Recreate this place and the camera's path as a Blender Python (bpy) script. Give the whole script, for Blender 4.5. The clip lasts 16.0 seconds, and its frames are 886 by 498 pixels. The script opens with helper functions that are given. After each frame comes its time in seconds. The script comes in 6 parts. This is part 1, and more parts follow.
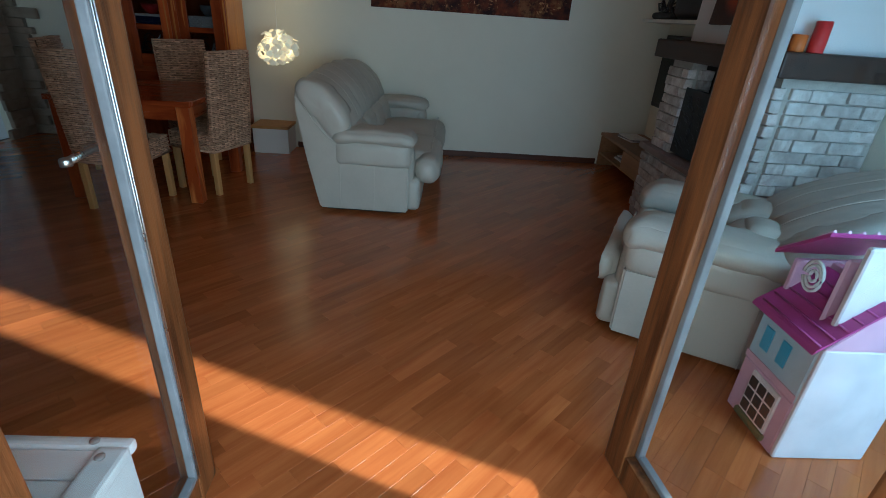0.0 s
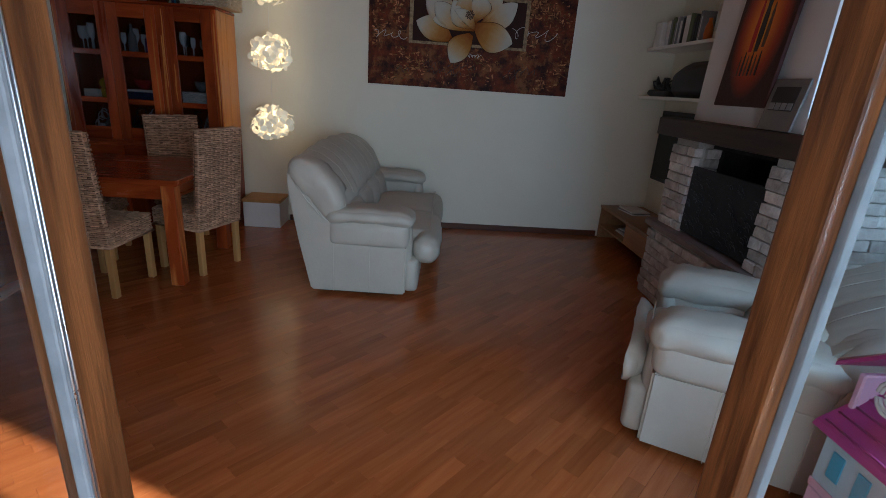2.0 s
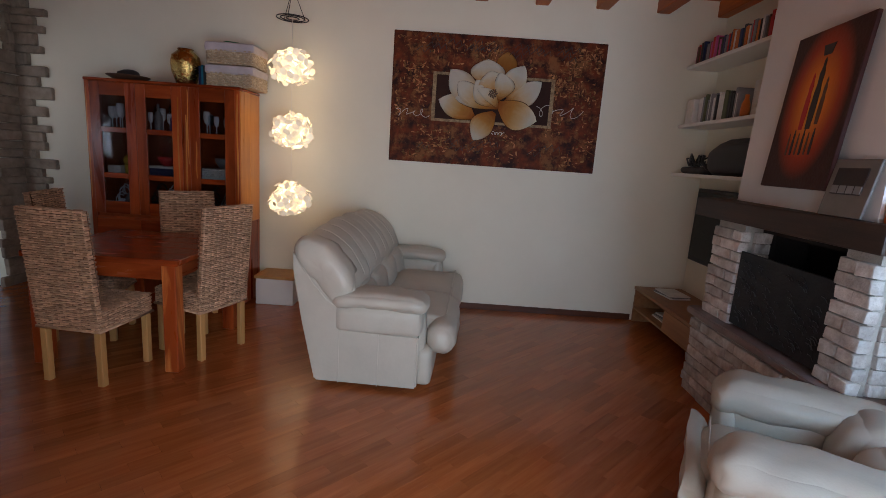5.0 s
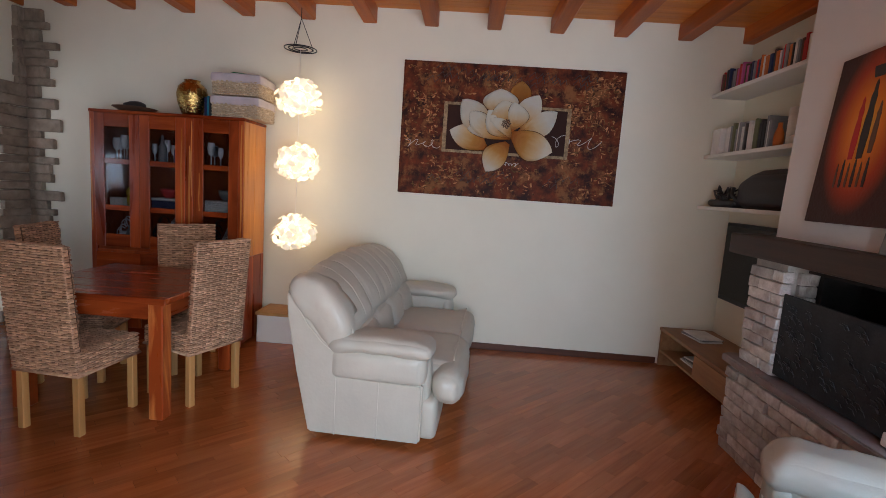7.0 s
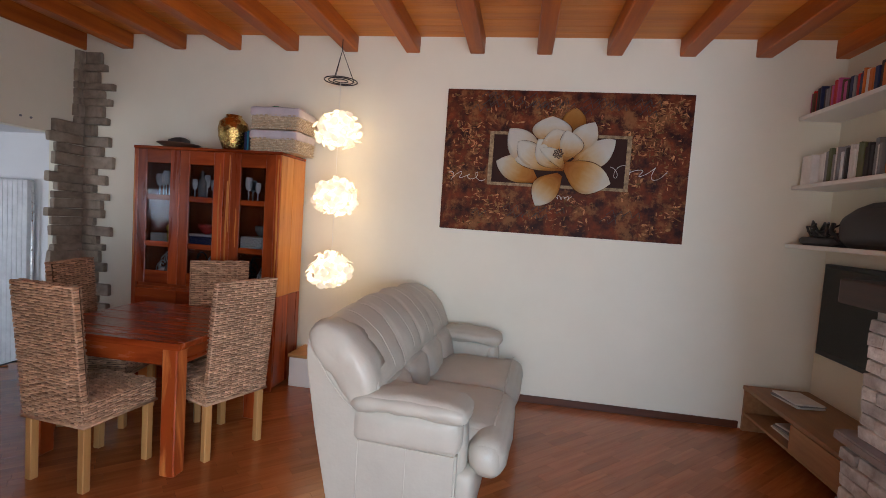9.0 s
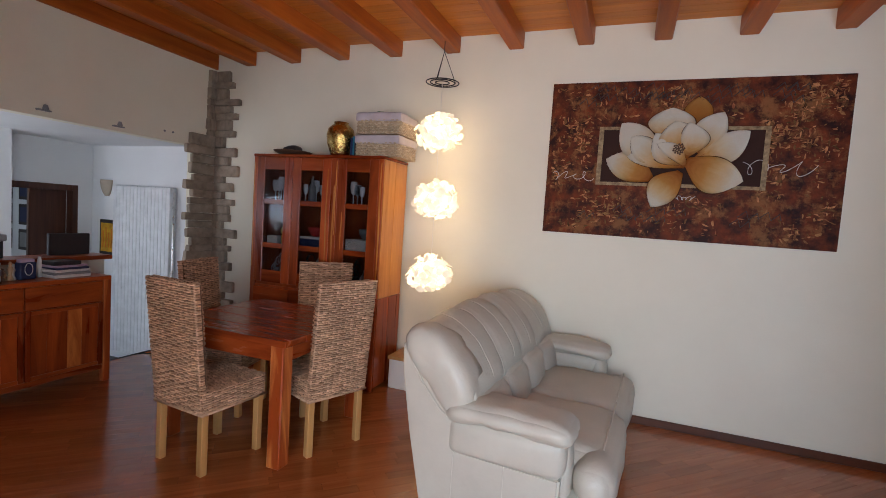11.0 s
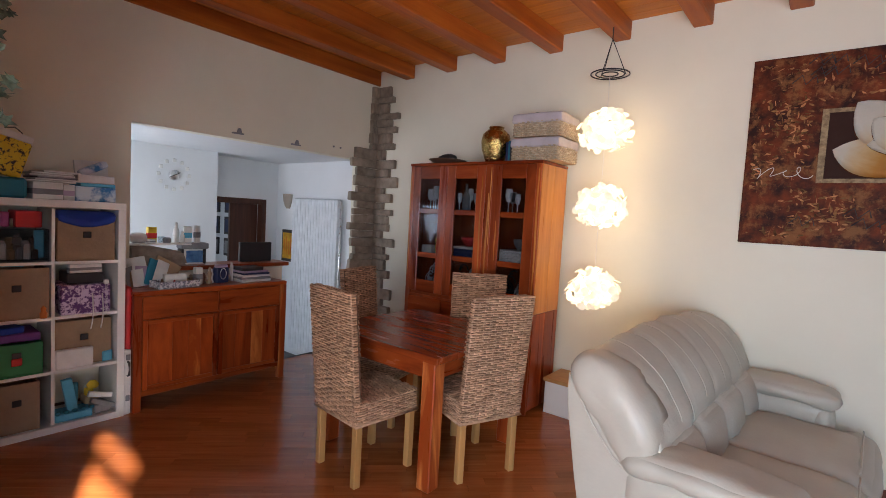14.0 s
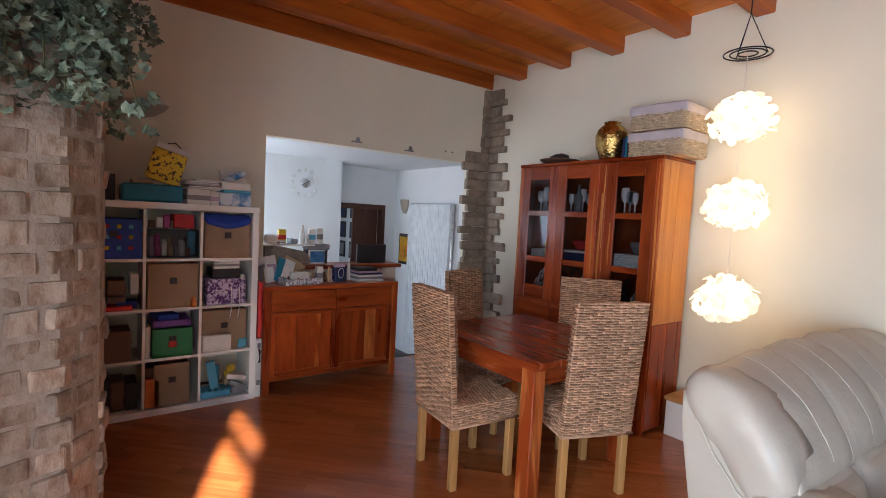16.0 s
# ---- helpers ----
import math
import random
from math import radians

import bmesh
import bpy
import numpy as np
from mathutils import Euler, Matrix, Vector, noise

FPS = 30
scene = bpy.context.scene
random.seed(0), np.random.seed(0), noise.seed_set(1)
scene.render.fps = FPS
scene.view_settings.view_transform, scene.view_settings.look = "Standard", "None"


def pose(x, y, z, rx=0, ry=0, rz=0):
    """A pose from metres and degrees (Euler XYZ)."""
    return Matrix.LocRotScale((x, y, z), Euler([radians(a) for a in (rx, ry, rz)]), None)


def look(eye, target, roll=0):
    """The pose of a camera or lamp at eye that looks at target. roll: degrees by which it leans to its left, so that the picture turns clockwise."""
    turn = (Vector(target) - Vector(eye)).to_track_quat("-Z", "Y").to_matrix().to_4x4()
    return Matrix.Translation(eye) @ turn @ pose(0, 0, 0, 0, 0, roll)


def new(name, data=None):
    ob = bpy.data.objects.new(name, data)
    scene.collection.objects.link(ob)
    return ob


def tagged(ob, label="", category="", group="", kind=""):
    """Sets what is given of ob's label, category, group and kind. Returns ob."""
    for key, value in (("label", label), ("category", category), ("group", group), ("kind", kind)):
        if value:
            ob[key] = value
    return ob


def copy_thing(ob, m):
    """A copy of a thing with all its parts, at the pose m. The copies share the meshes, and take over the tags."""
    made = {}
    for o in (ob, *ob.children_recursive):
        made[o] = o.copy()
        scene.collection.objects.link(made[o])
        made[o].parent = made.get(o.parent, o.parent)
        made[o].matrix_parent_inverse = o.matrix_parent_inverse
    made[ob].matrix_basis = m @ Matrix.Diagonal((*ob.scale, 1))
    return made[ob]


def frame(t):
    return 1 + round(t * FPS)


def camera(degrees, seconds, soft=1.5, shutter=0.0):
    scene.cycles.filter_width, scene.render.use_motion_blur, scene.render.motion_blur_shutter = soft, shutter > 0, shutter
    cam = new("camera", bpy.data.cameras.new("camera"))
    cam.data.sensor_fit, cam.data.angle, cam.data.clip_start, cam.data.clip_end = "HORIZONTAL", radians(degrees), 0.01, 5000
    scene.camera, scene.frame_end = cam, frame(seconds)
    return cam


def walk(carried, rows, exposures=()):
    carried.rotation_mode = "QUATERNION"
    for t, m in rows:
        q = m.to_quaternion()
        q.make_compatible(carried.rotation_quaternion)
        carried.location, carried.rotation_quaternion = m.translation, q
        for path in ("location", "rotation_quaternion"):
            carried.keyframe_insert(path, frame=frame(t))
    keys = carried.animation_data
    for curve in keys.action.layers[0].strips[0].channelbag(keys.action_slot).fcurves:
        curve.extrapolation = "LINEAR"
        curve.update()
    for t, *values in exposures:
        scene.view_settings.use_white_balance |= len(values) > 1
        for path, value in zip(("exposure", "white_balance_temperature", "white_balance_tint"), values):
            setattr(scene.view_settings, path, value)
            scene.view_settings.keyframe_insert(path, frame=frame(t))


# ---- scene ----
cam = camera(85.2, 16.0, 0.9)
PATH = [
    (0, (0.111, 0.283, 1.418), (0.218, 2.081, 0.548), 4.1),
    (0.5, (0.11, 0.345, 1.439), (0.221, 2.164, 0.617), 3.9),
    (1, (0.086, 0.452, 1.449), (0.204, 2.303, 0.702), 4.0),
    (1.5, (0.065, 0.517, 1.467), (0.191, 2.397, 0.797), 4.0),
    (2, (0.055, 0.566, 1.474), (0.186, 2.457, 0.835), 4.1),
    (2.5, (0.069, 0.627, 1.477), (0.202, 2.53, 0.876), 4.1),
    (3, (0.086, 0.696, 1.484), (0.217, 2.608, 0.913), 4.1),
    (3.5, (0.09, 0.763, 1.485), (0.205, 2.693, 0.971), 4.0),
    (4, (0.098, 0.812, 1.504), (0.179, 2.754, 1.036), 4.0),
    (4.5, (0.115, 0.841, 1.508), (0.15, 2.798, 1.096), 4.0),
    (5, (0.132, 0.874, 1.51), (0.133, 2.839, 1.138), 4.0),
    (7.5, (0.203, 1.216, 1.525), (0.113, 3.203, 1.323), 4.0),
    (8, (0.22, 1.318, 1.531), (0.107, 3.309, 1.385), 4.0),
    (8.5, (0.227, 1.427, 1.526), (0.034, 3.414, 1.405), 3.9),
    (9, (0.24, 1.492, 1.534), (-0.069, 3.464, 1.408), 3.9),
    (9.5, (0.248, 1.542, 1.526), (-0.178, 3.492, 1.4), 3.8),
    (10, (0.241, 1.572, 1.52), (-0.294, 3.495, 1.394), 3.8),
    (12.5, (0.106, 1.718, 1.507), (-0.826, 3.482, 1.37), 3.6),
    (13, (0.052, 1.749, 1.503), (-0.962, 3.468, 1.37), 3.5),
    (13.5, (0.029, 1.802, 1.503), (-1.096, 3.45, 1.372), 3.4),
    (14, (0.035, 1.852, 1.508), (-1.213, 3.41, 1.375), 3.3),
    (14.5, (0.053, 1.883, 1.502), (-1.299, 3.351, 1.37), 3.2),
    (15, (0.06, 1.912, 1.499), (-1.381, 3.293, 1.365), 3.1),
    (15.5, (0.069, 1.958, 1.487), (-1.455, 3.247, 1.355), 3.1),
    (16, (0.073, 1.976, 1.474), (-1.522, 3.176, 1.343), 3.0),
]
EXPOSURES = [(0.0, 1.52, 5300, -5), (1.0, 1.4, 5400, 0), (2.5, 1.76, 5700, 10), (5.0, 2.17, 6350, 17), (7.5, 2.82, 6250, 15), (9.0, 2.88, 6400, 17), (13.0, 2.97, 6450, 17), (16.0, 3.22, 6250, 15)]
walk(cam, [(t, look(eye, target, roll)) for t, eye, target, roll in PATH], EXPOSURES)

# ---- world and sun ----
SUN_FROM = Vector((0.93, -0.39, 0.388)).normalized()
world = bpy.data.worlds.new("sky")
scene.world = world
world.use_nodes = True
wn = world.node_tree.nodes
sky = wn.new("ShaderNodeTexSky")
sky.sky_type = "NISHITA"
sky.sun_disc = False
sky.sun_elevation = math.asin(SUN_FROM.z)
sky.sun_rotation = math.atan2(SUN_FROM.x, SUN_FROM.y)
wn["Background"].inputs["Strength"].default_value = 0.023
world.node_tree.links.new(sky.outputs[0], wn["Background"].inputs["Color"])
sun = new("sun", bpy.data.lights.new("sun", "SUN"))
sun.data.energy = 5.0
sun.data.angle = radians(1.0)
sun.data.color = (1.0, 0.94, 0.84)
sun.matrix_world = look(SUN_FROM * 20, (0, 0, 0))


def sky_panel(name, x0, x1, z0, z1, y, watts, colour, aside=0.0, down=0.25):
    """An area lamp for daylight of the open sky, standing in or before an opening."""
    lamp = new(name, bpy.data.lights.new(name, "AREA"))
    lamp.data.shape, lamp.data.size, lamp.data.size_y = "RECTANGLE", x1 - x0, z1 - z0
    lamp.data.energy, lamp.data.color = watts, colour
    lamp.matrix_world = look(((x0 + x1) / 2, y, (z0 + z1) / 2), ((x0 + x1) / 2 + aside, y + 1, (z0 + z1) / 2 - down))
    return lamp


# Fill light for the kitchen, through an assumed window out of view.
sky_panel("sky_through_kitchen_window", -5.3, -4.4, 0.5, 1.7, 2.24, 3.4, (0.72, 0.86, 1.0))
# Added fill that brightens the hall; its window is invented and unseen.
sky_panel("sky_through_hall_window", -7.6, -6.6, 0.6, 1.8, 4.05, 0.6, (0.72, 0.86, 1.0))
sky_panel("sky_through_door", -0.45, 0.95, 0.15, 2.1, 0.10, 14, (0.84, 0.93, 1.0), -0.65, -0.05)
sky_panel("sky_through_window", 1.64, 2.37, 0.15, 2.1, 0.58, 13, (0.46, 0.73, 1.0), -0.1, 0.9)

# ---- materials ----


def ramp_of(nt, stops):
    r = nt.nodes.new("ShaderNodeValToRGB")
    el = r.color_ramp.elements
    while len(el) < len(stops):
        el.new(0.5)
    for e, (p, c) in zip(el, stops):
        e.position, e.color = p, (*c, 1)
    return r


def material(name, low, high, scale=6.0, rough=0.6, bump=0.15, fine=60.0, metal=0.0, stretch=(1, 1, 1), vary=0.0, island=0.0, coat=0.0, spread=(0.3, 0.7), rough_vary=0.12, swirl=0.0):
    """A mottled surface: colour at one scale, relief at a finer one, and gloss that wanders."""
    m = bpy.data.materials.new(name)
    m.use_nodes = True
    nt = m.node_tree
    b = nt.nodes["Principled BSDF"]
    tc = nt.nodes.new("ShaderNodeTexCoord")
    mp = nt.nodes.new("ShaderNodeMapping")
    mp.inputs["Scale"].default_value = stretch
    nt.links.new(tc.outputs["Object"], mp.inputs[0])
    n1 = nt.nodes.new("ShaderNodeTexNoise")
    n1.inputs["Scale"].default_value, n1.inputs["Detail"].default_value = scale, 6
    n1.inputs["Roughness"].default_value, n1.inputs["Distortion"].default_value = 0.6, swirl
    n2 = nt.nodes.new("ShaderNodeTexNoise")
    n2.inputs["Scale"].default_value, n2.inputs["Detail"].default_value = fine, 4
    r = ramp_of(nt, [(spread[0], low), (spread[1], high)])
    nt.links.new(n1.outputs[0], r.inputs[0])
    out = r.outputs[0]
    for amount, kind, socket in ((vary, "ShaderNodeObjectInfo", "Random"), (island, "ShaderNodeNewGeometry", "Random Per Island")):
        if amount:
            info = nt.nodes.new(kind)
            mr = nt.nodes.new("ShaderNodeMapRange")
            mr.inputs[3].default_value, mr.inputs[4].default_value = 1 - amount, 1 + amount
            nt.links.new(info.outputs[socket], mr.inputs[0])
            hsv = nt.nodes.new("ShaderNodeHueSaturation")
            nt.links.new(mr.outputs[0], hsv.inputs["Value"])
            nt.links.new(out, hsv.inputs["Color"])
            out = hsv.outputs[0]
            add = nt.nodes.new("ShaderNodeVectorMath")
            sc = nt.nodes.new("ShaderNodeVectorMath")
            sc.operation = "SCALE"
            sc.inputs["Scale"].default_value = 17.0
            nt.links.new(info.outputs[socket], sc.inputs[0])
            nt.links.new(mp.outputs[0], add.inputs[0])
            nt.links.new(sc.outputs[0], add.inputs[1])
            nt.links.new(add.outputs[0], n1.inputs["Vector"])
    if not (vary or island):
        nt.links.new(mp.outputs[0], n1.inputs["Vector"])
    nt.links.new(mp.outputs[0], n2.inputs["Vector"])
    nt.links.new(out, b.inputs["Base Color"])
    mr = nt.nodes.new("ShaderNodeMapRange")
    mr.inputs[3].default_value, mr.inputs[4].default_value = max(0.02, rough - rough_vary), min(1, rough + rough_vary)
    nt.links.new(n1.outputs[0], mr.inputs[0])
    nt.links.new(mr.outputs[0], b.inputs["Roughness"])
    if bump:
        bp = nt.nodes.new("ShaderNodeBump")
        bp.inputs["Strength"].default_value, bp.inputs["Distance"].default_value = bump, 0.01
        mix = nt.nodes.new("ShaderNodeMath")
        mix.operation = "ADD"
        nt.links.new(n1.outputs[0], mix.inputs[0])
        nt.links.new(n2.outputs[0], mix.inputs[1])
        nt.links.new(mix.outputs[0], bp.inputs["Height"])
        nt.links.new(bp.outputs[0], b.inputs["Normal"])
    b.inputs["Metallic"].default_value = metal
    b.inputs["Specular IOR Level"].default_value = 0.35
    if coat:
        b.inputs["Coat Weight"].default_value, b.inputs["Coat Roughness"].default_value = coat, 0.12
    return m


def wood(name, low, high, along="X", scale=3.0, rough=0.4, vary=0.0, island=0.0, coat=0.0, bump=0.1, spread=(0.3, 0.7), fine=7.0, swirl=0.0):
    s = {"X": (0.5, fine, fine), "Y": (fine, 0.5, fine), "Z": (fine, fine, 0.5)}[along]
    return material(name, low, high, scale, rough, bump, 30, 0, s, vary, island, coat, spread, 0.12, swirl)


def glass(name, tint=(1, 1, 1), rough=0.0, edge=0.4):
    m = bpy.data.materials.new(name)
    m.use_nodes = True
    nt = m.node_tree
    nt.nodes.remove(nt.nodes["Principled BSDF"])
    tr = nt.nodes.new("ShaderNodeBsdfTransparent")
    tr.inputs[0].default_value = (*tint, 1)
    gl = nt.nodes.new("ShaderNodeBsdfGlossy")
    gl.inputs["Roughness"].default_value = rough
    lw = nt.nodes.new("ShaderNodeLayerWeight")
    pw = nt.nodes.new("ShaderNodeMath")
    pw.operation = "POWER"
    pw.inputs[1].default_value = 4.0
    nt.links.new(lw.outputs["Facing"], pw.inputs[0])
    fr = nt.nodes.new("ShaderNodeMapRange")
    fr.inputs[3].default_value, fr.inputs[4].default_value = 0.02, edge
    nt.links.new(pw.outputs[0], fr.inputs[0])
    mx = nt.nodes.new("ShaderNodeMixShader")
    nt.links.new(fr.outputs[0], mx.inputs[0])
    nt.links.new(tr.outputs[0], mx.inputs[1])
    nt.links.new(gl.outputs[0], mx.inputs[2])
    nt.links.new(mx.outputs[0], nt.nodes["Material Output"].inputs[0])
    return m


def glow(name, colour, strength):
    m = material(name, colour, colour, 4, 0.4, 0)
    b = m.node_tree.nodes["Principled BSDF"]
    b.inputs["Emission Color"].default_value, b.inputs["Emission Strength"].default_value = (*colour, 1), strength
    return m


PLASTER = material("cream_plaster", (0.765, 0.722, 0.595), (0.825, 0.782, 0.652), 1.3, 0.9, 0.08, 140)
WHITE_PLASTER = material("white_plaster", (0.74, 0.75, 0.76), (0.80, 0.81, 0.82), 1.5, 0.9, 0.08, 120)
OUTER = material("outer_plaster", (0.55, 0.50, 0.42), (0.66, 0.60, 0.52), 2, 0.95, 0.2, 60)
TERRACE = material("terrace_tile", (0.35, 0.26, 0.20), (0.46, 0.35, 0.28), 4, 0.7, 0.2, 50)
PARQUET = wood("parquet_strip", (0.33, 0.084, 0.023), (0.46, 0.142, 0.040), "X", 4, 0.20, 0.18, 0.0, 0.35, 0.05)
PARQUET_FAR = wood("parquet_strip_far", (0.33, 0.084, 0.023), (0.46, 0.142, 0.040), "X", 4, 0.20, 0.0, 0.18, 0.35, 0.05)
SUBFLOOR = material("dark_joint", (0.05, 0.02, 0.01), (0.08, 0.03, 0.015), 8, 0.8, 0.1)
BEAM = wood("stained_beam", (0.31, 0.064, 0.008), (0.53, 0.140, 0.018), "Y", 2.2, 0.45, 0.12, 0.12)
BOARD = wood("ceiling_board", (0.52, 0.145, 0.018), (0.70, 0.26, 0.040), "X", 2.5, 0.45, 0, 0.12)
DARK_TRIM = wood("dark_skirting", (0.07, 0.022, 0.012), (0.12, 0.04, 0.02), "X", 3, 0.4)
SHEESHAM = wood("sheesham", (0.19, 0.024, 0.005), (0.46, 0.088, 0.017), "Z", 2.0, 0.30, 0.22, 0, 0.12, 0.04, (0.36, 0.68), 4.0, 0.8)
SHEESHAM_X = wood("sheesham_flat", (0.17, 0.022, 0.005), (0.40, 0.075, 0.016), "X", 2.0, 0.24, 0.16, 0, 0.2, 0.03, (0.36, 0.68), 4.0, 0.8)
SHEESHAM_Y = wood("sheesham_cross", (0.20, 0.028, 0.006), (0.44, 0.090, 0.018), "Y", 2.0, 0.30, 0.14, 0, 0.1, 0.03, (0.36, 0.68), 4.0, 0.8)
SHEESHAM_PALE = wood("sheesham_sapwood", (0.32, 0.055, 0.011), (0.62, 0.20, 0.050), "Z", 1.8, 0.32, 0.1, 0, 0.1, 0.04, (0.44, 0.58), 3.5, 1.4)
# Honey tone: lamplight painted on the cabinet's upper side, and real sapwood streaks.
SHEESHAM_LIT_AND_SAPWOOD = wood("sheesham_lit_and_sapwood", (0.50, 0.165, 0.036), (0.70, 0.30, 0.080), "Z", 2.0, 0.30, 0.1, 0, 0.12, 0.04, (0.36, 0.68), 4.0, 0.8)
LEG_WOOD = wood("honey_leg", (0.45, 0.22, 0.07), (0.58, 0.32, 0.12), "Z", 3, 0.45, 0.08)
DOOR_WOOD = wood("door_pine", (0.060, 0.021, 0.008), (0.22, 0.080, 0.025), "Z", 3.5, 0.36, 0.1, 0, 0.25, 0.16, (0.36, 0.62))
WICKER = material("rattan_weave", (0.34, 0.18, 0.10), (0.68, 0.44, 0.285), 22, 0.55, 0.2, 120, island=0.26)
# Dark colour stands in for the shade between the rattan strands.
WICKER_SHADE = material("rattan_shadow", (0.085, 0.04, 0.02), (0.15, 0.075, 0.038), 30, 0.8, 0.2)
LEATHER = material("cream_leather", (0.45, 0.412, 0.345), (0.525, 0.485, 0.408), 3, 0.40, 0.16, 45, coat=0.1)
PIPING = material("pale_stitching", (0.53, 0.49, 0.415), (0.60, 0.56, 0.48), 20, 0.5, 0.1)
BRICK = material("fireplace_brick", (0.42, 0.36, 0.325), (0.80, 0.77, 0.735), 14, 0.9, 0.5, 60, vary=0.22, spread=(0.3, 0.72))
PIER_BRICK = material("tumbled_brick", (0.17, 0.105, 0.065), (0.40, 0.335, 0.27), 8, 0.95, 0.5, 50, vary=0.3, spread=(0.34, 0.60))
MORTAR = material("mortar", (0.40, 0.37, 0.33), (0.52, 0.48, 0.43), 20, 0.95, 0.4, 80)
DARK_MORTAR = material("sandy_mortar", (0.27, 0.225, 0.18), (0.40, 0.345, 0.285), 20, 0.95, 0.4, 80)
STONE = material("grey_stone", (0.21, 0.165, 0.125), (0.40, 0.325, 0.255), 9, 0.9, 0.5, 40, vary=0.15)
SLATE = material("hearth_slab", (0.20, 0.15, 0.14), (0.34, 0.27, 0.25), 5, 0.6, 0.2, 40)
SOOT = material("soot", (0.010, 0.009, 0.009), (0.03, 0.027, 0.025), 8, 0.95, 0.2)
DARK_BEAM = wood("dark_mantel", (0.030, 0.017, 0.013), (0.065, 0.036, 0.026), "Y", 3, 0.5)
IRON = material("black_iron", (0.012, 0.013, 0.016), (0.03, 0.03, 0.035), 12, 0.5, 0.2, metal=0.3)
BLACK = material("black_plastic", (0.012, 0.012, 0.013), (0.022, 0.022, 0.024), 5, 0.35, 0.05)
WHITE = material("white_lacquer", (0.78, 0.76, 0.72), (0.82, 0.80, 0.76), 4, 0.45, 0.04)
CHROME = material("brushed_steel", (0.62, 0.62, 0.62), (0.75, 0.75, 0.75), 20, 0.3, 0.03, metal=1)
SEAL = material("grey_gasket", (0.14, 0.15, 0.165), (0.24, 0.25, 0.27), 8, 0.45, 0.05)
OAK = wood("tan_oak", (0.27, 0.125, 0.055), (0.40, 0.21, 0.095), "Y", 3, 0.45, 0.1)
# The grey tint adds to the shade inside the cabinet.
CABINET_GLASS = glass("cabinet_glass", (0.74, 0.75, 0.76), 0.05, 0.025)
CLEAR = glass("window_glass", (0.97, 0.985, 0.98))

# ---- building blocks ----


def box(bm, a, b, bevel=0.0, seg=1):
    """A block between two corners, its edges rounded."""
    a, b = Vector(a), Vector(b)
    got = bmesh.ops.create_cube(bm, size=1, matrix=Matrix.Translation((a + b) / 2) @ Matrix.Diagonal((*(b - a), 1)))
    if bevel:
        edges = list({e for v in got["verts"] for e in v.link_edges})
        bmesh.ops.bevel(bm, geom=edges, offset=min(bevel, min(abs(c) for c in (b - a)) * 0.45), segments=seg, affect="EDGES", profile=0.6)
    return bm


def block(a, b, bevel=0.0, seg=1):
    return box(bmesh.new(), a, b, bevel, seg)


def cushion(bm, a, b, r, n=9, bulge=0.0, m=None):
    """A soft block: rounded by r, its faces swelling by bulge."""
    a, b = Vector(a), Vector(b)
    c, h = (a + b) / 2, (b - a) / 2
    for v in bm.verts:
        v.tag = True
    got = bmesh.ops.create_cube(bm, size=2)
    edges = list({e for v in got["verts"] for e in v.link_edges})
    bmesh.ops.subdivide_edges(bm, edges=edges, cuts=n, use_grid_fill=True)
    new_verts = [v for v in bm.verts if not v.tag]
    for v in new_verts:
        u = Vector(math.sin(k * math.pi / 2) if abs(k) < 1 else k for k in v.co)
        p = Vector(u[i] * h[i] for i in range(3))
        core = Vector(max(-(h[i] - r), min(h[i] - r, p[i])) for i in range(3))
        d = p - core
        if d.length > 1e-6:
            p = core + d.normalized() * r
        swell = [(1 - u[(i + 1) % 3] ** 2) * (1 - u[(i + 2) % 3] ** 2) * bulge * u[i] for i in range(3)]
        v.co = c + p + Vector(swell)
        if m:
            v.co = m @ v.co
        v.tag = True
    for f in bm.faces:
        f.smooth = True
    return bm


def loft(bm, rings, cap=True, smooth=True):
    """A skin over closed rings of equal count."""
    rows = [[bm.verts.new(p) for p in ring] for ring in rings]
    n = len(rows[0])
    for r, s in zip(rows, rows[1:]):
        for i in range(n):
            f = bm.faces.new((r[i], r[(i + 1) % n], s[(i + 1) % n], s[i]))
            f.smooth = smooth
    if cap:
        bm.faces.new(list(reversed(rows[0])))
        bm.faces.new(rows[-1])
    bmesh.ops.recalc_face_normals(bm, faces=bm.faces)
    return bm


def turned(bm, profile, at=(0, 0, 0), n=20):
    """A turned shape from (radius, height) pairs."""
    at = Vector(at)
    return loft(bm, [[at + Vector((max(r, 0.0005) * math.cos(k * math.tau / n), max(r, 0.0005) * math.sin(k * math.tau / n), z)) for k in range(n)] for r, z in profile])


def tube(bm, points, r, n=8):
    """A round bar along points."""
    pts = [Vector(p) for p in points]
    rings = []
    for i, p in enumerate(pts):
        d = (pts[min(i + 1, len(pts) - 1)] - pts[max(i - 1, 0)]).normalized()
        s = d.orthogonal().normalized() if abs(d.z) > 0.99 else d.cross(Vector((0, 0, 1))).normalized()
        q = d.cross(s)
        rings.append([p + r * (math.cos(k * math.tau / n) * s + math.sin(k * math.tau / n) * q) for k in range(n)])
    return loft(bm, rings)


def prism(bm, outline, a, b, axis="y", bevel=0.0, seg=2):
    """An outline drawn out from a to b along an axis."""
    def put(p, k):
        return {"x": (k, p[0], p[1]), "y": (p[0], k, p[1]), "z": (p[0], p[1], k)}[axis]
    loft(bm, [[put(p, a) for p in outline], [put(p, b) for p in outline]], smooth=False)
    if bevel:
        bmesh.ops.bevel(bm, geom=list(bm.edges), offset=bevel, segments=seg, affect="EDGES")
    return bm


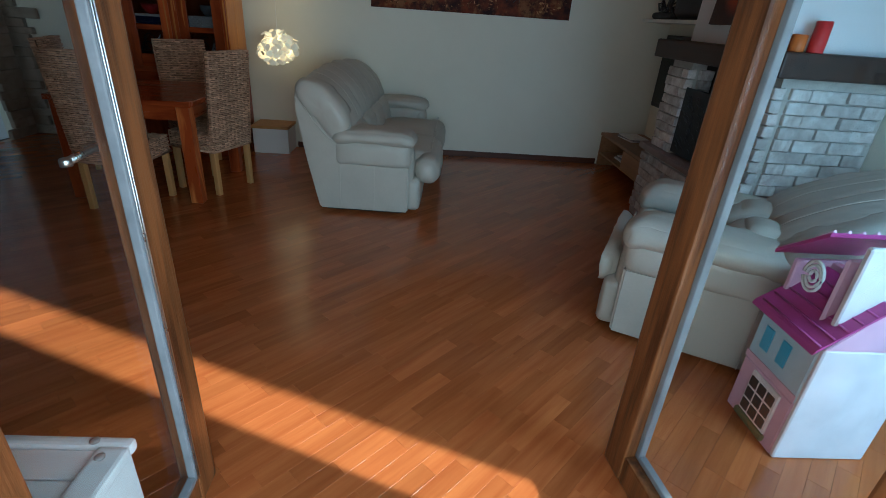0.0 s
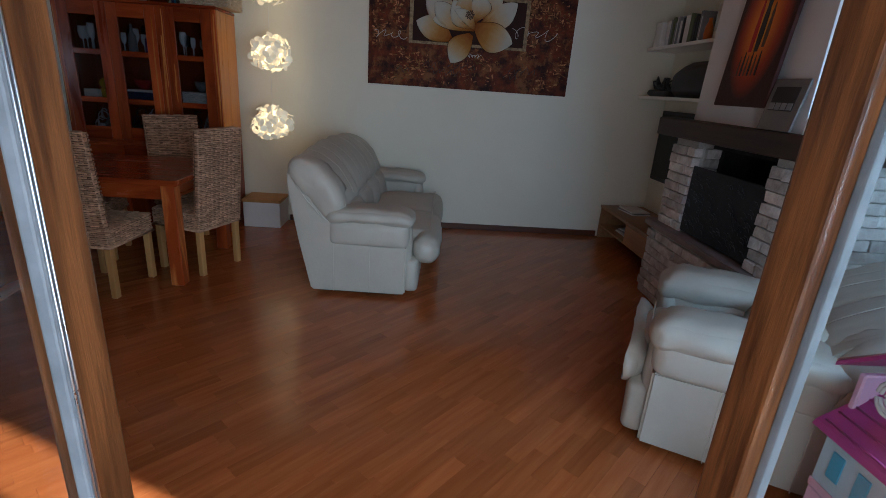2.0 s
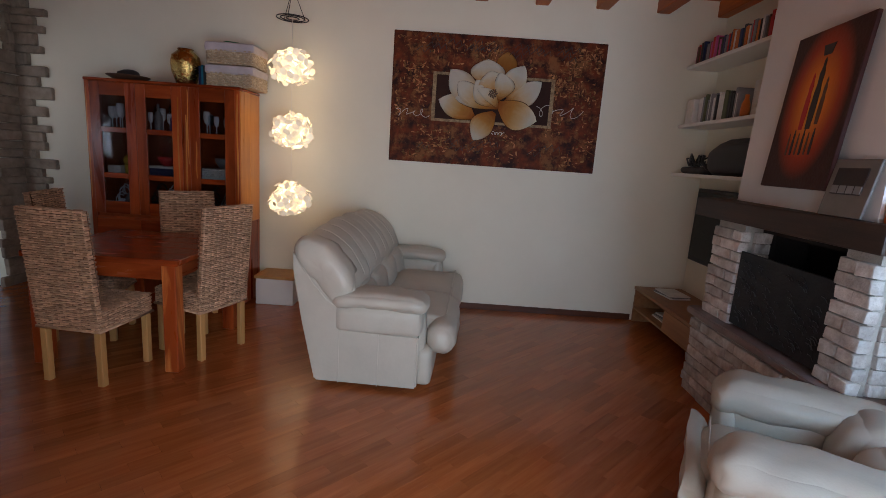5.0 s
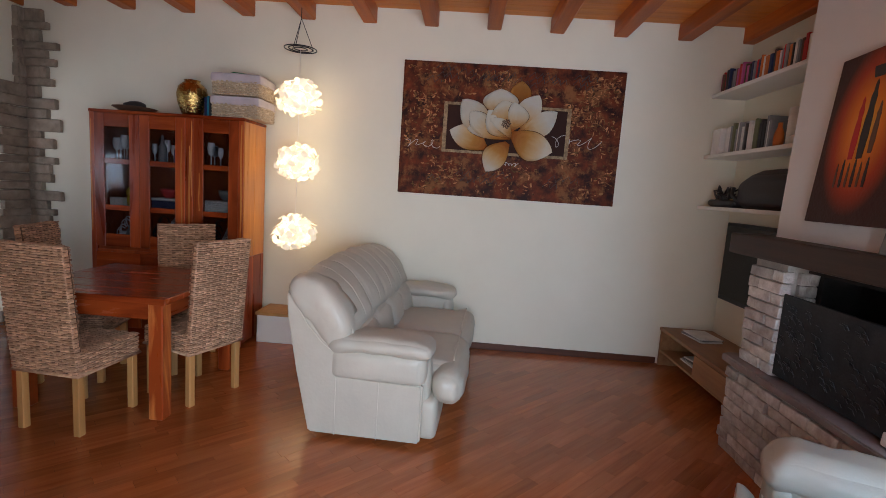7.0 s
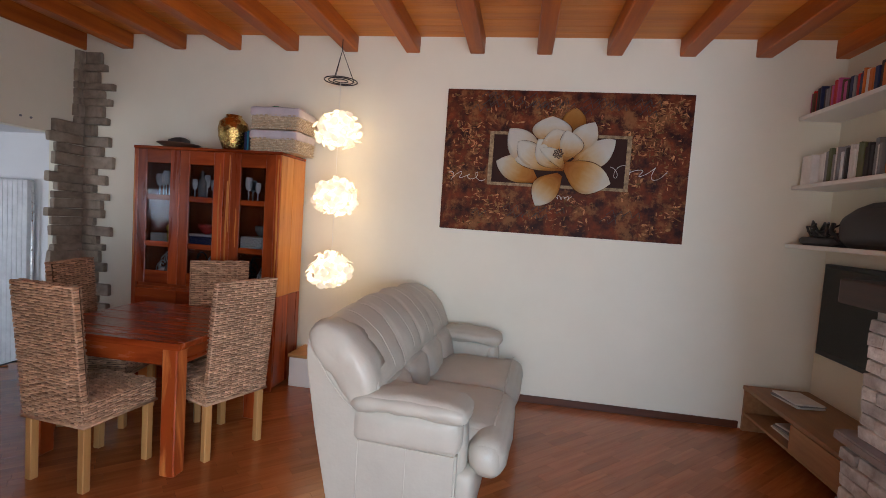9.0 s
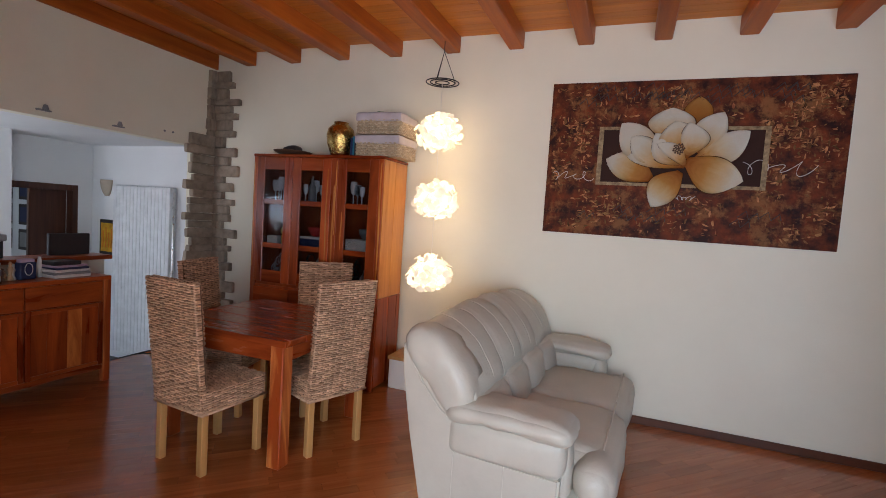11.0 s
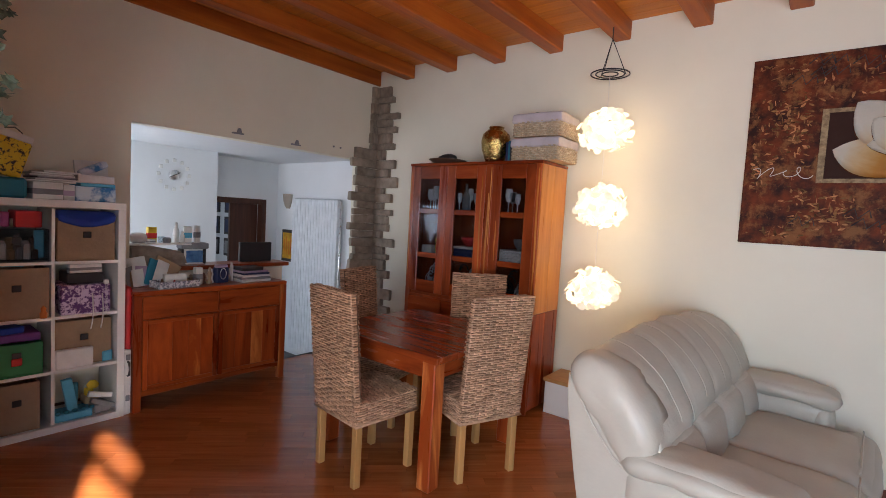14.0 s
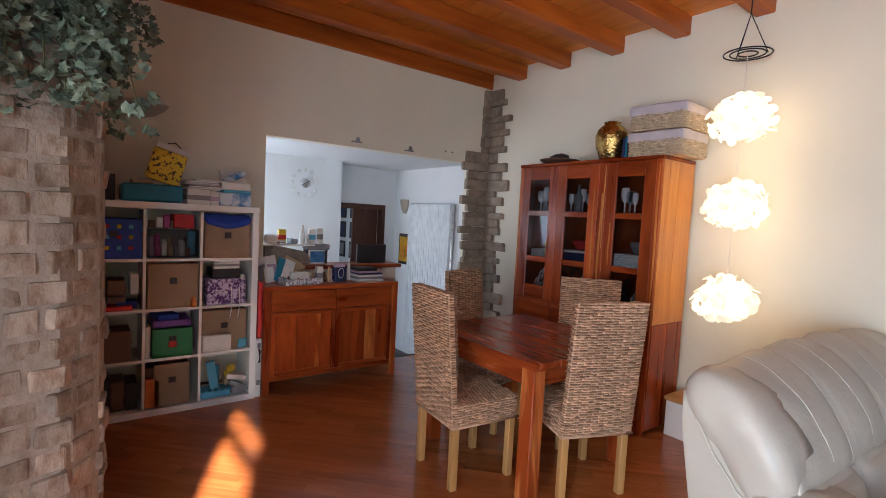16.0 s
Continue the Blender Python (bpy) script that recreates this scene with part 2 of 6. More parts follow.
def part(name, bm, mat, parent=None, label=""):
    """Links a bmesh as one mesh object under a thing or a part."""
    me = bpy.data.meshes.new(name)
    bm.to_mesh(me)
    bm.free()
    me.materials.append(mat)
    ob = new(name, me)
    ob.parent = parent
    if label:
        ob["label"] = label
    return ob


def thing(name, at, turn, label, category, group=""):
    ob = new(name)
    ob.empty_display_size = 0.1
    ob.matrix_basis = pose(*at, 0, 0, turn)
    return tagged(ob, label, category, group)


def fixed(name, bm, mat, label="", category=""):
    return tagged(part(name, bm, mat), label, category, kind="structure")


# ---- the shell of the room ----
BACK, LEFT, RIGHT, FRONT, OUT = 5.66, -4.06, 2.60, 0.74, 0.62
TOP, DECK = 2.945, 3.085
SUNK = -0.42

fixed("ground", block((-40, -40, -0.20), (40, OUT - 0.001, -0.03)), TERRACE, "worn terracotta terrace outside the door", "ground")
fixed("floor", block((LEFT - 0.12, OUT, -0.20), (RIGHT + 0.2, BACK + 0.2, -0.012)), SUBFLOOR, "reddish brown strip parquet laid diagonally", "floor")
fixed("wall_north", block((LEFT - 4.4, BACK, -0.6), (RIGHT + 0.2, BACK + 0.2, 3.3)), PLASTER, "cream plastered back wall", "wall")
fixed("wall_east", block((RIGHT, OUT, -0.2), (RIGHT + 0.2, BACK, 3.3)), PLASTER, "cream plastered side wall behind the fireplace", "wall")
west = bmesh.new()
box(west, (LEFT - 0.12, OUT, -0.2), (LEFT, 3.196, TOP))
box(west, (LEFT - 0.12, 3.196, 2.08), (LEFT, BACK, TOP))
box(west, (LEFT - 0.12, 5.42, -0.6), (LEFT, BACK, 2.08))
box(west, (LEFT - 0.12, 3.196, -0.6), (LEFT, 4.50, 0.955))
fixed("wall_west", west, PLASTER, "cream plastered wall with a wide opening to the kitchen", "wall")
south = bmesh.new()
for x0, x1, z0, z1 in ((LEFT - 0.12, -0.54, -0.2, 3.3), (-0.54, 1.025, 2.24, 3.3), (1.025, 1.585, -0.2, 3.3), (1.585, 2.43, 2.27, 3.3), (2.43, RIGHT + 0.2, -0.2, 3.3)):
    box(south, (x0, OUT, z0), (x1, FRONT, z1))
fixed("wall_south", south, PLASTER, "cream plastered wall with a glazed double door", "wall")

# Added out of view: blocks sun through the door so the pier stays shaded.
fixed("wall_outer", block((1.06, -0.22, -0.03), (1.20, OUT, 3.0)), OUTER, "plain unseen wall added to keep sun out of the doorway", "wall")

# Ceiling: boards over exposed joists.
deck = bmesh.new()
y = OUT
while y < BACK:
    box(deck, (LEFT - 0.2, y + 0.002, DECK), (RIGHT + 0.2, min(y + 0.118, BACK), DECK + 0.03))
    y += 0.12
box(deck, (LEFT - 0.4, OUT - 0.5, DECK + 0.03), (RIGHT + 0.3, BACK + 0.2, DECK + 0.2))
fixed("ceiling", deck, BOARD, "honey-stained board ceiling", "ceiling")
for k in range(13):
    x = -4.085 + 0.5595 * k if k else -4.035
    joist = block((x - 0.125, FRONT, TOP - (0.0 if k else 0.02)), (x, BACK, DECK + 0.002), 0.008)
    tagged(part("ceiling_joist", joist, BEAM), "reddish stained exposed timber ceiling joist", "beam", "ceiling joists", "structure")

# Skirting along the back and side walls.
fixed("baseboard", block((-1.26, BACK - 0.014, 0), (2.10, BACK, 0.062), 0.004), DARK_TRIM, "dark stained wooden skirting", "skirting")
fixed("baseboard_east", block((RIGHT - 0.014, 4.3, 0), (RIGHT, BACK - 0.014, 0.062), 0.004), DARK_TRIM, "dark stained wooden skirting", "skirting")
fixed("baseboard_west", block((LEFT, FRONT, 0), (LEFT + 0.014, 3.1, 0.062), 0.004), DARK_TRIM, "dark stained wooden skirting", "skirting")
fixed("baseboard_corner", block((-3.83, BACK - 0.014, 0), (-3.06, BACK, 0.062), 0.004), DARK_TRIM, "dark stained wooden skirting", "skirting")

# ---- the sunken kitchen beyond the opening ----
KW = -5.87
TILE = material("dark_kitchen_tile", (0.07, 0.06, 0.055), (0.13, 0.115, 0.10), 5, 0.45, 0.1)
fixed("kitchen_floor", block((-8.4, 2.2, SUNK - 0.1), (LEFT - 0.12, BACK, SUNK)), TILE, "dark tiled kitchen floor, two steps down", "floor")
kw = bmesh.new()
box(kw, (-5.62, 2.2, SUNK), (-5.5, 4.45, 2.4))
box(kw, (KW - 0.1, 4.63, 1.60), (KW, 5.39, 2.4))
box(kw, (KW - 0.1, 4.552, SUNK), (KW, 4.63, 2.4))
box(kw, (KW - 0.1, 5.39, SUNK), (KW, 5.56, 2.4))
box(kw, (KW, 4.45, SUNK), (-5.5, 4.552, 2.4))
fixed("kitchen_wall_west", kw, WHITE_PLASTER, "white plastered kitchen wall with a door recess", "wall")
fixed("kitchen_wall_north", block((-8.4, 5.56, SUNK), (LEFT - 0.12, BACK, 2.4)), WHITE_PLASTER, "white plastered kitchen wall", "wall")
# The window opening here is assumed and unseen; it lets the kitchen fill in.
ks = bmesh.new()
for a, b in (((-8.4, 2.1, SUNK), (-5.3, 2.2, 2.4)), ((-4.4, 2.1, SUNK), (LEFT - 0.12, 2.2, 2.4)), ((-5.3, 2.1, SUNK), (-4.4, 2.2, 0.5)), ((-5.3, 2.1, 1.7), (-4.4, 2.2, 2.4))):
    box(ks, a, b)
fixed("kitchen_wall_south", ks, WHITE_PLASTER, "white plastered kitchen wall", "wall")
fixed("kitchen_ceiling", block((-8.4, 2.1, 2.095), (LEFT - 0.12, BACK, 2.4)), WHITE_PLASTER, "low white kitchen ceiling", "ceiling")
hall = bmesh.new()
box(hall, (-8.4, 4.0, SUNK), (-8.3, 5.56, 2.1))
# South side with an invented opening, only there for the hall fill.
for x0, x1, z0, z1 in ((-8.3, -7.6, SUNK, 2.1), (-6.6, KW - 0.1, SUNK, 2.1), (-7.6, -6.6, SUNK, 0.6), (-7.6, -6.6, 1.8, 2.1)):
    box(hall, (x0, 3.9, z0), (x1, 4.0, z1))
fixed("hall_wall", hall, PLASTER, "dim hall wall seen through the doorway", "wall")
fixed("kitchen_step", block((LEFT - 0.12, 4.50, SUNK), (LEFT + 0.0, 5.42, -0.012)), TILE, "dark tiled edge of the steps down", "step")
fixed("kitchen_step_lower", block((LEFT - 0.42, 4.50, SUNK), (LEFT - 0.12, 5.42, -0.21)), TILE, "dark tiled lower step", "step")

# ---- glazed double door and side window ----


def glazed_leaf(name, hinge, turn, width, label, side):
    """A wooden glazed leaf, hinged at its origin, running along +x; side: the face that has the gasket strip."""
    d = thing(name, hinge, turn, label, "door", "balcony doors")
    d["kind"] = "structure"
    h, s, t = 2.20, 0.105, 0.056
    for nm, a, b in (("hinge_stile", (0, 0, 0.012), (s, t, h)), ("free_stile", (width - s, 0, 0.012), (width, t, h)), ("bottom_rail", (s, 0.002, 0.012), (width - s, t - 0.002, 0.125)), ("top_rail", (s, 0.002, h - 0.11), (width - s, t - 0.002, h))):
        part(nm, block(a, b, 0.008, 2), DOOR_WOOD, d)
    g = part("glass_pane", block((s - 0.004, t / 2 - 0.006, 0.121), (width - s + 0.004, t / 2 + 0.006, h - 0.106)), CLEAR, d)
    g.visible_shadow = False
    y0, y1 = (-0.004, t / 2 - 0.008) if side < 0 else (t / 2 + 0.008, t + 0.004)
    bead = 0.022
    for nm, a, b in (("gasket", (width - s - bead, y0, 0.125), (width - s, y1, h - 0.11)), ("gasket", (s, y0, 0.125), (width - s - bead, y1, 0.125 + bead)), ("gasket", (s, y0, h - 0.11 - bead), (width - s - bead, y1, h - 0.11))):
        part(nm, block(a, b, 0.005, 2), SEAL, d, "pale grey glazing strip")
    # Two thin bright bars model the white highlights along the gasket.
    e = y0 - 0.002 if side < 0 else y1 + 0.002
    for off in (0.004, 0.013):
        part("glazing_bead", tube(bmesh.new(), [(width - s - off, e, 0.13), (width - s - off, e, h - 0.115)], 0.0022, 6), CHROME, d, "bright line added as a highlight on the glazing strip")
    return d


left_leaf = glazed_leaf("door_1", (-0.500, 0.735, 0), 91.5, 0.68, "open pine-framed glazed balcony door", -1)
right_leaf = glazed_leaf("door_2", (0.985, 0.735, 0), 97.5, 0.80, "open pine-framed glazed balcony door", -1)
for ob, y in ((left_leaf, 0.0),):
    lever = bmesh.new()
    tube(lever, [(0.63, 0.056, 1.11), (0.63, 0.080, 1.11), (0.60, 0.086, 1.11), (0.52, 0.086, 1.105)], 0.009)
    turned(lever, [(0.012, 0), (0.012, 0.012), (0.008, 0.016)], (0.515, 0.086, 1.098), 10)
    part("lever_handle", lever, CHROME, ob, "brushed steel lever handle")
    part("handle_plate", block((0.612, 0.055, 1.01), (0.648, 0.062, 1.21), 0.004), CHROME, ob)
frame_bm = bmesh.new()
for x0, x1 in ((-0.54, -0.505), (0.990, 1.025)):
    box(frame_bm, (x0, OUT, -0.03), (x1, FRONT - 0.01, 2.24), 0.005)
box(frame_bm, (-0.505, OUT, 2.205), (0.990, FRONT - 0.01, 2.24), 0.005)
fixed("door_frame", frame_bm, DOOR_WOOD, "pine frame of the balcony door", "door frame")
fixed("door_sill", block((-0.505, OUT, -0.03), (0.990, FRONT, -0.004), 0.004), SLATE, "stone door sill", "sill")
win = thing("window_1", (1.585, OUT + 0.03, 0), 0, "pine-framed glazed side panel beside the door", "window")
win["kind"] = "structure"
for a, b in (((0, 0, 0), (0.07, 0.06, 2.27)), ((0.775, 0, 0), (0.845, 0.06, 2.27)), ((0.07, 0, 0), (0.775, 0.06, 0.12)), ((0.07, 0, 2.20), (0.775, 0.06, 2.27))):
    part("window_frame", block(a, b, 0.006), DOOR_WOOD, win)
part("glazing_bar", block((0.07, 0.002, 2.035), (0.775, 0.058, 2.095), 0.006), DOOR_WOOD, win)
pane = part("window_pane", block((0.07, 0.024, 0.12), (0.775, 0.036, 2.035)), CLEAR, win)
pane.visible_shadow = False
pane = part("window_pane", block((0.07, 0.024, 2.095), (0.775, 0.036, 2.20)), CLEAR, win)
pane.visible_shadow = False

# ---- sofa and armchair ----


def smoothed(points, k=3):
    """A closed outline, rounded by Catmull-Rom."""
    out, n = [], len(points)
    for i in range(n):
        p0, p1, p2, p3 = (Vector(points[(i + d) % n]) for d in (-1, 0, 1, 2))
        for q in range(k):
            t = q / k
            out.append(0.5 * ((2 * p1) + (p2 - p0) * t + (2 * p0 - 5 * p1 + 4 * p2 - p3) * t * t + (3 * p1 - p0 - 3 * p2 + p3) * t ** 3))
    return out


def creased(bm, depth=0.006, scale=7.0):
    """Soft hide: broad slack folds and small puckers."""
    for v in bm.verts:
        v.co += noise.noise_vector(v.co * scale) * depth + noise.noise_vector(v.co * scale * 3.2) * depth * 0.35
    return bm


def leather_seat(name, at, turn, length, label, seats=2, pads=4, front=0.25, recline=0.0):
    """A leather seat facing +x, one arm at y = 0 and the other at y = length."""
    s = thing(name, at, turn, label, "sofa" if seats > 1 else "armchair")
    A = 0.23

    def leaned(p):
        """Tips the back out behind by recline."""
        rise = max(0.0, p[2] - 0.45)
        swell = 0.035 * min(1.0, max(0.0, (p[2] - 0.2) / 0.4)) * min(1.0, max(0.0, (-0.5 - p[0]) / 0.2))
        return Vector((p[0] - recline * rise - swell, p[1], p[2] - 0.45 * recline * rise))

    panel = [(-0.652, 0.03), (0.02, 0.03), (0.02, 0.39), (-0.49, 0.40), (-0.495, 0.55), (-0.60, 0.69), (-0.735, 0.885), (-0.765, 0.88), (-0.762, 0.74), (-0.72, 0.42)]
    wing = smoothed([(-0.762, 0.86), (-0.645, 0.70), (-0.525, 0.545), (-0.455, 0.575), (-0.42, 0.655), (-0.437, 0.74), (-0.487, 0.825), (-0.555, 0.905), (-0.63, 0.950), (-0.70, 0.966), (-0.75, 0.938)], 4)
    hub = Vector((-0.585, 0.77))
    for out in (-1, 1):
        def side(y):
            return y if out < 0 else length - y
        part("side_panel", prism(bmesh.new(), [(q.x, q.z) for q in (leaned((a, 0, b)) for a, b in panel)], side(0.0), side(0.06), "y", 0.012, 3), LEATHER, s)
        rings = []
        for y, k in ((-0.030, 0.04), (-0.029, 0.2), (-0.027, 0.4), (-0.023, 0.58), (-0.016, 0.74), (-0.004, 0.87), (0.016, 0.955), (0.045, 0.995), (0.08, 1.005), (0.13, 1.0), (0.20, 0.965)):
            rings.append([leaned((p.x, side(y), p.y)) for p in (hub + (q - hub) * k for q in wing)])
        part("back_wing", creased(loft(bmesh.new(), rings), 0.014, 7.0), LEATHER, s, "rounded leather wing at the end of the back")
        part("wing_seam", tube(bmesh.new(), [leaned(q) for q in ((-0.752, side(-0.006), 0.87), (-0.645, side(-0.012), 0.692), (-0.565, side(-0.010), 0.585), (-0.51, side(-0.008), 0.545))], 0.004, 6), PIPING, s)
        for x in (-0.49, -0.235):
            part("panel_seam", tube(bmesh.new(), [(x, side(-0.0005), 0.03), (x, side(-0.0005), 0.385)], 0.0018, 5), PIPING, s)
        a, b = sorted((side(-0.010), side(A - 0.012)))
        part("arm_side", creased(cushion(bmesh.new(), (-0.53, a, 0.372), (0.028, b, 0.56), 0.045, 9, 0.010), 0.003), LEATHER, s)
        a, b = sorted((side(-0.028), side(A + 0.015)))
        pad = cushion(bmesh.new(), (-0.55, a, 0.525 if seats > 1 else 0.47), (0.058, b, 0.622), 0.047 if seats > 1 else 0.072, 14, 0.012)
        for v in pad.verts:
            t = (v.co.x + 0.22) / 0.33
            v.co.z += 0.020 * (1 - t * t) - 0.02 * max(0.0, t - 0.6)
            v.co.y += 0.008 * math.sin(v.co.x * 31)
        part("armrest", creased(pad, 0.010, 11), LEATHER, s)
        a, b = sorted((side(0.05), side(A - 0.005)))
        part("arm_front", creased(cushion(bmesh.new(), (-0.06, a, 0.05), (0.045, b, 0.54), 0.045, 7, 0.012), 0.004), LEATHER, s)
    w = (length - 2 * A + 0.04) / seats
    for k in range(seats):
        y0 = A - 0.02 + k * w
        spread0, spread1 = (0.14 if k == 0 else 0.0), (0.14 if k == seats - 1 else 0.0)
        part("seat_cushion", creased(cushion(bmesh.new(), (-0.46, y0 + 0.003, 0.25), (front - 0.05, y0 + w - 0.003, 0.452), 0.07, 14, 0.028), 0.011, 6), LEATHER, s)
        roll = cushion(bmesh.new(), (0.055, y0 + 0.006 - spread0, 0.235), (front, y0 + w - 0.006 + spread1, 0.438), 0.085, 12, 0.012)
        part("front_roll", creased(roll, 0.010, 9), LEATHER, s)
        part("footrest", creased(cushion(bmesh.new(), (0.0, y0 + 0.01 - spread0 * 1.2, 0.03), (0.105, y0 + w - 0.01 + spread1 * 1.2, 0.285), 0.035, 8, 0.010), 0.004), LEATHER, s)
        part("cushion_seam", tube(bmesh.new(), [(front - 0.075, y0 + 0.03 + q * (w - 0.06) / 8, 0.472 + 0.008 * math.sin(q * 0.9)) for q in range(9)], 0.004, 6), PIPING, s)
    p = (length - 0.24) / pads
    for k in range(pads):
        y0 = 0.12 + k * p
        tip = Matrix.Translation((-0.4, 0, 0.5)) @ Matrix.Rotation(radians(-12), 4, "Y") @ Matrix.Translation((0.4, 0, -0.5))
        part("lumbar_pad", creased(cushion(bmesh.new(), (-0.54, y0 + 0.002, 0.38), (-0.335, y0 + p - 0.002, 0.655), 0.075, 12, 0.022, tip), 0.010), LEATHER, s)
    # Back: a soft shell in upright channels, rising a little to the middle.
    outline = smoothed([(-0.60, 0.14), (-0.49, 0.36), (-0.455, 0.52), (-0.435, 0.60), (-0.41, 0.66), (-0.428, 0.745), (-0.48, 0.84), (-0.55, 0.93), (-0.625, 0.99), (-0.70, 1.010), (-0.752, 0.975), (-0.775, 0.89), (-0.76, 0.72), (-0.715, 0.42), (-0.655, 0.14)], 4)
    rings, m, mid = [], 72, Vector((-0.60, 0.72))
    for i in range(m + 1):
        yy = 0.045 + (length - 0.09) * i / m
        u = yy / length
        edge = min(yy, length - yy)
        full = 0.94 + 0.06 * math.sqrt(max(0.0, 1 - (1 - min(1, edge / 0.16)) ** 2))
        lift = 0.046 * math.sin(math.pi * u) ** 1.1 - 0.062
        c = (yy - 0.12) / p
        groove = math.exp(-((c - round(c)) * p / 0.016) ** 2) if 0 < round(c) < pads else 0.0
        faint = math.exp(-((c - 0.5 - round(c - 0.5)) * p / 0.010) ** 2)
        puff = 0.016 * abs(math.sin(math.pi * c)) ** 0.6 - 0.016 * groove - 0.004 * faint
        ring = []
        for q in outline:
            f = min(1.0, max(0.0, (q.y - 0.5) / 0.3))
            d = (q - mid) * full
            d += d.normalized() * puff * f * (1.0 if q.x > -0.72 else 0.3)
            ring.append(leaned((mid.x + d.x, yy, mid.y + d.y + lift * min(1.0, f))))
        rings.append(ring)
    part("backrest", creased(loft(bmesh.new(), rings), 0.008, 6.0), LEATHER, s)
    seams = [(k / 2, k % 2 == 0) for k in range(1, 2 * pads)]
    for k, deep in seams:
        i = round((0.12 + k * p - 0.045) / (length - 0.09) * m)
        raw = [Vector(rings[i][j]) for j in (range(14, 42) if deep else range(19, 42))]
        pts = [q + noise.noise_vector(q * 6.0) * 0.008 + noise.noise_vector(q * 19.2) * 0.0028 + (q - Vector((-0.60, q.y, 0.72))).normalized() * 0.0012 for q in raw]
        part("seam", tube(bmesh.new(), pts, 0.0026 if deep else 0.0017, 6), PIPING, s, "pale stitched seam")
    part("base", block((-0.62, 0.06, 0.0), (-0.02, length - 0.06, 0.10), 0.01), BLACK, s)
    return s


sofa = leather_seat("sofa", (0.0, 3.755, 0), -3.3, 1.80, "cream leather two-seat sofa facing the fireplace")
armchair = leather_seat("armchair", (1.53, 3.022, 0), 151, 0.85, "cream leather armchair beside the fireplace", 1, 2, 0.135, 0.34)
for piece in armchair.children:
    for v in piece.data.vertices:
        if v.co.x < -0.2:
            v.co.x = -0.2 + (v.co.x + 0.2) * 1.24

# ---- dining table and rattan chairs ----
table = thing("dining_table", (-2.02, 4.27, 0), 0, "dark sheesham dining table with square legs", "table")
for k in range(5):
    part("top_board", block((-0.50, -0.47 + k * 0.188, 0.722), (0.50, -0.47 + (k + 1) * 0.188 - 0.002, 0.76), 0.004), SHEESHAM_X, table)
for sx in (-1, 1):
    for sy in (-1, 1):
        part("leg", block((sx * 0.43 - 0.045, sy * 0.41 - 0.045, 0), (sx * 0.43 + 0.045, sy * 0.41 + 0.045, 0.722), 0.006), SHEESHAM_PALE if sx * sy < 0 else SHEESHAM, table)
for s in (-1, 1):
    part("apron", block((-0.385, s * 0.42 - 0.012, 0.62), (0.385, s * 0.42 + 0.012, 0.722), 0.003), SHEESHAM_X, table)
    part("apron", block((s * 0.44 - 0.012, -0.365, 0.62), (s * 0.44 + 0.012, 0.365, 0.722), 0.003), SHEESHAM_Y, table)


def weave(bm, origin, u, v, w, h, normal, cols, rows, lift=0.006):
    """A woven patch: strands that pass over and under, each a small raised loop."""
    o, u, v, n = Vector(origin), Vector(u).normalized(), Vector(v).normalized(), Vector(normal).normalized()
    dw, dh = w / cols, h / rows
    for i in range(cols):
        for j in range(rows):
            over = (i + j) % 2 == 0
            k = lift * random.uniform(1.0, 1.6) if over else lift * 0.3
            jit = random.uniform(-0.0012, 0.0012)
            tilt = random.uniform(-0.0014, 0.0014)
            c = o + u * ((i + 0.5) * dw + random.uniform(-0.003, 0.003)) + v * ((j + 0.5) * dh + jit)
            a, b = min(dw * (0.72 if over else 0.34), w / 2), dh * (0.44 if over else 0.30)
            mid = min(max((c - o).dot(u), a), w - a)
            c = o + u * mid + v * (c - o).dot(v)
            base = [c + u * sx * a + v * (sy * b + sx * tilt) for sx, sy in ((-1, -1), (1, -1), (1, 1), (-1, 1))]
            top = [c + u * sx * a * 0.62 + v * (sy * b * 0.5 + sx * tilt) + n * k for sx, sy in ((-1, -1), (1, -1), (1, 1), (-1, 1))]
            vb = [bm.verts.new(p) for p in base]
            vt = [bm.verts.new(p) for p in top]
            bm.faces.new(vt)
            for q in range(4):
                bm.faces.new((vb[q], vb[(q + 1) % 4], vt[(q + 1) % 4], vt[q]))
    return bm


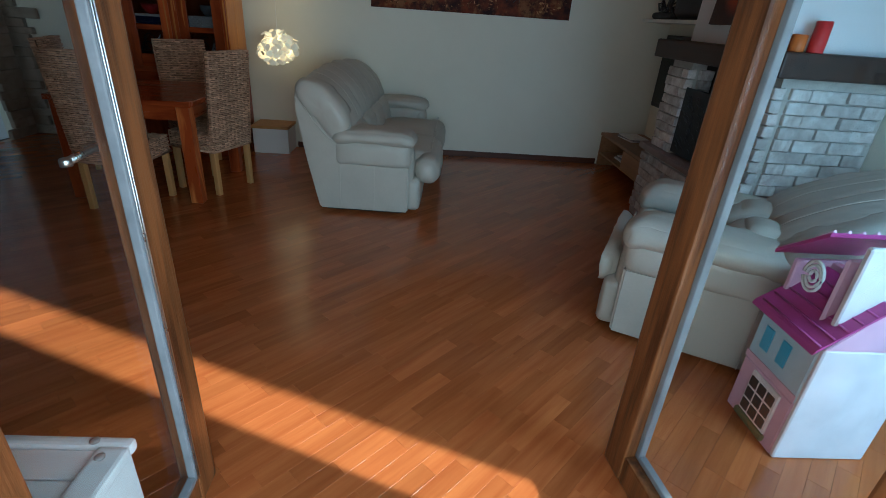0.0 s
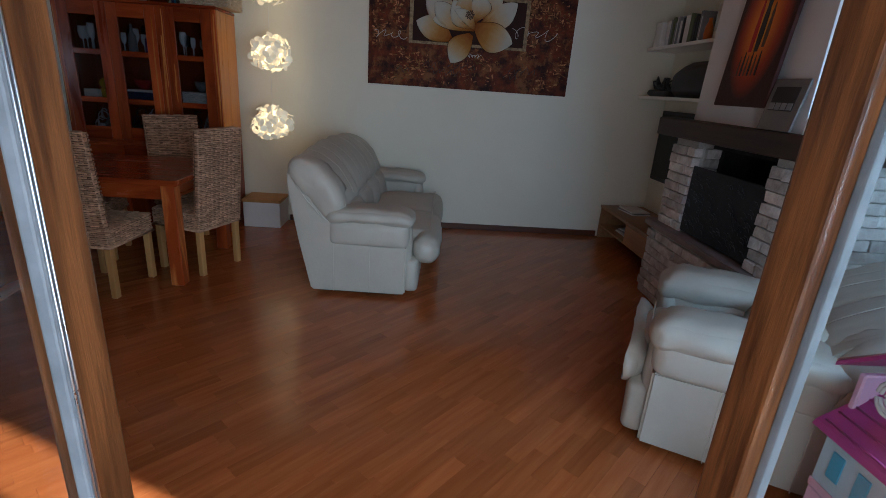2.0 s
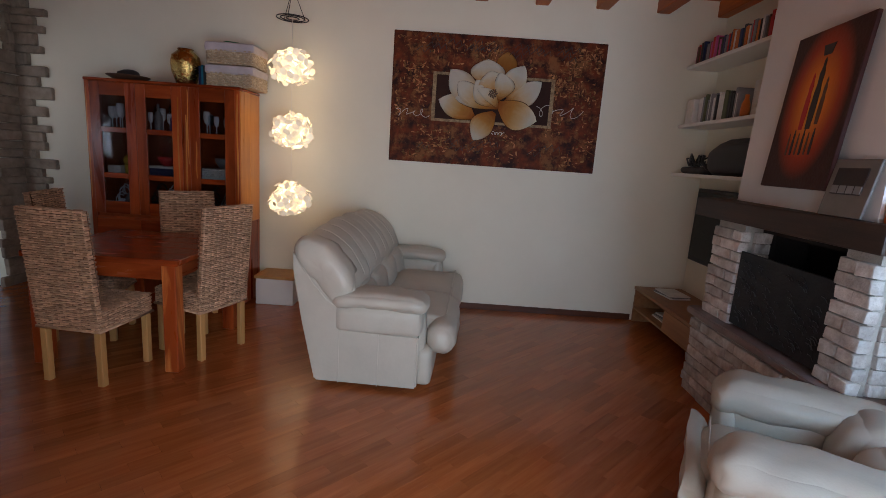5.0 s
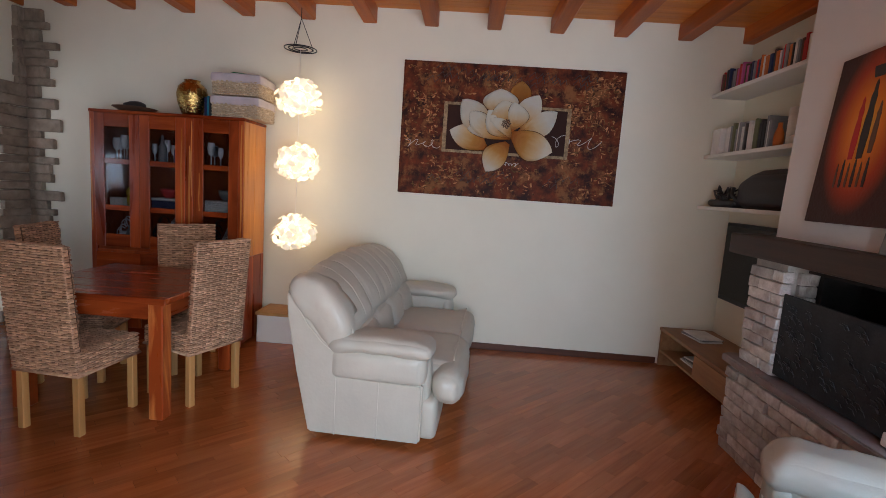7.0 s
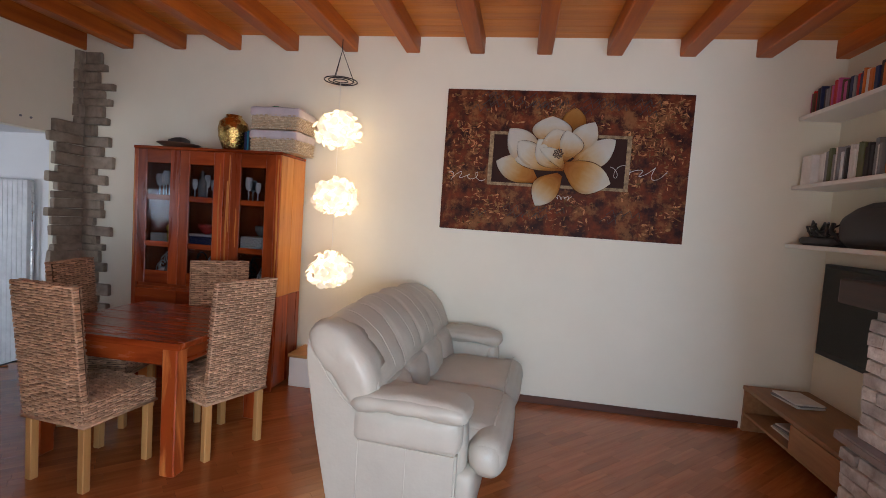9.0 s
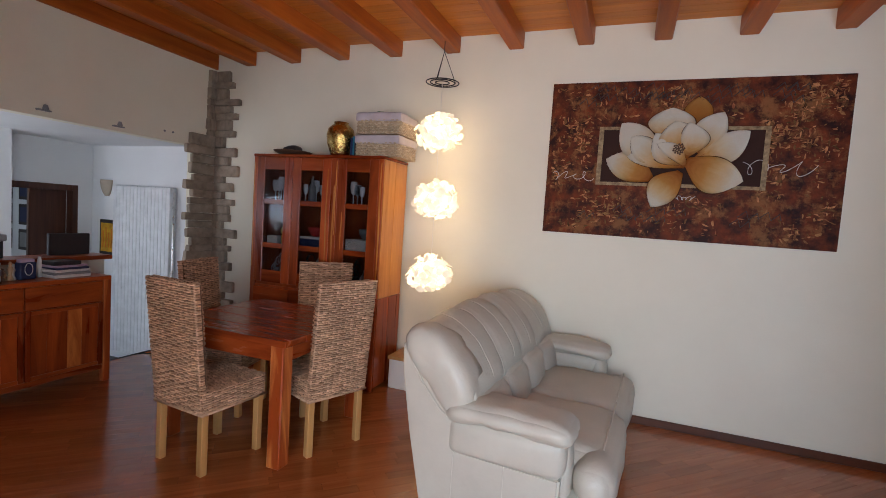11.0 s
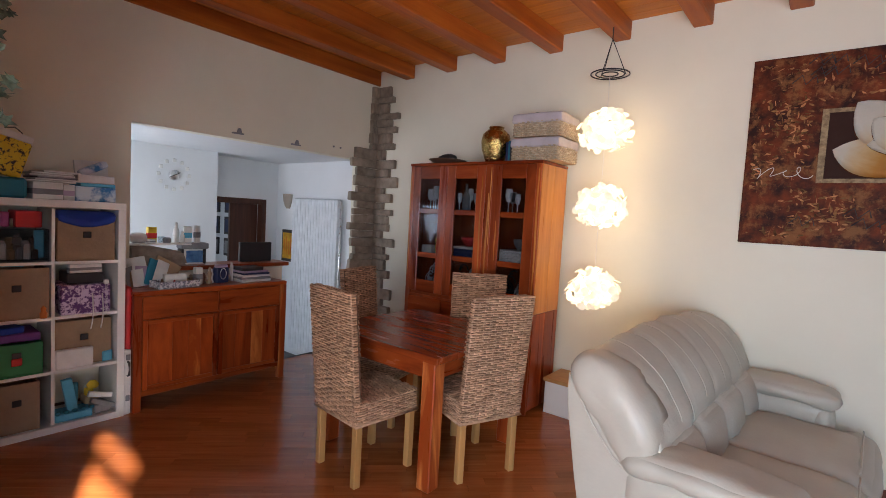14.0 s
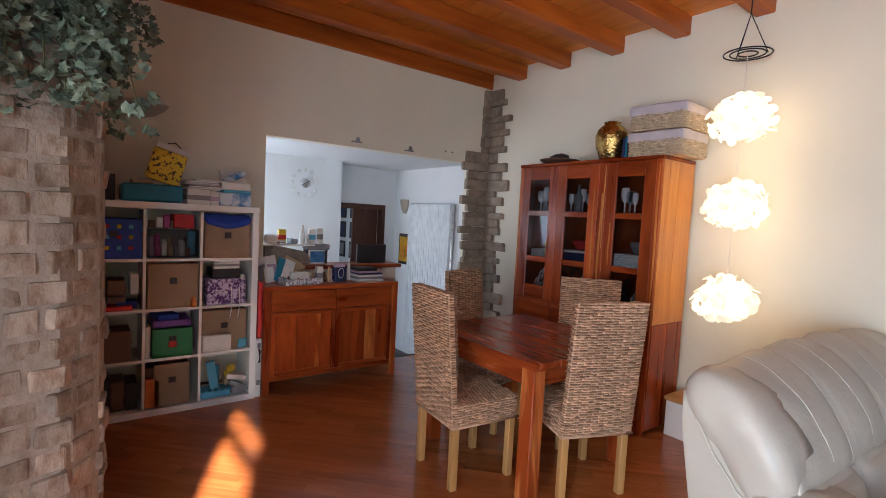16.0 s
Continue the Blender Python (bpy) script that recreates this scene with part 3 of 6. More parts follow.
def rattan_chair(at, turn, label):
    """Faces +y; its back stands along x at y = 0."""
    c = thing("dining_chair", at, turn, label, "chair", "chairs round the table")
    W, D, S, H, T = 0.42, 0.44, 0.48, 1.085, 0.045
    hw = W / 2
    # Filling behind the weave, coloured dark as the shade in its gaps.
    part("seat_core", block((-hw + 0.006, 0.0, 0.36), (hw - 0.006, D - 0.006, S - 0.006), 0.012, 2), WICKER_SHADE, c)
    bm = bmesh.new()
    weave(bm, (-hw, 0.04, S - 0.006), (1, 0, 0), (0, 1, 0), W, D - 0.04, (0, 0, 1), 10, 34)
    weave(bm, (-hw, D - 0.006, 0.355), (1, 0, 0), (0, 0, 1), W, 0.12, (0, 1, 0), 10, 9)
    for sx in (-1, 1):
        weave(bm, (sx * (hw - 0.006), 0.0, 0.355), (0, 1, 0), (0, 0, 1), D, 0.12, (sx, 0, 0), 10, 9)
    part("seat", bm, WICKER, c)
    lean = -0.07
    core = bmesh.new()
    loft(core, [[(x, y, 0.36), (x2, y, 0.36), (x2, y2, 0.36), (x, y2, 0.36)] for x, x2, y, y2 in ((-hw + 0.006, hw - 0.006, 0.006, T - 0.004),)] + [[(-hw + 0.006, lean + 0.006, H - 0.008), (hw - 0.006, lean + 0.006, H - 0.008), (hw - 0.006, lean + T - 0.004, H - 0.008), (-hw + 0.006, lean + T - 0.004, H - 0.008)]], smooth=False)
    part("back_core", core, WICKER_SHADE, c)
    bm = bmesh.new()
    L = math.hypot(H - 0.36, lean)
    up = Vector((0, lean, H - 0.36)) / L
    out = Vector((0, -up.z, up.y))
    weave(bm, (-hw, 0.0, 0.355), (1, 0, 0), up, W, L + 0.005, out, 10, 52)
    weave(bm, (-hw, T + lean * 0.16, S), (1, 0, 0), up, W, L - 0.12, -out, 10, 43)
    for sx in (-1, 1):
        weave(bm, (sx * (hw - 0.006), -0.002, 0.355), (0, 1, 0), up, T + 0.006, L + 0.005, (sx, 0, 0), 2, 52)
    weave(bm, (-hw, lean, H - 0.01), (1, 0, 0), (0, 1, 0), W, T + 0.004, (0, 0, 1), 10, 4)
    part("backrest", bm, WICKER, c)
    rim = bmesh.new()
    for z in (0.355,):
        tube(rim, [(-hw, 0, z), (hw, 0, z), (hw, D, z), (-hw, D, z), (-hw, 0, z)], 0.009)
    part("lower_rim", rim, WICKER, c)
    for x, y in ((-hw + 0.03, 0.03), (hw - 0.03, 0.03), (-hw + 0.03, D - 0.03), (hw - 0.03, D - 0.03)):
        part("leg", block((x - 0.021, y - 0.021, 0), (x + 0.021, y + 0.021, 0.37), 0.004), LEG_WOOD, c)
    return c


chair = rattan_chair((-2.06, 3.575, 0), -6, "natural rattan high-back dining chair with honey wood legs")
copy_thing(chair, pose(-1.405, 4.185, 0, 0, 0, 68))
copy_thing(chair, pose(-2.715, 4.335, 0, 0, 0, -76))
copy_thing(chair, pose(-2.03, 4.91, 0, 0, 0, 222))

# ---- display cabinet ----
hutch = thing("display_cabinet", (-3.03, 5.145, 0), 0, "sheesham display cabinet with three glazed doors", "cabinet")
HW, HD, HH, HM = 1.33, 0.44, 1.98, 0.79


def panel_box(parent, name, x0, x1, z0, z1, d, t=0.028, y0=0.0):
    bm = bmesh.new()
    for a, b in (((x0, y0 + 0.02, z0), (x0 + t, d, z1)), ((x1 - t, y0 + 0.02, z0), (x1, d, z1)), ((x0 + t, y0 + 0.02, z0), (x1 - t, d, z0 + t)), ((x0 + t, y0 + 0.02, z1 - t), (x1 - t, d, z1)), ((x0 + t, d - 0.015, z0 + t), (x1 - t, d, z1 - t))):
        box(bm, a, b, 0.002)
    return part(name, bm, SHEESHAM, parent)


panel_box(hutch, "upper_body", 0, HW, HM, HH - 0.025, HD)
panel_box(hutch, "lower_body", 0, HW, 0.06, HM, HD)
part("crown", block((-0.012, 0.0, HH - 0.025), (HW + 0.012, HD, HH), 0.006), SHEESHAM_X, hutch)
for z in (1.16, 1.55):
    part("shelf", block((0.03, 0.06, z - 0.01), (HW - 0.03, HD - 0.02, z + 0.01)), SHEESHAM_X, hutch)
part("side_plank", block((HW - 0.002, 0.02, 0.03), (HW + 0.006, 0.22, HM), 0.002), SHEESHAM, hutch)
part("side_plank", block((HW - 0.002, 0.223, 0.03), (HW + 0.006, HD, HM), 0.002), SHEESHAM, hutch)
# Upper side planks: the lamp's glow is put into their brighter colour.
part("side_plank", block((HW - 0.002, 0.02, HM + 0.004), (HW + 0.006, 0.22, HH - 0.026), 0.002), SHEESHAM_LIT_AND_SAPWOOD, hutch)
part("side_plank", block((HW - 0.002, 0.223, HM + 0.004), (HW + 0.006, HD, HH - 0.026), 0.002), SHEESHAM_LIT_AND_SAPWOOD, hutch)
for k, (x0, x1) in enumerate(((0.04, 0.43), (0.435, 0.83), (0.90, 1.29))):
    door = part("glazed_door", block((x0, -0.002, HM + 0.03), (x0 + 0.085, 0.022, HH - 0.03), 0.004), SHEESHAM, hutch)
    part("stile", block((x1 - 0.085, -0.002, HM + 0.03), (x1, 0.022, HH - 0.03), 0.004), SHEESHAM, door)
    for z0, z1 in ((HM + 0.03, HM + 0.14), (1.135, 1.18), (1.53, 1.575), (HH - 0.14, HH - 0.03)):
        part("rail", block((x0 + 0.085, 0.0, z0), (x1 - 0.085, 0.02, z1), 0.003), SHEESHAM_X, door)
    g = part("glass", block((x0 + 0.08, 0.009, HM + 0.13), (x1 - 0.08, 0.013, HH - 0.13)), CABINET_GLASS, door)
    part("lower_door", block((x0, 0.0, 0.10), (x1, 0.02, 0.60), 0.004), SHEESHAM, hutch)
    part("drawer_front", block((x0, 0.0, 0.62), (x1, 0.02, HM - 0.02), 0.004), SHEESHAM_X, hutch)
part("post", block((0.83, 0.0, HM), (0.90, 0.022, HH - 0.026), 0.004), SHEESHAM, hutch)
part("post", block((0.0, 0.0, 0.0), (0.04, 0.022, HH - 0.026), 0.003), SHEESHAM, hutch)
part("post", block((HW - 0.04, 0.0, 0.0), (HW, 0.022, HH - 0.026), 0.003), SHEESHAM, hutch)
for x, z0, z1, w in ((0.868, HM + 0.05, 1.72, 0.007), (0.012, 0.95, 1.90, 0.006), (0.885, 1.30, HH - 0.05, 0.005), (HW - 0.014, 0.90, HH - 0.06, 0.007), (0.80, 1.0, 1.86, 0.006), (0.955, 1.18, 1.50, 0.006)):
    streak = bmesh.new()
    n = 9
    loft(streak, [[(x + math.sin(q * 0.8 + x * 9) * 0.003 + sx * w * (0.5 + 0.5 * math.sin(math.pi * q / n)), y, z0 + (z1 - z0) * q / n) for sx, y in ((-1, -0.0028), (1, -0.0028), (1, 0.004), (-1, 0.004))] for q in range(n + 1)], smooth=False)
    part("sapwood_streak", streak, SHEESHAM_LIT_AND_SAPWOOD, hutch, "pale sapwood streak in the frame")
part("plinth", block((0.04, 0.01, 0.0), (HW - 0.04, 0.03, 0.10), 0.003), SHEESHAM_X, hutch)

# ---- sideboard ----
side = thing("sideboard", (-4.045, 3.10, 0), 0, "sheesham sideboard with two doors and drawers", "sideboard")
SD, SW, SH = 0.375, 1.20, 0.865
for k in range(3):
    part("top_board", block((k * 0.125, 0, SH - 0.03), (k * 0.125 + 0.124, SW, SH), 0.003), SHEESHAM_Y, side)
for x in (0.02, SD - 0.05):
    for y in (0.0, SW - 0.055):
        part("leg", block((x, y, 0), (x + 0.05, y + 0.055, SH - 0.03), 0.004), SHEESHAM_PALE if x > 0.1 and y else SHEESHAM, side)
part("body", block((0.03, 0.02, 0.14), (SD - 0.03, SW - 0.02, SH - 0.03)), SHEESHAM, side)
for y0, y1, m in ((0.06, 0.595, SHEESHAM), (0.605, 1.14, SHEESHAM)):
    part("drawer", block((SD - 0.03, y0, 0.665), (SD - 0.008, y1, 0.825), 0.004), SHEESHAM_Y, side)
    dr = part("door", block((SD - 0.03, y0, 0.15), (SD - 0.018, y1, 0.655), 0.003), SHEESHAM, side)
    ys = [y0 + 0.035 + (y1 - y0 - 0.07) * f for f in ((0, 0.36, 0.60, 0.80, 1) if y0 < 0.5 else (0, 0.22, 0.52, 0.74, 1))]
    for i, (a, b) in enumerate(zip(ys, ys[1:])):
        part("plank", block((SD - 0.02, a + 0.0006, 0.18), (SD - 0.011, b - 0.0006, 0.625), 0.001), SHEESHAM_PALE if i == 2 else SHEESHAM, dr)
    for a, b in ((y0, y0 + 0.033), (y1 - 0.033, y1)):
        part("door_stile", block((SD - 0.02, a, 0.15), (SD - 0.004, b, 0.655), 0.003), SHEESHAM, dr)
    for a, b in ((0.15, 0.179), (0.626, 0.655)):
        part("door_rail", block((SD - 0.02, y0 + 0.0335, a), (SD - 0.004, y1 - 0.0335, b), 0.003), SHEESHAM_Y, dr)
part("apron", block((SD - 0.04, 0.055, 0.105), (SD - 0.015, SW - 0.055, 0.145), 0.003), SHEESHAM_Y, side)

# ---- cube shelving ----
cubes = thing("cube_shelf", (-4.05, 1.575, 0), 0, "white cube shelving unit filled with toys and boxes", "shelf unit")
C = 1.475
for z0, z1 in ((0, 0.045), (C - 0.045, C)):
    part("outer_panel", block((0, 0, z0), (0.37, C, z1), 0.002), WHITE, cubes)
for y0, y1 in ((0, 0.045), (C - 0.045, C)):
    part("outer_panel", block((0, y0, 0.045), (0.37, y1, C - 0.045), 0.002), WHITE, cubes)
P = (C - 0.09) / 4
for k in (1, 2, 3):
    part("shelf_board", block((0.004, 0.045, 0.045 + k * P - 0.009), (0.366, C - 0.045, 0.045 + k * P + 0.009)), WHITE, cubes)
    for j in range(4):
        part("divider", block((0.006, 0.045 + k * P - 0.009, 0.045 + j * P + 0.009), (0.364, 0.045 + k * P + 0.009, 0.045 + (j + 1) * P - 0.009)), WHITE, cubes)

# ---- fireplace ----
FX = 1.90
fire = thing("fireplace", (0, 0, 0), 0, "corner brick fireplace with dark mantel beam and white hood", "fireplace")
hood = bmesh.new()
loft(hood, [[(1.915, 2.87, 1.37), (RIGHT - 0.002, 2.87, 1.37), (RIGHT - 0.002, 4.06, 1.37), (2.03, 4.05, 1.37)], [(2.03, 3.04, TOP), (RIGHT - 0.002, 3.04, TOP), (RIGHT - 0.002, 4.16, TOP), (2.13, 4.15, TOP)]], smooth=False)
part("hood", hood, WHITE_PLASTER, fire, "white plastered tapering chimney hood")
part("mantel", block((1.86, 2.76, 1.245), (RIGHT - 0.004, 4.22, 1.37), 0.012, 2), DARK_BEAM, fire, "dark wooden mantel beam")
part("firebox_back", block((2.34, 3.05, 0.60), (RIGHT - 0.004, 3.815, 1.245)), SOOT, fire, "soot-black firebox")
for y0, y1 in ((3.052, 3.10), (3.765, 3.813)):
    part("firebox_side", block((2.135, y0, 0.60), (2.338, y1, 1.243)), SOOT, fire)
part("firebox_top", block((2.05, 3.10, 1.20), (2.338, 3.765, 1.243)), SOOT, fire)
part("pillar_core", block((1.972, 2.87, 0.60), (RIGHT - 0.004, 3.05, 1.243)), MORTAR, fire)
part("pillar_core", block((1.972, 3.815, 0.60), (RIGHT - 0.004, 4.10, 1.243)), MORTAR, fire)
part("hearth_core", block((1.945, 2.83, 0.0), (RIGHT - 0.004, 4.16, 0.555)), MORTAR, fire)
slab = bmesh.new()
prism(slab, [(RIGHT - 0.004, 2.76), (RIGHT - 0.004, 4.22), (1.95, 4.215), (1.895, 4.19), (1.885, 3.9), (1.895, 3.5), (1.88, 3.1), (1.885, 2.76)], 0.555, 0.60, "z", 0.008)
part("hearth_slab", slab, SLATE, fire, "worn stone hearth slab")
screen = thing("fire_screen", (1.962, 3.055, 0.60), 0, "black iron fire screen on the hearth", "fire screen")
part("panel", block((0, 0, 0.02), (0.012, 0.745, 0.475), 0.004), IRON, screen)
rng = random.Random(4)
twigs = bmesh.new()
for k in range(110):
    y, z = rng.uniform(0.02, 0.69), rng.uniform(0.05, 0.42)
    tube(twigs, [(-0.003, y, z), (-0.004, y + 0.015, z + 0.02), (-0.003, y + 0.04, z + 0.022)], 0.0022, 4)
part("scrollwork", twigs, material("worn_iron", (0.05, 0.052, 0.06), (0.12, 0.125, 0.14), 20, 0.4, 0.1, metal=0.5), screen)["kind"] = "stuff"

# ---- low tv bench, television and wall shelves ----
bench = thing("tv_bench", (2.105, 4.35, 0), 0, "low tan wooden television bench", "bench")
part("top", block((0, 0, 0.335), (0.48, 1.29, 0.365), 0.003), OAK, bench)
part("end_panel", block((0.01, 1.265, 0), (0.47, 1.29, 0.335), 0.002), OAK, bench)
part("end_panel", block((0.01, 0, 0), (0.47, 0.025, 0.335), 0.002), OAK, bench)
part("shelf", block((0.015, 0.025, 0.13), (0.46, 1.265, 0.15), 0.002), OAK, bench)
part("drawer_front", block((0.0, 0.03, 0.15), (0.02, 0.60, 0.33), 0.003), OAK, bench)
part("back_panel", block((0.455, 0.025, 0.02), (0.47, 1.265, 0.335)), OAK, bench)
tv = thing("television", (2.50, 4.62, 0.70), 0, "black flat television mounted on the wall", "television")
part("body", block((0.04, 0, 0), (0.098, 0.93, 0.69), 0.006), BLACK, tv)
GLOSS = material("dark_screen", (0.006, 0.006, 0.007), (0.01, 0.01, 0.011), 3, 0.12, 0)
part("screen", block((0.032, 0.03, 0.04), (0.041, 0.90, 0.66), 0.002), GLOSS, tv)
for z, name in ((1.49, "wall_shelf"), (1.94, "wall_shelf"), (2.47, "wall_shelf")):
    tagged(part(name, block((2.30, 4.08 + (z - 1.4) * 0.06, z), (RIGHT - 0.002, BACK - 0.002, z + 0.030), 0.003), WHITE), "thick white floating wall shelf", "shelf", "wall shelves")

# ---- big flower painting, red painting ----
CANVAS = material("brown_canvas", (0.026, 0.008, 0.007), (0.20, 0.042, 0.014), 9, 0.55, 0.5, 40, spread=(0.38, 0.7))
gilding = CANVAS.node_tree
blotch = gilding.nodes.new("ShaderNodeTexNoise")
blotch.inputs["Scale"].default_value, blotch.inputs["Detail"].default_value, blotch.inputs["Roughness"].default_value = 5.5, 9, 0.75
cover = ramp_of(gilding, [(0.50, (0, 0, 0)), (0.60, (0.75, 0.75, 0.75))])
tint = gilding.nodes.new("ShaderNodeMix")
tint.data_type = "RGBA"
place = gilding.nodes.new("ShaderNodeTexCoord")
gilding.links.new(place.outputs["Object"], blotch.inputs["Vector"])
gilding.links.new(blotch.outputs[0], cover.inputs[0])
gilding.links.new(cover.outputs[0], tint.inputs["Factor"])
shader = gilding.nodes["Principled BSDF"]
gilding.links.new(shader.inputs["Base Color"].links[0].from_socket, tint.inputs[6])
tint.inputs[7].default_value = (0.27, 0.115, 0.040, 1)
gilding.links.new(tint.outputs[2], shader.inputs["Base Color"])
CANVAS.node_tree.nodes["Principled BSDF"].inputs["Specular IOR Level"].default_value = 0.12
art = thing("flower_painting", (-0.455, BACK - 0.026, 1.455), 0, "large brown canvas painting of a cream magnolia", "painting")
part("canvas", block((0, 0, 0), (1.99, 0.024, 1.19), 0.003), CANVAS, art)
mask = thing("red_painting", (1.99, 3.155, 1.465), 0, "tall red and orange painting with dark figures on the hood", "painting")

# ---- hanging shell lamp ----
SHELL = material("capiz_shell", (0.84, 0.70, 0.46), (0.95, 0.86, 0.68), 14, 0.35, 0.1, vary=0.14)
SHELL_BSDF = SHELL.node_tree.nodes["Principled BSDF"]
SHELL_BSDF.inputs["Emission Strength"].default_value = 0.10
SHELL.node_tree.links.new(SHELL_BSDF.inputs["Base Color"].links[0].from_socket, SHELL_BSDF.inputs["Emission Color"])
CORE_GLOW = glow("lamp_glass", (1.0, 0.86, 0.58), 1.2)
lamp = thing("shell_lamp", (-1.315, 5.36, 0), 0, "hanging lamp of three glowing shell-disc balls", "lamp")
hoop = bmesh.new()
for r in (0.135, 0.10, 0.055):
    tube(hoop, [(r * math.cos(a * math.tau / 24), r * math.sin(a * math.tau / 24), 2.61) for a in range(25)], 0.0045, 6)
part("hoop", hoop, IRON, lamp)
for k in range(3):
    a = k * math.tau / 3 + 0.5
    part("chain", tube(bmesh.new(), [(0.11 * math.cos(a), 0.11 * math.sin(a), 2.61), (0, 0, 2.86)], 0.003, 5), IRON, lamp)
part("ceiling_hook", tube(bmesh.new(), [(0, 0, 2.85), (0, 0, DECK)], 0.004, 6), IRON, lamp)
part("cord", tube(bmesh.new(), [(0, 0, 1.05), (0, 0, 2.61)], 0.002, 5), WHITE, lamp)
rng = random.Random(8)
bm = bmesh.new()
bmesh.ops.create_cone(bm, cap_ends=True, segments=10, radius1=0.034, radius2=0.033, depth=0.002)
DISC = bpy.data.meshes.new("shell_disc")
bm.to_mesh(DISC)
bm.free()
DISC.materials.append(SHELL)
for z in (2.20, 1.655, 1.035):
    ball = part("shell_ball", turned(bmesh.new(), [(0.0, -0.06), (0.04, -0.045), (0.06, 0), (0.04, 0.045), (0.0, 0.06)], (0, 0, 0), 14), CORE_GLOW, lamp, "glowing ball of pale shell discs")
    ball.matrix_basis = pose(0, 0, z)
    for k in range(130):
        ph = math.acos(1 - 2 * (k + 0.5) / 130)
        th = k * 2.39996 + z
        n = Vector((math.sin(ph) * math.cos(th), math.sin(ph) * math.sin(th), math.cos(ph)))
        ob = new("shell_disc", DISC)
        ob.parent = ball
        ob.matrix_basis = Matrix.Translation(Vector((n.x, n.y, n.z * 0.84)) * rng.uniform(0.12, 0.195)) @ n.to_track_quat("Z", "Y").to_matrix().to_4x4() @ pose(0, 0, 0, rng.uniform(-55, 55), rng.uniform(-55, 55), 0)
    bulb = new("bulb", bpy.data.lights.new("bulb", "POINT"))
    bulb.data.energy, bulb.data.color, bulb.data.shadow_soft_size = 0.22, (1.0, 0.73, 0.40), 0.09
    bulb.location = (-1.315, 5.36, z)

# low white step by the cabinet
ledge = thing("low_box", (-1.64, 5.33, 0), 0, "low white box with a tan wooden lid by the wall", "box")
part("body", block((0, 0.01, 0), (0.36, 0.32, 0.255), 0.003), WHITE, ledge)
part("lid", block((-0.01, -0.005, 0.255), (0.37, 0.325, 0.285), 0.004), LEG_WOOD, ledge, "tan wooden lid")

# ---- colours of small things ----


def paint(name, c, rough=0.5, bump=0.05, metal=0.0, scale=9):
    return material(name, tuple(v * 0.86 for v in c), tuple(min(1, v * 1.1) for v in c), scale, rough, bump, 60, metal)


COL = {k: paint("colour_" + k, c) for k, c in {
    "red": (0.55, 0.03, 0.03), "blue": (0.02, 0.06, 0.36), "sky": (0.10, 0.42, 0.62), "green": (0.02, 0.20, 0.07), "yellow": (0.72, 0.50, 0.04),
    "purple": (0.16, 0.05, 0.24), "pink": (0.55, 0.10, 0.28), "paper": (0.74, 0.73, 0.70), "card": (0.36, 0.23, 0.13), "teal": (0.02, 0.19, 0.28),
    "dark": (0.035, 0.03, 0.032), "brown": (0.13, 0.065, 0.04), "orange": (0.60, 0.16, 0.03), "grey": (0.24, 0.24, 0.25), "lilac": (0.50, 0.36, 0.50),
    "tan": (0.46, 0.32, 0.19), "navy": (0.02, 0.03, 0.09), "olive": (0.12, 0.13, 0.06)}.items()}
GOLD = paint("hammered_gold", (0.62, 0.42, 0.14), 0.25, 0.5, 1.0, 40)
CLOTH = paint("lilac_cloth", (0.52, 0.47, 0.50), 0.9, 0.2)
TINTED = glass("drinking_glass", (0.86, 0.90, 0.92))
PLASTIC_CLEAR = glass("clear_plastic_bin", (0.80, 0.81, 0.82), 0.25, 0.3)


def box_thing(name, at, size, mat, label, category, turn=0, bevel=0.004, group=""):
    t = part(name, block((-size[0] / 2, -size[1] / 2, 0), (size[0] / 2, size[1] / 2, size[2]), bevel), mat)
    t.matrix_basis = pose(*at, 0, 0, turn)
    return tagged(t, label, category, group)


# ---- display cabinet: what stands in it and on it ----
rng = random.Random(11)


def goblet(at, h=0.15, r=0.033, mat=None, label="clear stemmed drinking glass in the cabinet"):
    g = turned(bmesh.new(), [(r * 0.8, 0), (r * 0.8, 0.004), (0.005, 0.01), (0.005, h * 0.45), (r * 0.7, h * 0.52), (r, h * 0.75), (r * 0.85, h), (r * 0.8, h), (r * 0.9, h * 0.75), (0.003, h * 0.55)], at, 12)
    for f in g.faces:
        f.smooth = True
    return tagged(part("drinking_glass", g, mat or TINTED), label, "glass", "glasses in the cabinet")


SHINE = paint("bright_crystal", (0.80, 0.80, 0.84), 0.10, 0.05)
for x in (-2.90, -2.87, -2.83, -2.79, -2.74, -2.70, -2.53, -2.49, -2.45, -2.41, -2.37, -2.33, -2.28, -2.06, -2.02, -1.98, -1.94, -1.90, -1.86, -1.82):
    goblet((x, 5.28 + rng.uniform(-0.06, 0.10), 1.561), rng.uniform(0.14, 0.24), rng.uniform(0.022, 0.034), SHINE if rng.random() < 0.6 else TINTED)
for x, c, h in ((-2.32, "purple", 0.20), (-2.46, "grey", 0.24)):
    tagged(part("bottle", turned(bmesh.new(), [(0.03, 0), (0.033, 0.02), (0.032, h * 0.6), (0.012, h * 0.75), (0.011, h), (0.0, h)], (x, 5.25, 1.561), 14), COL[c]), "slim coloured bottle in the cabinet", "bottle")
box_thing("tin", (-2.86, 5.27, 1.171), (0.12, 0.10, 0.07), COL["paper"], "small white tin in the cabinet", "tin")
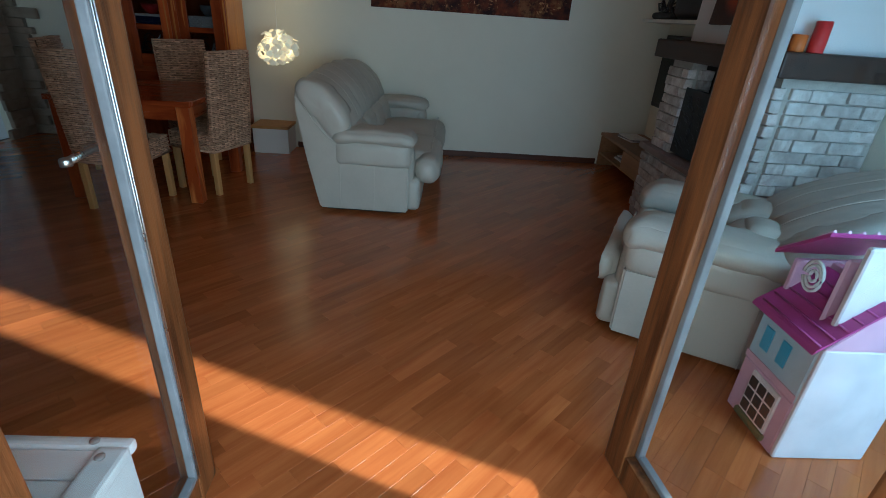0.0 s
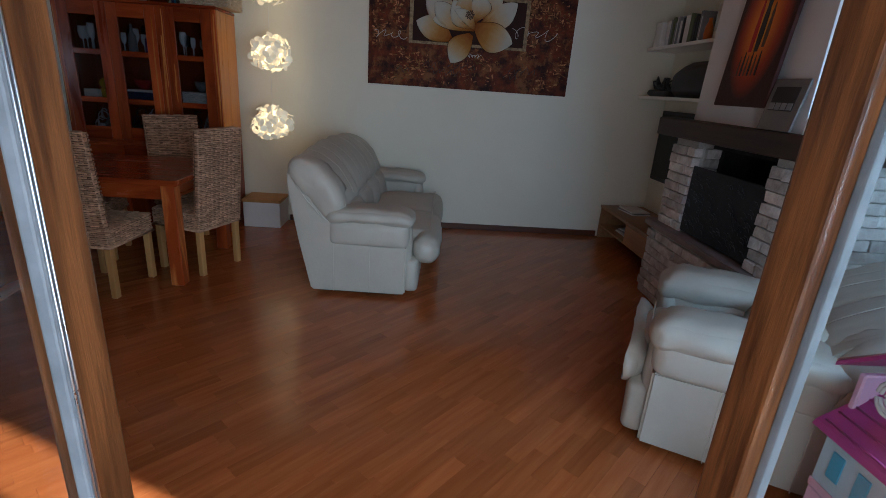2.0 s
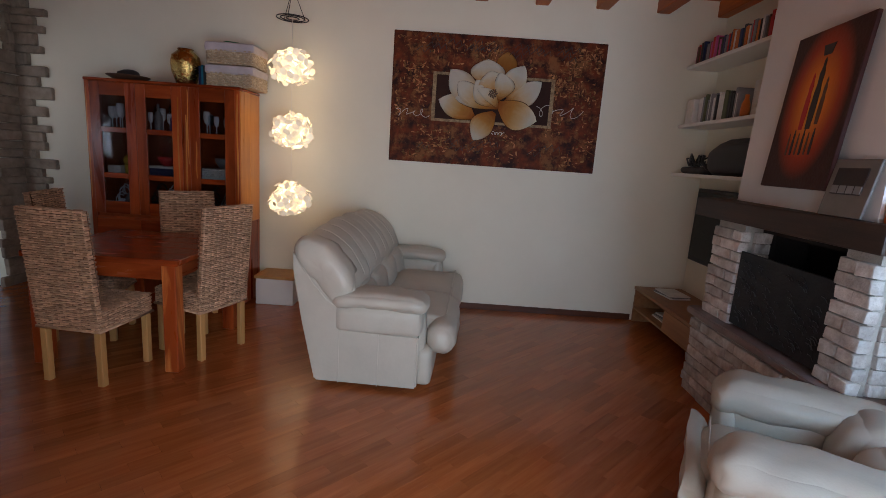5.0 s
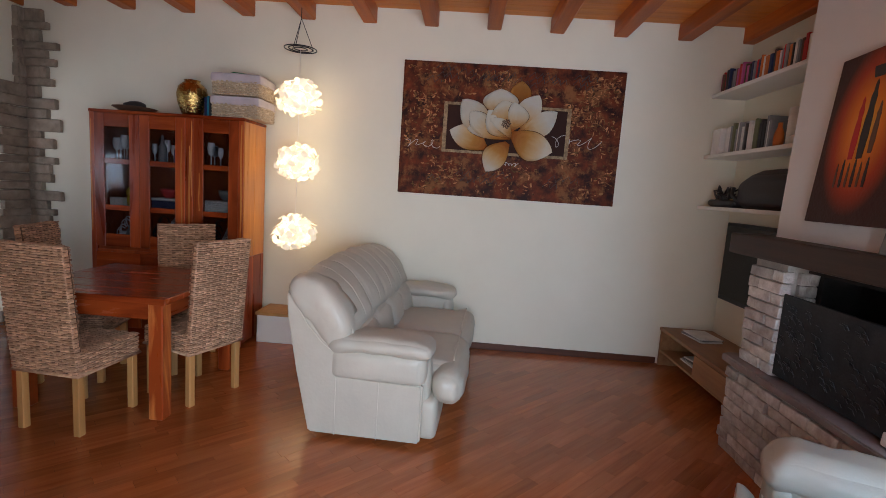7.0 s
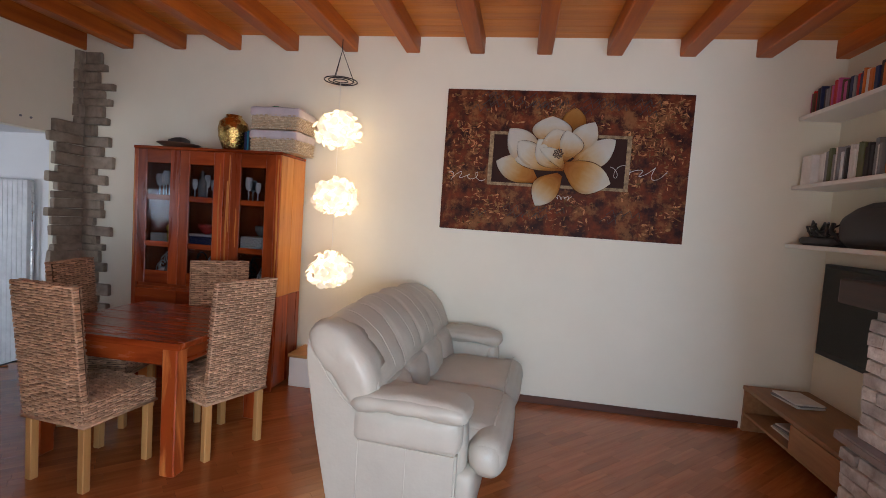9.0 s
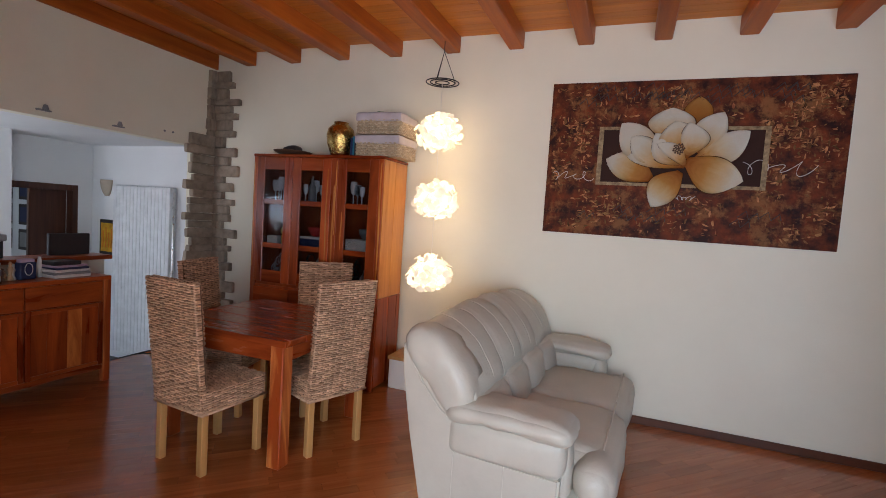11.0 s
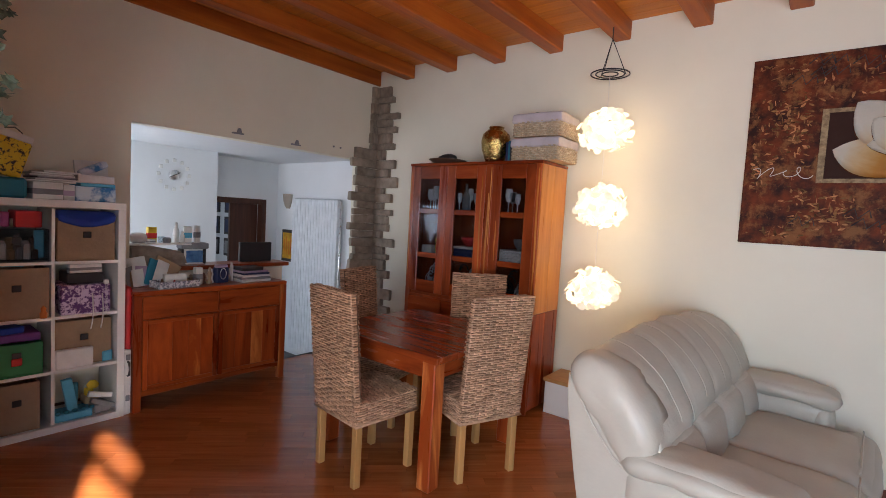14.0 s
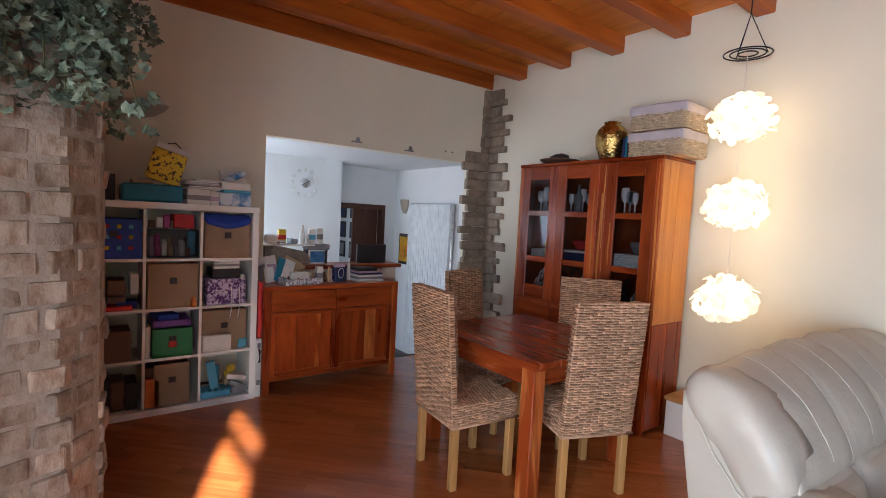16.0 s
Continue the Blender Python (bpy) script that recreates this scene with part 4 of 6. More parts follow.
tagged(part("toy_bird", cushion(bmesh.new(), (-2.80, 5.25, 1.25), (-2.73, 5.31, 1.33), 0.028, 5, 0.01), COL["yellow"]), "small yellow ornament in the cabinet", "ornament")
tagged(part("yellow_mug", turned(bmesh.new(), [(0.03, 0), (0.036, 0.08), (0.033, 0.08), (0.028, 0.01)], (-2.765, 5.28, 1.171), 14), COL["yellow"]), "small yellow mug in the cabinet", "mug")
box_thing("gift_box", (-2.42, 5.28, 1.171), (0.22, 0.16, 0.07), COL["navy"], "dark blue box in the cabinet", "box")
box_thing("tray", (-2.40, 5.27, 1.242), (0.26, 0.16, 0.02), COL["paper"], "white tray lying on the blue box", "tray")
tagged(part("red_bowl", turned(bmesh.new(), [(0.03, 0), (0.07, 0.05), (0.075, 0.08), (0.066, 0.08), (0.028, 0.01)], (-2.42, 5.28, 1.263), 16), COL["red"]), "red bowl on the tray", "bowl")
basket_small = bmesh.new()
weave(basket_small, (-2.06, 5.205, 1.171), (1, 0, 0), (0, 0, 1), 0.24, 0.10, (0, -1, 0), 12, 6, 0.008)
box(basket_small, (-2.06, 5.207, 1.171), (-1.82, 5.37, 1.27))
tagged(part("openwork_basket", basket_small, COL["paper"]), "small white openwork basket in the cabinet", "basket")
tagged(part("white_bowl", turned(bmesh.new(), [(0.04, 0), (0.075, 0.05), (0.08, 0.09), (0.072, 0.09), (0.035, 0.012)], (-1.90, 5.30, 1.272), 18), COL["grey"]), "grey bowl in the basket", "bowl")
for k, (x, z) in enumerate(((-2.84, 0.82), (-2.76, 0.82), (-2.52, 0.82), (-2.40, 0.82), (-2.30, 0.82), (-2.0, 0.82), (-1.88, 0.82))):
    bm = bmesh.new()
    for q in range(7):
        a = rng.uniform(0, math.pi)
        r = rng.uniform(0.05, 0.1)
        tube(bm, [(x + r * 0.5 * math.cos(a + j * 0.6), 5.24 + 0.02 * q, 0.90 + 0.06 * math.sin(a + j * 0.6) + q * 0.022) for j in range(6)], 0.006, 5)
    turned(bm, [(0.05, 0), (0.06, 0.02), (0.05, 0.10), (0.03, 0.12)], (x, 5.30, z), 12)
    tagged(part("silver_ornament", bm, (SHINE, COL["grey"], COL["dark"])[k % 3]), "patterned silver ornament in the cabinet", "ornament", "ornaments in the cabinet")

vase = turned(bmesh.new(), [(0.07, 0), (0.082, 0.02), (0.118, 0.12), (0.125, 0.19), (0.112, 0.25), (0.075, 0.285), (0.06, 0.295), (0.066, 0.31), (0.056, 0.31), (0.05, 0.295), (0.05, 0.2)], (-2.25, 5.34, 1.98), 28)
tagged(part("vase", vase, GOLD), "hammered gold vase on the cabinet", "vase")
for k, (z, t) in enumerate(((1.98, 0.0), (2.165, 2.0))):
    b = thing("wicker_basket", (-1.80, 5.36, z), t, "pale wicker storage basket with lilac cloth lining", "basket", "baskets on the cabinet")
    w, d, h = 0.40, 0.34, 0.17
    part("core", block((-w / 2, -d / 2, 0), (w / 2, d / 2, h - 0.01), 0.01), COL["tan"], b)
    bm = bmesh.new()
    cols, rows = 20, 9
    weave(bm, (-w / 2, -d / 2, 0.0), (1, 0, 0), (0, 0, 1), w, h - 0.05, (0, -1, 0), cols, rows, 0.007)
    weave(bm, (w / 2, -d / 2, 0.0), (0, 1, 0), (0, 0, 1), d, h - 0.05, (1, 0, 0), cols, rows, 0.007)
    part("weave", bm, material("pale_wicker" + "b" * k, (0.40, 0.30, 0.19), (0.62, 0.52, 0.38), 25, 0.6, 0.2, island=0.18), b)
    cloth = bmesh.new()
    cushion(cloth, (-w / 2 - 0.012, -d / 2 - 0.012, h - 0.065), (w / 2 + 0.012, d / 2 + 0.012, h + 0.008), 0.018, 8)
    for v in cloth.verts:
        v.co += noise.noise_vector(v.co * 22) * 0.006
    part("cloth_lining", cloth, CLOTH, b)
tagged(part("plant_sprig", tube(bmesh.new(), [(-1.95, 5.30, 2.345), (-1.87, 5.32, 2.372), (-1.78, 5.33, 2.366), (-1.72, 5.34, 2.346)], 0.008, 6), COL["green"]), "green sprig lying on the top basket", "sprig")
x = -2.10
for k, (c, h, w) in enumerate((("navy", 0.17, 0.022), ("teal", 0.18, 0.02), ("dark", 0.17, 0.025), ("brown", 0.16, 0.02))):
    box_thing("book", (x, 5.34, 1.98), (w - 0.002, 0.12, h), COL[c], "small dark book standing on the cabinet", "book", 0, 0.002, "books on the cabinet")
    x += w
plate = turned(bmesh.new(), [(0.05, 0), (0.11, 0.012), (0.17, 0.045), (0.175, 0.05), (0.165, 0.052), (0.05, 0.016)], (-2.78, 5.36, 1.98), 24)
tagged(part("shallow_dish", plate, COL["brown"]), "shallow brown wooden dish on the cabinet", "dish")
bm = cushion(bmesh.new(), (-2.86, 5.30, 2.02), (-2.70, 5.40, 2.075), 0.025, 6)
for v in bm.verts:
    v.co += noise.noise_vector(v.co * 18) * 0.02
tagged(part("dark_shell", bm, COL["dark"]), "dark crumpled ornament in the dish", "ornament")

# ---- wall shelves: books, bag, clutter ----


def book_row(y0, y1, z, x, heights, colours, group, label):
    y = y0
    r = random.Random(int(z * 100))
    while y < y1:
        w, h = r.uniform(0.014, 0.036), r.uniform(*heights)
        box_thing("book", (x + r.uniform(0, 0.02), y + w / 2, z), (0.13, w - 0.0015, h), COL[r.choice(colours)], label, "book", 0, 0.002, group)
        y += w


book_row(4.12, 5.62, 2.500, 2.40, (0.15, 0.19), ("red", "dark", "paper", "navy", "brown", "orange", "grey", "pink"), "books on the top shelf", "small upright book on the top shelf")
book_row(4.78, 5.40, 1.970, 2.40, (0.19, 0.24), ("paper", "grey", "paper", "dark", "olive", "paper"), "books on the middle shelf", "upright book on the middle shelf")
book_row(4.12, 4.30, 1.970, 2.40, (0.17, 0.21), ("paper", "brown", "grey"), "books on the middle shelf", "upright book on the middle shelf")
box_thing("white_binder", (2.39, 5.50, 1.970), (0.16, 0.13, 0.215), COL["paper"], "white album standing on the shelf", "album")
tagged(part("white_candle", turned(bmesh.new(), [(0.045, 0), (0.045, 0.25), (0.04, 0.26), (0.0, 0.255)], (2.40, 4.62, 1.970), 16), COL["paper"]), "thick white candle on the shelf", "candle")
tagged(part("red_bottle", turned(bmesh.new(), [(0.03, 0), (0.034, 0.05), (0.03, 0.1), (0.015, 0.14), (0.015, 0.17), (0, 0.17)], (2.37, 4.73, 1.970), 14), COL["orange"]), "small red bottle on the shelf", "bottle")
tagged(part("white_shell", cushion(bmesh.new(), (2.33, 4.40, 1.970), (2.44, 4.60, 2.035), 0.028, 6), COL["paper"]), "pale shell-shaped ornament on the shelf", "ornament")
bag = cushion(bmesh.new(), (2.32, 4.30, 1.520), (2.55, 5.12, 1.80), 0.09, 10, 0.02)
for v in bag.verts:
    v.co.z -= 0.07 * max(0, (v.co.y - 4.9) / 0.2) ** 1.5 * max(0, (v.co.z - 1.55) / 0.25)
b = thing("instrument_case", (0, 0, 0), 0, "soft black instrument case lying on the shelf", "case")
part("shell", bag, COL["dark"], b)
part("strap", tube(bmesh.new(), [(2.34, 5.05, 1.56), (2.31, 5.12, 1.62), (2.33, 5.14, 1.68)], 0.015, 6), BLACK, b)
cab = thing("cable_tangle", (0, 0, 0), 0, "tangle of dark cables and straps on the shelf", "cables")
part("bundle", creased(cushion(bmesh.new(), (2.32, 5.12, 1.520), (2.46, 5.52, 1.585), 0.028, 7), 0.012, 14), COL["dark"], cab)
for k in range(9):
    a = rng.uniform(0, 3)
    loop = [(2.37 + 0.05 * math.cos(a + j), 5.33 + 0.15 * math.sin(a * 2 + j * 0.8), 1.59 + 0.014 * k * math.sin(j * 0.9 + a) ** 2) for j in range(8)]
    part("cable", tube(bmesh.new(), loop, 0.008, 6), COL["grey"] if k == 4 else BLACK, cab)
for k, y in enumerate((4.52, 4.57)):
    tagged(part("hanging_cable", tube(bmesh.new(), [(2.585, y, 1.38), (2.588, y + 0.01, 1.44), (2.585, y, 1.492)], 0.004, 5), COL["dark"]), "black cable hanging down to the television", "cable")

# ---- mantel and bench things ----
fr = thing("brushed_frame", (1.882, 3.02, 1.37), 0, "leaning grey metal picture frame on the mantel", "frame")
LEAN = Matrix.Rotation(radians(10), 4, "Y")
FRAME_GREY = paint("matt_steel", (0.22, 0.21, 0.21), 0.4, 0.03, 0.6)
for nm, a, b, mat in [("plate", (-0.012, -0.11, 0.003), (0.0, 0.13, 0.26), FRAME_GREY), ("insert", (-0.015, -0.07, 0.10), (-0.011, 0.10, 0.22), COL["dark"])] + [("small_photo", (-0.018, -0.066 + k * 0.042, 0.105), (-0.014, -0.030 + k * 0.042, 0.14), COL["grey"]) for k in range(4)]:
    bm = block(a, b, 0.002)
    bm.transform(LEAN)
    part(nm, bm, mat, fr)
for y, h, c in ((2.83, 0.075, "orange"), (2.80, 0.14, "red")):
    tagged(part("candle", turned(bmesh.new(), [(0.034, 0), (0.036, 0.005), (0.036, h), (0.03, h + 0.004), (0, h)], (1.95 + (h - 0.075) * 1.2, y, 1.37), 16), COL[c]), "orange pillar candle on the mantel", "candle", "candles on the mantel")
for k, (dz, t, c) in enumerate(((0, 8, "paper"), (0.013, 15, "grey"), (0.024, 4, "paper"))):
    m = box_thing("magazine", (2.34, 5.33, 0.365 + dz), (0.20, 0.28, 0.012), COL[c], "glossy magazine lying on the bench", "magazine", t, 0.002, "magazines on the bench")
box_thing("folded_cloth", (2.33, 5.05, 0.15), (0.24, 0.22, 0.06), COL["pink"], "folded magenta cloth in the bench", "cloth", 3, 0.02)
for k in range(3):
    box_thing("paper_stack", (2.30 + 0.02 * k, 5.25, 0.15 + 0.014 * k), (0.2, 0.24, 0.013), COL["paper" if k != 1 else "grey"], "papers stacked in the bench", "papers", 6 * k, 0.002, "papers in the bench")

# ---- flower painting ----
ART = art
daubs = bmesh.new()
rng = random.Random(21)
for k in range(6500):
    x, z = rng.uniform(0.04, 1.95), rng.uniform(0.05, 1.15)
    if 0.34 < x < 1.48 and 0.32 < z < 0.90:
        continue
    thick = noise.noise(Vector((x * 3.2, 4.0, z * 3.2))) + 0.5 * noise.noise(Vector((x * 9, 1.0, z * 9)))
    if thick < rng.uniform(-0.30, 0.50):
        continue
    s, r = rng.uniform(0.004, 0.026), rng.uniform(0.10, 0.45)
    a = rng.choice((0, 0, 1.57, 1.57, 0.4, -0.6)) + rng.uniform(-0.25, 0.25)
    pts = []
    for q in range(6):
        t = q * math.tau / 6 + rng.uniform(-0.4, 0.4)
        u, v = s * math.cos(t) * rng.uniform(0.6, 1.3), s * r * math.sin(t) * rng.uniform(0.6, 1.4)
        px, pz = x + u * math.cos(a) - v * math.sin(a), z + u * math.sin(a) + v * math.cos(a)
        pts.append(daubs.verts.new((min(1.985, max(0.005, px)), -0.0004 - 0.0000004 * k, min(1.185, max(0.005, pz)))))
    daubs.faces.new(list(reversed(pts)))
OCHRE = material("ochre_daub", (0.09, 0.024, 0.008), (0.46, 0.25, 0.095), 18, 0.7, 0.4, 70, island=0.7, spread=(0.34, 0.70))
for some in [n for n in OCHRE.node_tree.nodes if n.type == "HUE_SAT"]:
    wander = OCHRE.node_tree.nodes.new("ShaderNodeMapRange")
    wander.inputs[3].default_value, wander.inputs[4].default_value = 0.505, 0.485
    OCHRE.node_tree.links.new(some.inputs["Value"].links[0].from_node.inputs[0].links[0].from_socket, wander.inputs[0])
    OCHRE.node_tree.links.new(wander.outputs[0], some.inputs["Hue"])
part("paint_texture", daubs, OCHRE, ART, "rough ochre and brown paint texture")["kind"] = "stuff"
INK0 = paint("painted_shadow", (0.045, 0.022, 0.018), 0.9)
INK0.node_tree.nodes["Principled BSDF"].inputs["Specular IOR Level"].default_value = 0.1
part("dark_square", block((0.395, -0.0035, 0.40), (1.53, -0.001, 0.84)), INK0, ART)
GILT = material("antique_gilt", (0.12, 0.07, 0.03), (0.44, 0.31, 0.16), 30, 0.5, 0.4)
for a, b in (((0.385, 0.395), (0.42, 0.845)), ((1.50, 0.395), (1.535, 0.845)), ((0.42, 0.82), (1.50, 0.845)), ((0.42, 0.395), (1.50, 0.42))):
    part("gilt_border", block((a[0], -0.006, a[1]), (b[0], -0.0036, b[1]), 0.001), GILT, ART)


def petal_material(name, stops):
    m = material(name, (0.8, 0.7, 0.5), (0.85, 0.75, 0.55), 12, 0.5, 0.2, 60)
    nt = m.node_tree
    tc = nt.nodes.new("ShaderNodeTexCoord")
    sp = nt.nodes.new("ShaderNodeSeparateXYZ")
    nt.links.new(tc.outputs["Generated"], sp.inputs[0])
    n = nt.nodes.new("ShaderNodeTexNoise")
    n.inputs["Scale"].default_value = 4
    ad = nt.nodes.new("ShaderNodeMath")
    ad.operation = "MULTIPLY_ADD"
    ad.inputs[1].default_value = 0.22
    nt.links.new(n.outputs[0], ad.inputs[0])
    nt.links.new(sp.outputs[0], ad.inputs[2])
    r = ramp_of(nt, stops)
    nt.links.new(ad.outputs[0], r.inputs[0])
    nt.links.new(r.outputs[0], nt.nodes["Principled BSDF"].inputs["Base Color"])
    return m


CREAM = petal_material("cream_petal", [(0.12, (0.46, 0.15, 0.03)), (0.32, (0.74, 0.40, 0.13)), (0.50, (0.88, 0.68, 0.40)), (0.80, (0.95, 0.89, 0.76))])
AMBER = petal_material("amber_petal", [(0.12, (0.46, 0.13, 0.02)), (0.46, (0.74, 0.34, 0.08)), (0.70, (0.88, 0.62, 0.30)), (0.98, (0.95, 0.87, 0.72))])
RUST = petal_material("rust_petal", [(0.05, (0.24, 0.075, 0.015)), (0.6, (0.50, 0.20, 0.04)), (1.0, (0.62, 0.30, 0.08))])


SHADE = paint("petal_shade", (0.17, 0.055, 0.018), 0.8)
INK = paint("painted_black", (0.022, 0.015, 0.013), 0.9)
for some in (CREAM, AMBER, RUST, SHADE, INK, OCHRE):
    some.node_tree.nodes["Principled BSDF"].inputs["Specular IOR Level"].default_value = 0.12


def petal(base, tip, width, mat, layer, fold=0.0, grow=1.0):
    """A leaf-shaped petal from base to tip, slightly domed, with a paler rolled rim."""
    b, t = Vector(base), Vector(tip)
    L = (t - b).length
    ang = math.atan2(t.y - b.y, t.x - b.x)
    bm = bmesh.new()
    n, m = 14, 6
    grid = []
    for i in range(n + 1):
        s = i / n
        w = width * grow * 1.22 * (math.sin(math.pi * min(1, s ** 1.15 * 0.94 + 0.05)) ** 0.85)
        if s == 1:
            w = 0.003
        grid.append([bm.verts.new((s * L, -0.004 * layer - 0.006 * math.sin(math.pi * s) * (1 - (j / m * 2 - 1) ** 2) - (0.003 if j in (0, m) else 0), (j / m * 2 - 1) * w / 2 + fold * math.sin(math.pi * s))) for j in range(m + 1)])
    for r, q in zip(grid, grid[1:]):
        for j in range(m):
            f = bm.faces.new((r[j], q[j], q[j + 1], r[j + 1]))
            f.smooth = True
    bmesh.ops.solidify(bm, geom=bm.faces, thickness=0.002)
    p = part("petal", bm, mat, ART)
    p.matrix_basis = pose(b.x, 0, b.y, 0, -math.degrees(ang), 0)


for args in (((1.062, 0.823), (1.069, 1.062), 0.155, RUST, 1, 0),
             ((0.895, 0.745), (0.89, 0.983), 0.262, CREAM, 2, 0),
             ((1.101, 0.643), (1.235, 0.945), 0.171, CREAM, 2, 0.02),
             ((1.078, 0.603), (1.407, 0.809), 0.167, CREAM, 2, -0.03),
             ((0.835, 0.595), (0.544, 0.869), 0.204, CREAM, 2, 0.02),
             ((0.791, 0.451), (0.451, 0.594), 0.184, AMBER, 2, -0.02),
             ((1.012, 0.59), (1.392, 0.453), 0.217, AMBER, 3, -0.03),
             ((0.984, 0.509), (0.802, 0.241), 0.179, AMBER, 3, -0.02),
             ((0.858, 0.574), (0.621, 0.765), 0.151, CREAM, 4, 0.01),
             ((1.008, 0.557), (0.605, 0.615), 0.165, AMBER, 4, -0.05),
             ((0.997, 0.568), (0.788, 0.791), 0.155, CREAM, 5, 0.03),
             ((0.994, 0.6), (0.914, 0.88), 0.233, AMBER, 5, 0),
             ((1.014, 0.623), (1.016, 0.871), 0.155, CREAM, 6, -0.045),
             ((1.011, 0.553), (0.807, 0.715), 0.089, CREAM, 6, -0.03)):
    petal(*args)
    petal(*args[:3], SHADE, args[4] - 0.5, args[5], 1.05)
stamen = bmesh.new()
for k in range(26):
    a, r = k * 2.4, 0.008 * math.sqrt(k)
    bmesh.ops.create_icosphere(stamen, subdivisions=1, radius=0.008, matrix=Matrix.Translation((0.957 + r * math.cos(a), -0.036, 0.675 + r * math.sin(a))))
part("stamen", stamen, COL["brown"], ART, "dark seeded flower heart")["kind"] = "stuff"


def scrawl(x, z, w, h, seed):
    r = random.Random(seed)
    pts, n = [], 64
    for i in range(n):
        s = i / n
        pts.append((x + w * s + 0.22 * h * math.sin(s * 27), -0.004, z + h * (0.35 + 0.35 * math.sin(s * 24 + seed) * (0.7 + 0.3 * math.sin(s * 9)))))
    part("scrawled_writing", tube(bmesh.new(), pts, 0.0020, 5), COL["paper"], ART, "illegible pale handwriting")


for args in ((0.05, 0.42, 0.30, 0.11, 1), (1.38, 0.50, 0.42, 0.16, 2), (0.97, 0.30, 0.12, 0.05, 3)):
    scrawl(*args)
for k in range(34):
    x, z = rng.uniform(0.2, 1.7), rng.choice((1.02, 1.06, 1.10, 1.13, 0.14, 0.2))
    part("dark_stroke", tube(bmesh.new(), [(x, -0.003, z), (x + 0.05, -0.003, z + 0.045), (x + 0.07, -0.003, z - 0.015), (x + 0.12, -0.003, z + 0.035), (x + 0.13, -0.003, z - 0.01)], 0.0035, 5), COL["dark"], ART)

# ---- red painting on the hood ----
m = material("sunset_canvas", (0.5, 0.1, 0.02), (0.6, 0.14, 0.03), 8, 0.5, 0.2)
nt = m.node_tree
tc = nt.nodes.new("ShaderNodeTexCoord")
mp = nt.nodes.new("ShaderNodeMapping")
mp.inputs["Location"].default_value, mp.inputs["Scale"].default_value = (0, -0.50, -0.56), (0, 1.05, 0.95)
gr = nt.nodes.new("ShaderNodeVectorMath")
gr.operation = "LENGTH"
nt.links.new(tc.outputs["Generated"], mp.inputs[0])
nt.links.new(mp.outputs[0], gr.inputs[0])
r = ramp_of(nt, [(0.06, (0.85, 0.45, 0.06)), (0.20, (0.75, 0.22, 0.02)), (0.34, (0.42, 0.05, 0.012)), (0.48, (0.045, 0.010, 0.008))])
nt.links.new(gr.outputs["Value"], r.inputs[0])
nt.links.new(r.outputs[0], nt.nodes["Principled BSDF"].inputs["Base Color"])
mp.inputs["Location"].default_value = (0, -0.5 * 1.05, -0.55 * 0.95)
mask.matrix_basis = Matrix.Translation((1.972, 3.72, 1.478)) @ Matrix.Rotation(radians(-6.4), 4, "Z") @ Matrix.Rotation(radians(4.6), 4, "Y")
part("canvas", block((-0.022, -0.57, 0), (0.0, 0, 0.80), 0.003), m, mask)


def figure(y, z, h, c, pot=False):
    bm = bmesh.new()
    outline = [(0.25, 0), (0.34, 0.25), (0.3, 0.5), (0.22, 0.62), (0.26, 0.74), (0.14, 0.82), (0.12, 0.9), (0.0, 0.95)]
    ring = [(y + sx * w * h * 0.2, z + k * h) for sx in (1,) for w, k in outline] + [(y - w * h * 0.2, z + k * h) for w, k in reversed(outline)]
    prism(bm, ring, -0.0255, -0.0235, "x")
    if pot:
        prism(bm, [(y - 0.03, z + h * 0.98), (y + 0.03, z + h * 0.98), (y + 0.045, z + h * 1.12), (y - 0.045, z + h * 1.12)], -0.0255, -0.0235, "x")
    part("painted_figure", bm, c, mask, "dark painted stylised shape")


figure(-0.24, 0.30, 0.30, COL["red"])
figure(-0.30, 0.30, 0.37, COL["dark"], True)
figure(-0.36, 0.32, 0.24, COL["brown"])
for k in range(6):
    figure(-0.17 - 0.04 * k, 0.17, 0.12 + 0.02 * (k % 2), COL["dark"] if k % 2 else COL["brown"])

# ---- kitchen things ----
clock = thing("wall_clock", (-5.5, 4.08, 1.79), 0, "round wall clock with a steel centre and separate hour marks", "clock")
part("centre", turned(bmesh.new(), [(0.055, 0), (0.055, 0.02), (0.045, 0.028), (0, 0.03)], (0, 0, 0), 24), CHROME, clock).matrix_basis = pose(0, 0, 0, 0, 90, 0)
for k in range(12):
    a = k * math.tau / 12
    part("hour_mark", block((0.002, 0.155 * math.cos(a) - 0.018, 0.155 * math.sin(a) - 0.02), (0.010, 0.155 * math.cos(a) + 0.018, 0.155 * math.sin(a) + 0.02), 0.003), COL["paper"], clock)
for dx, dz in ((0.05, 0.03), (-0.06, -0.03)):
    part("pointer", tube(bmesh.new(), [(0.034, 0, 0), (0.034, dx, dz)], 0.004, 5), COL["dark"], clock)
rad = thing("radiator", (-5.36, 5.46, SUNK + 0.08), 0, "tall white tubular wall radiator", "radiator")
RADW = paint("radiator_white", (0.72, 0.74, 0.76), 0.4, 0.02)
n = 16
for k in range(n):
    part("tube", block((k * 0.056, 0, 0.04), (k * 0.056 + 0.0545, 0.06, 1.97), 0.009, 2), RADW, rad)
for z in (0.03, 1.93):
    part("header", tube(bmesh.new(), [(0, 0.05, z + 0.03), (n * 0.056, 0.05, z + 0.03)], 0.022, 8), RADW, rad)
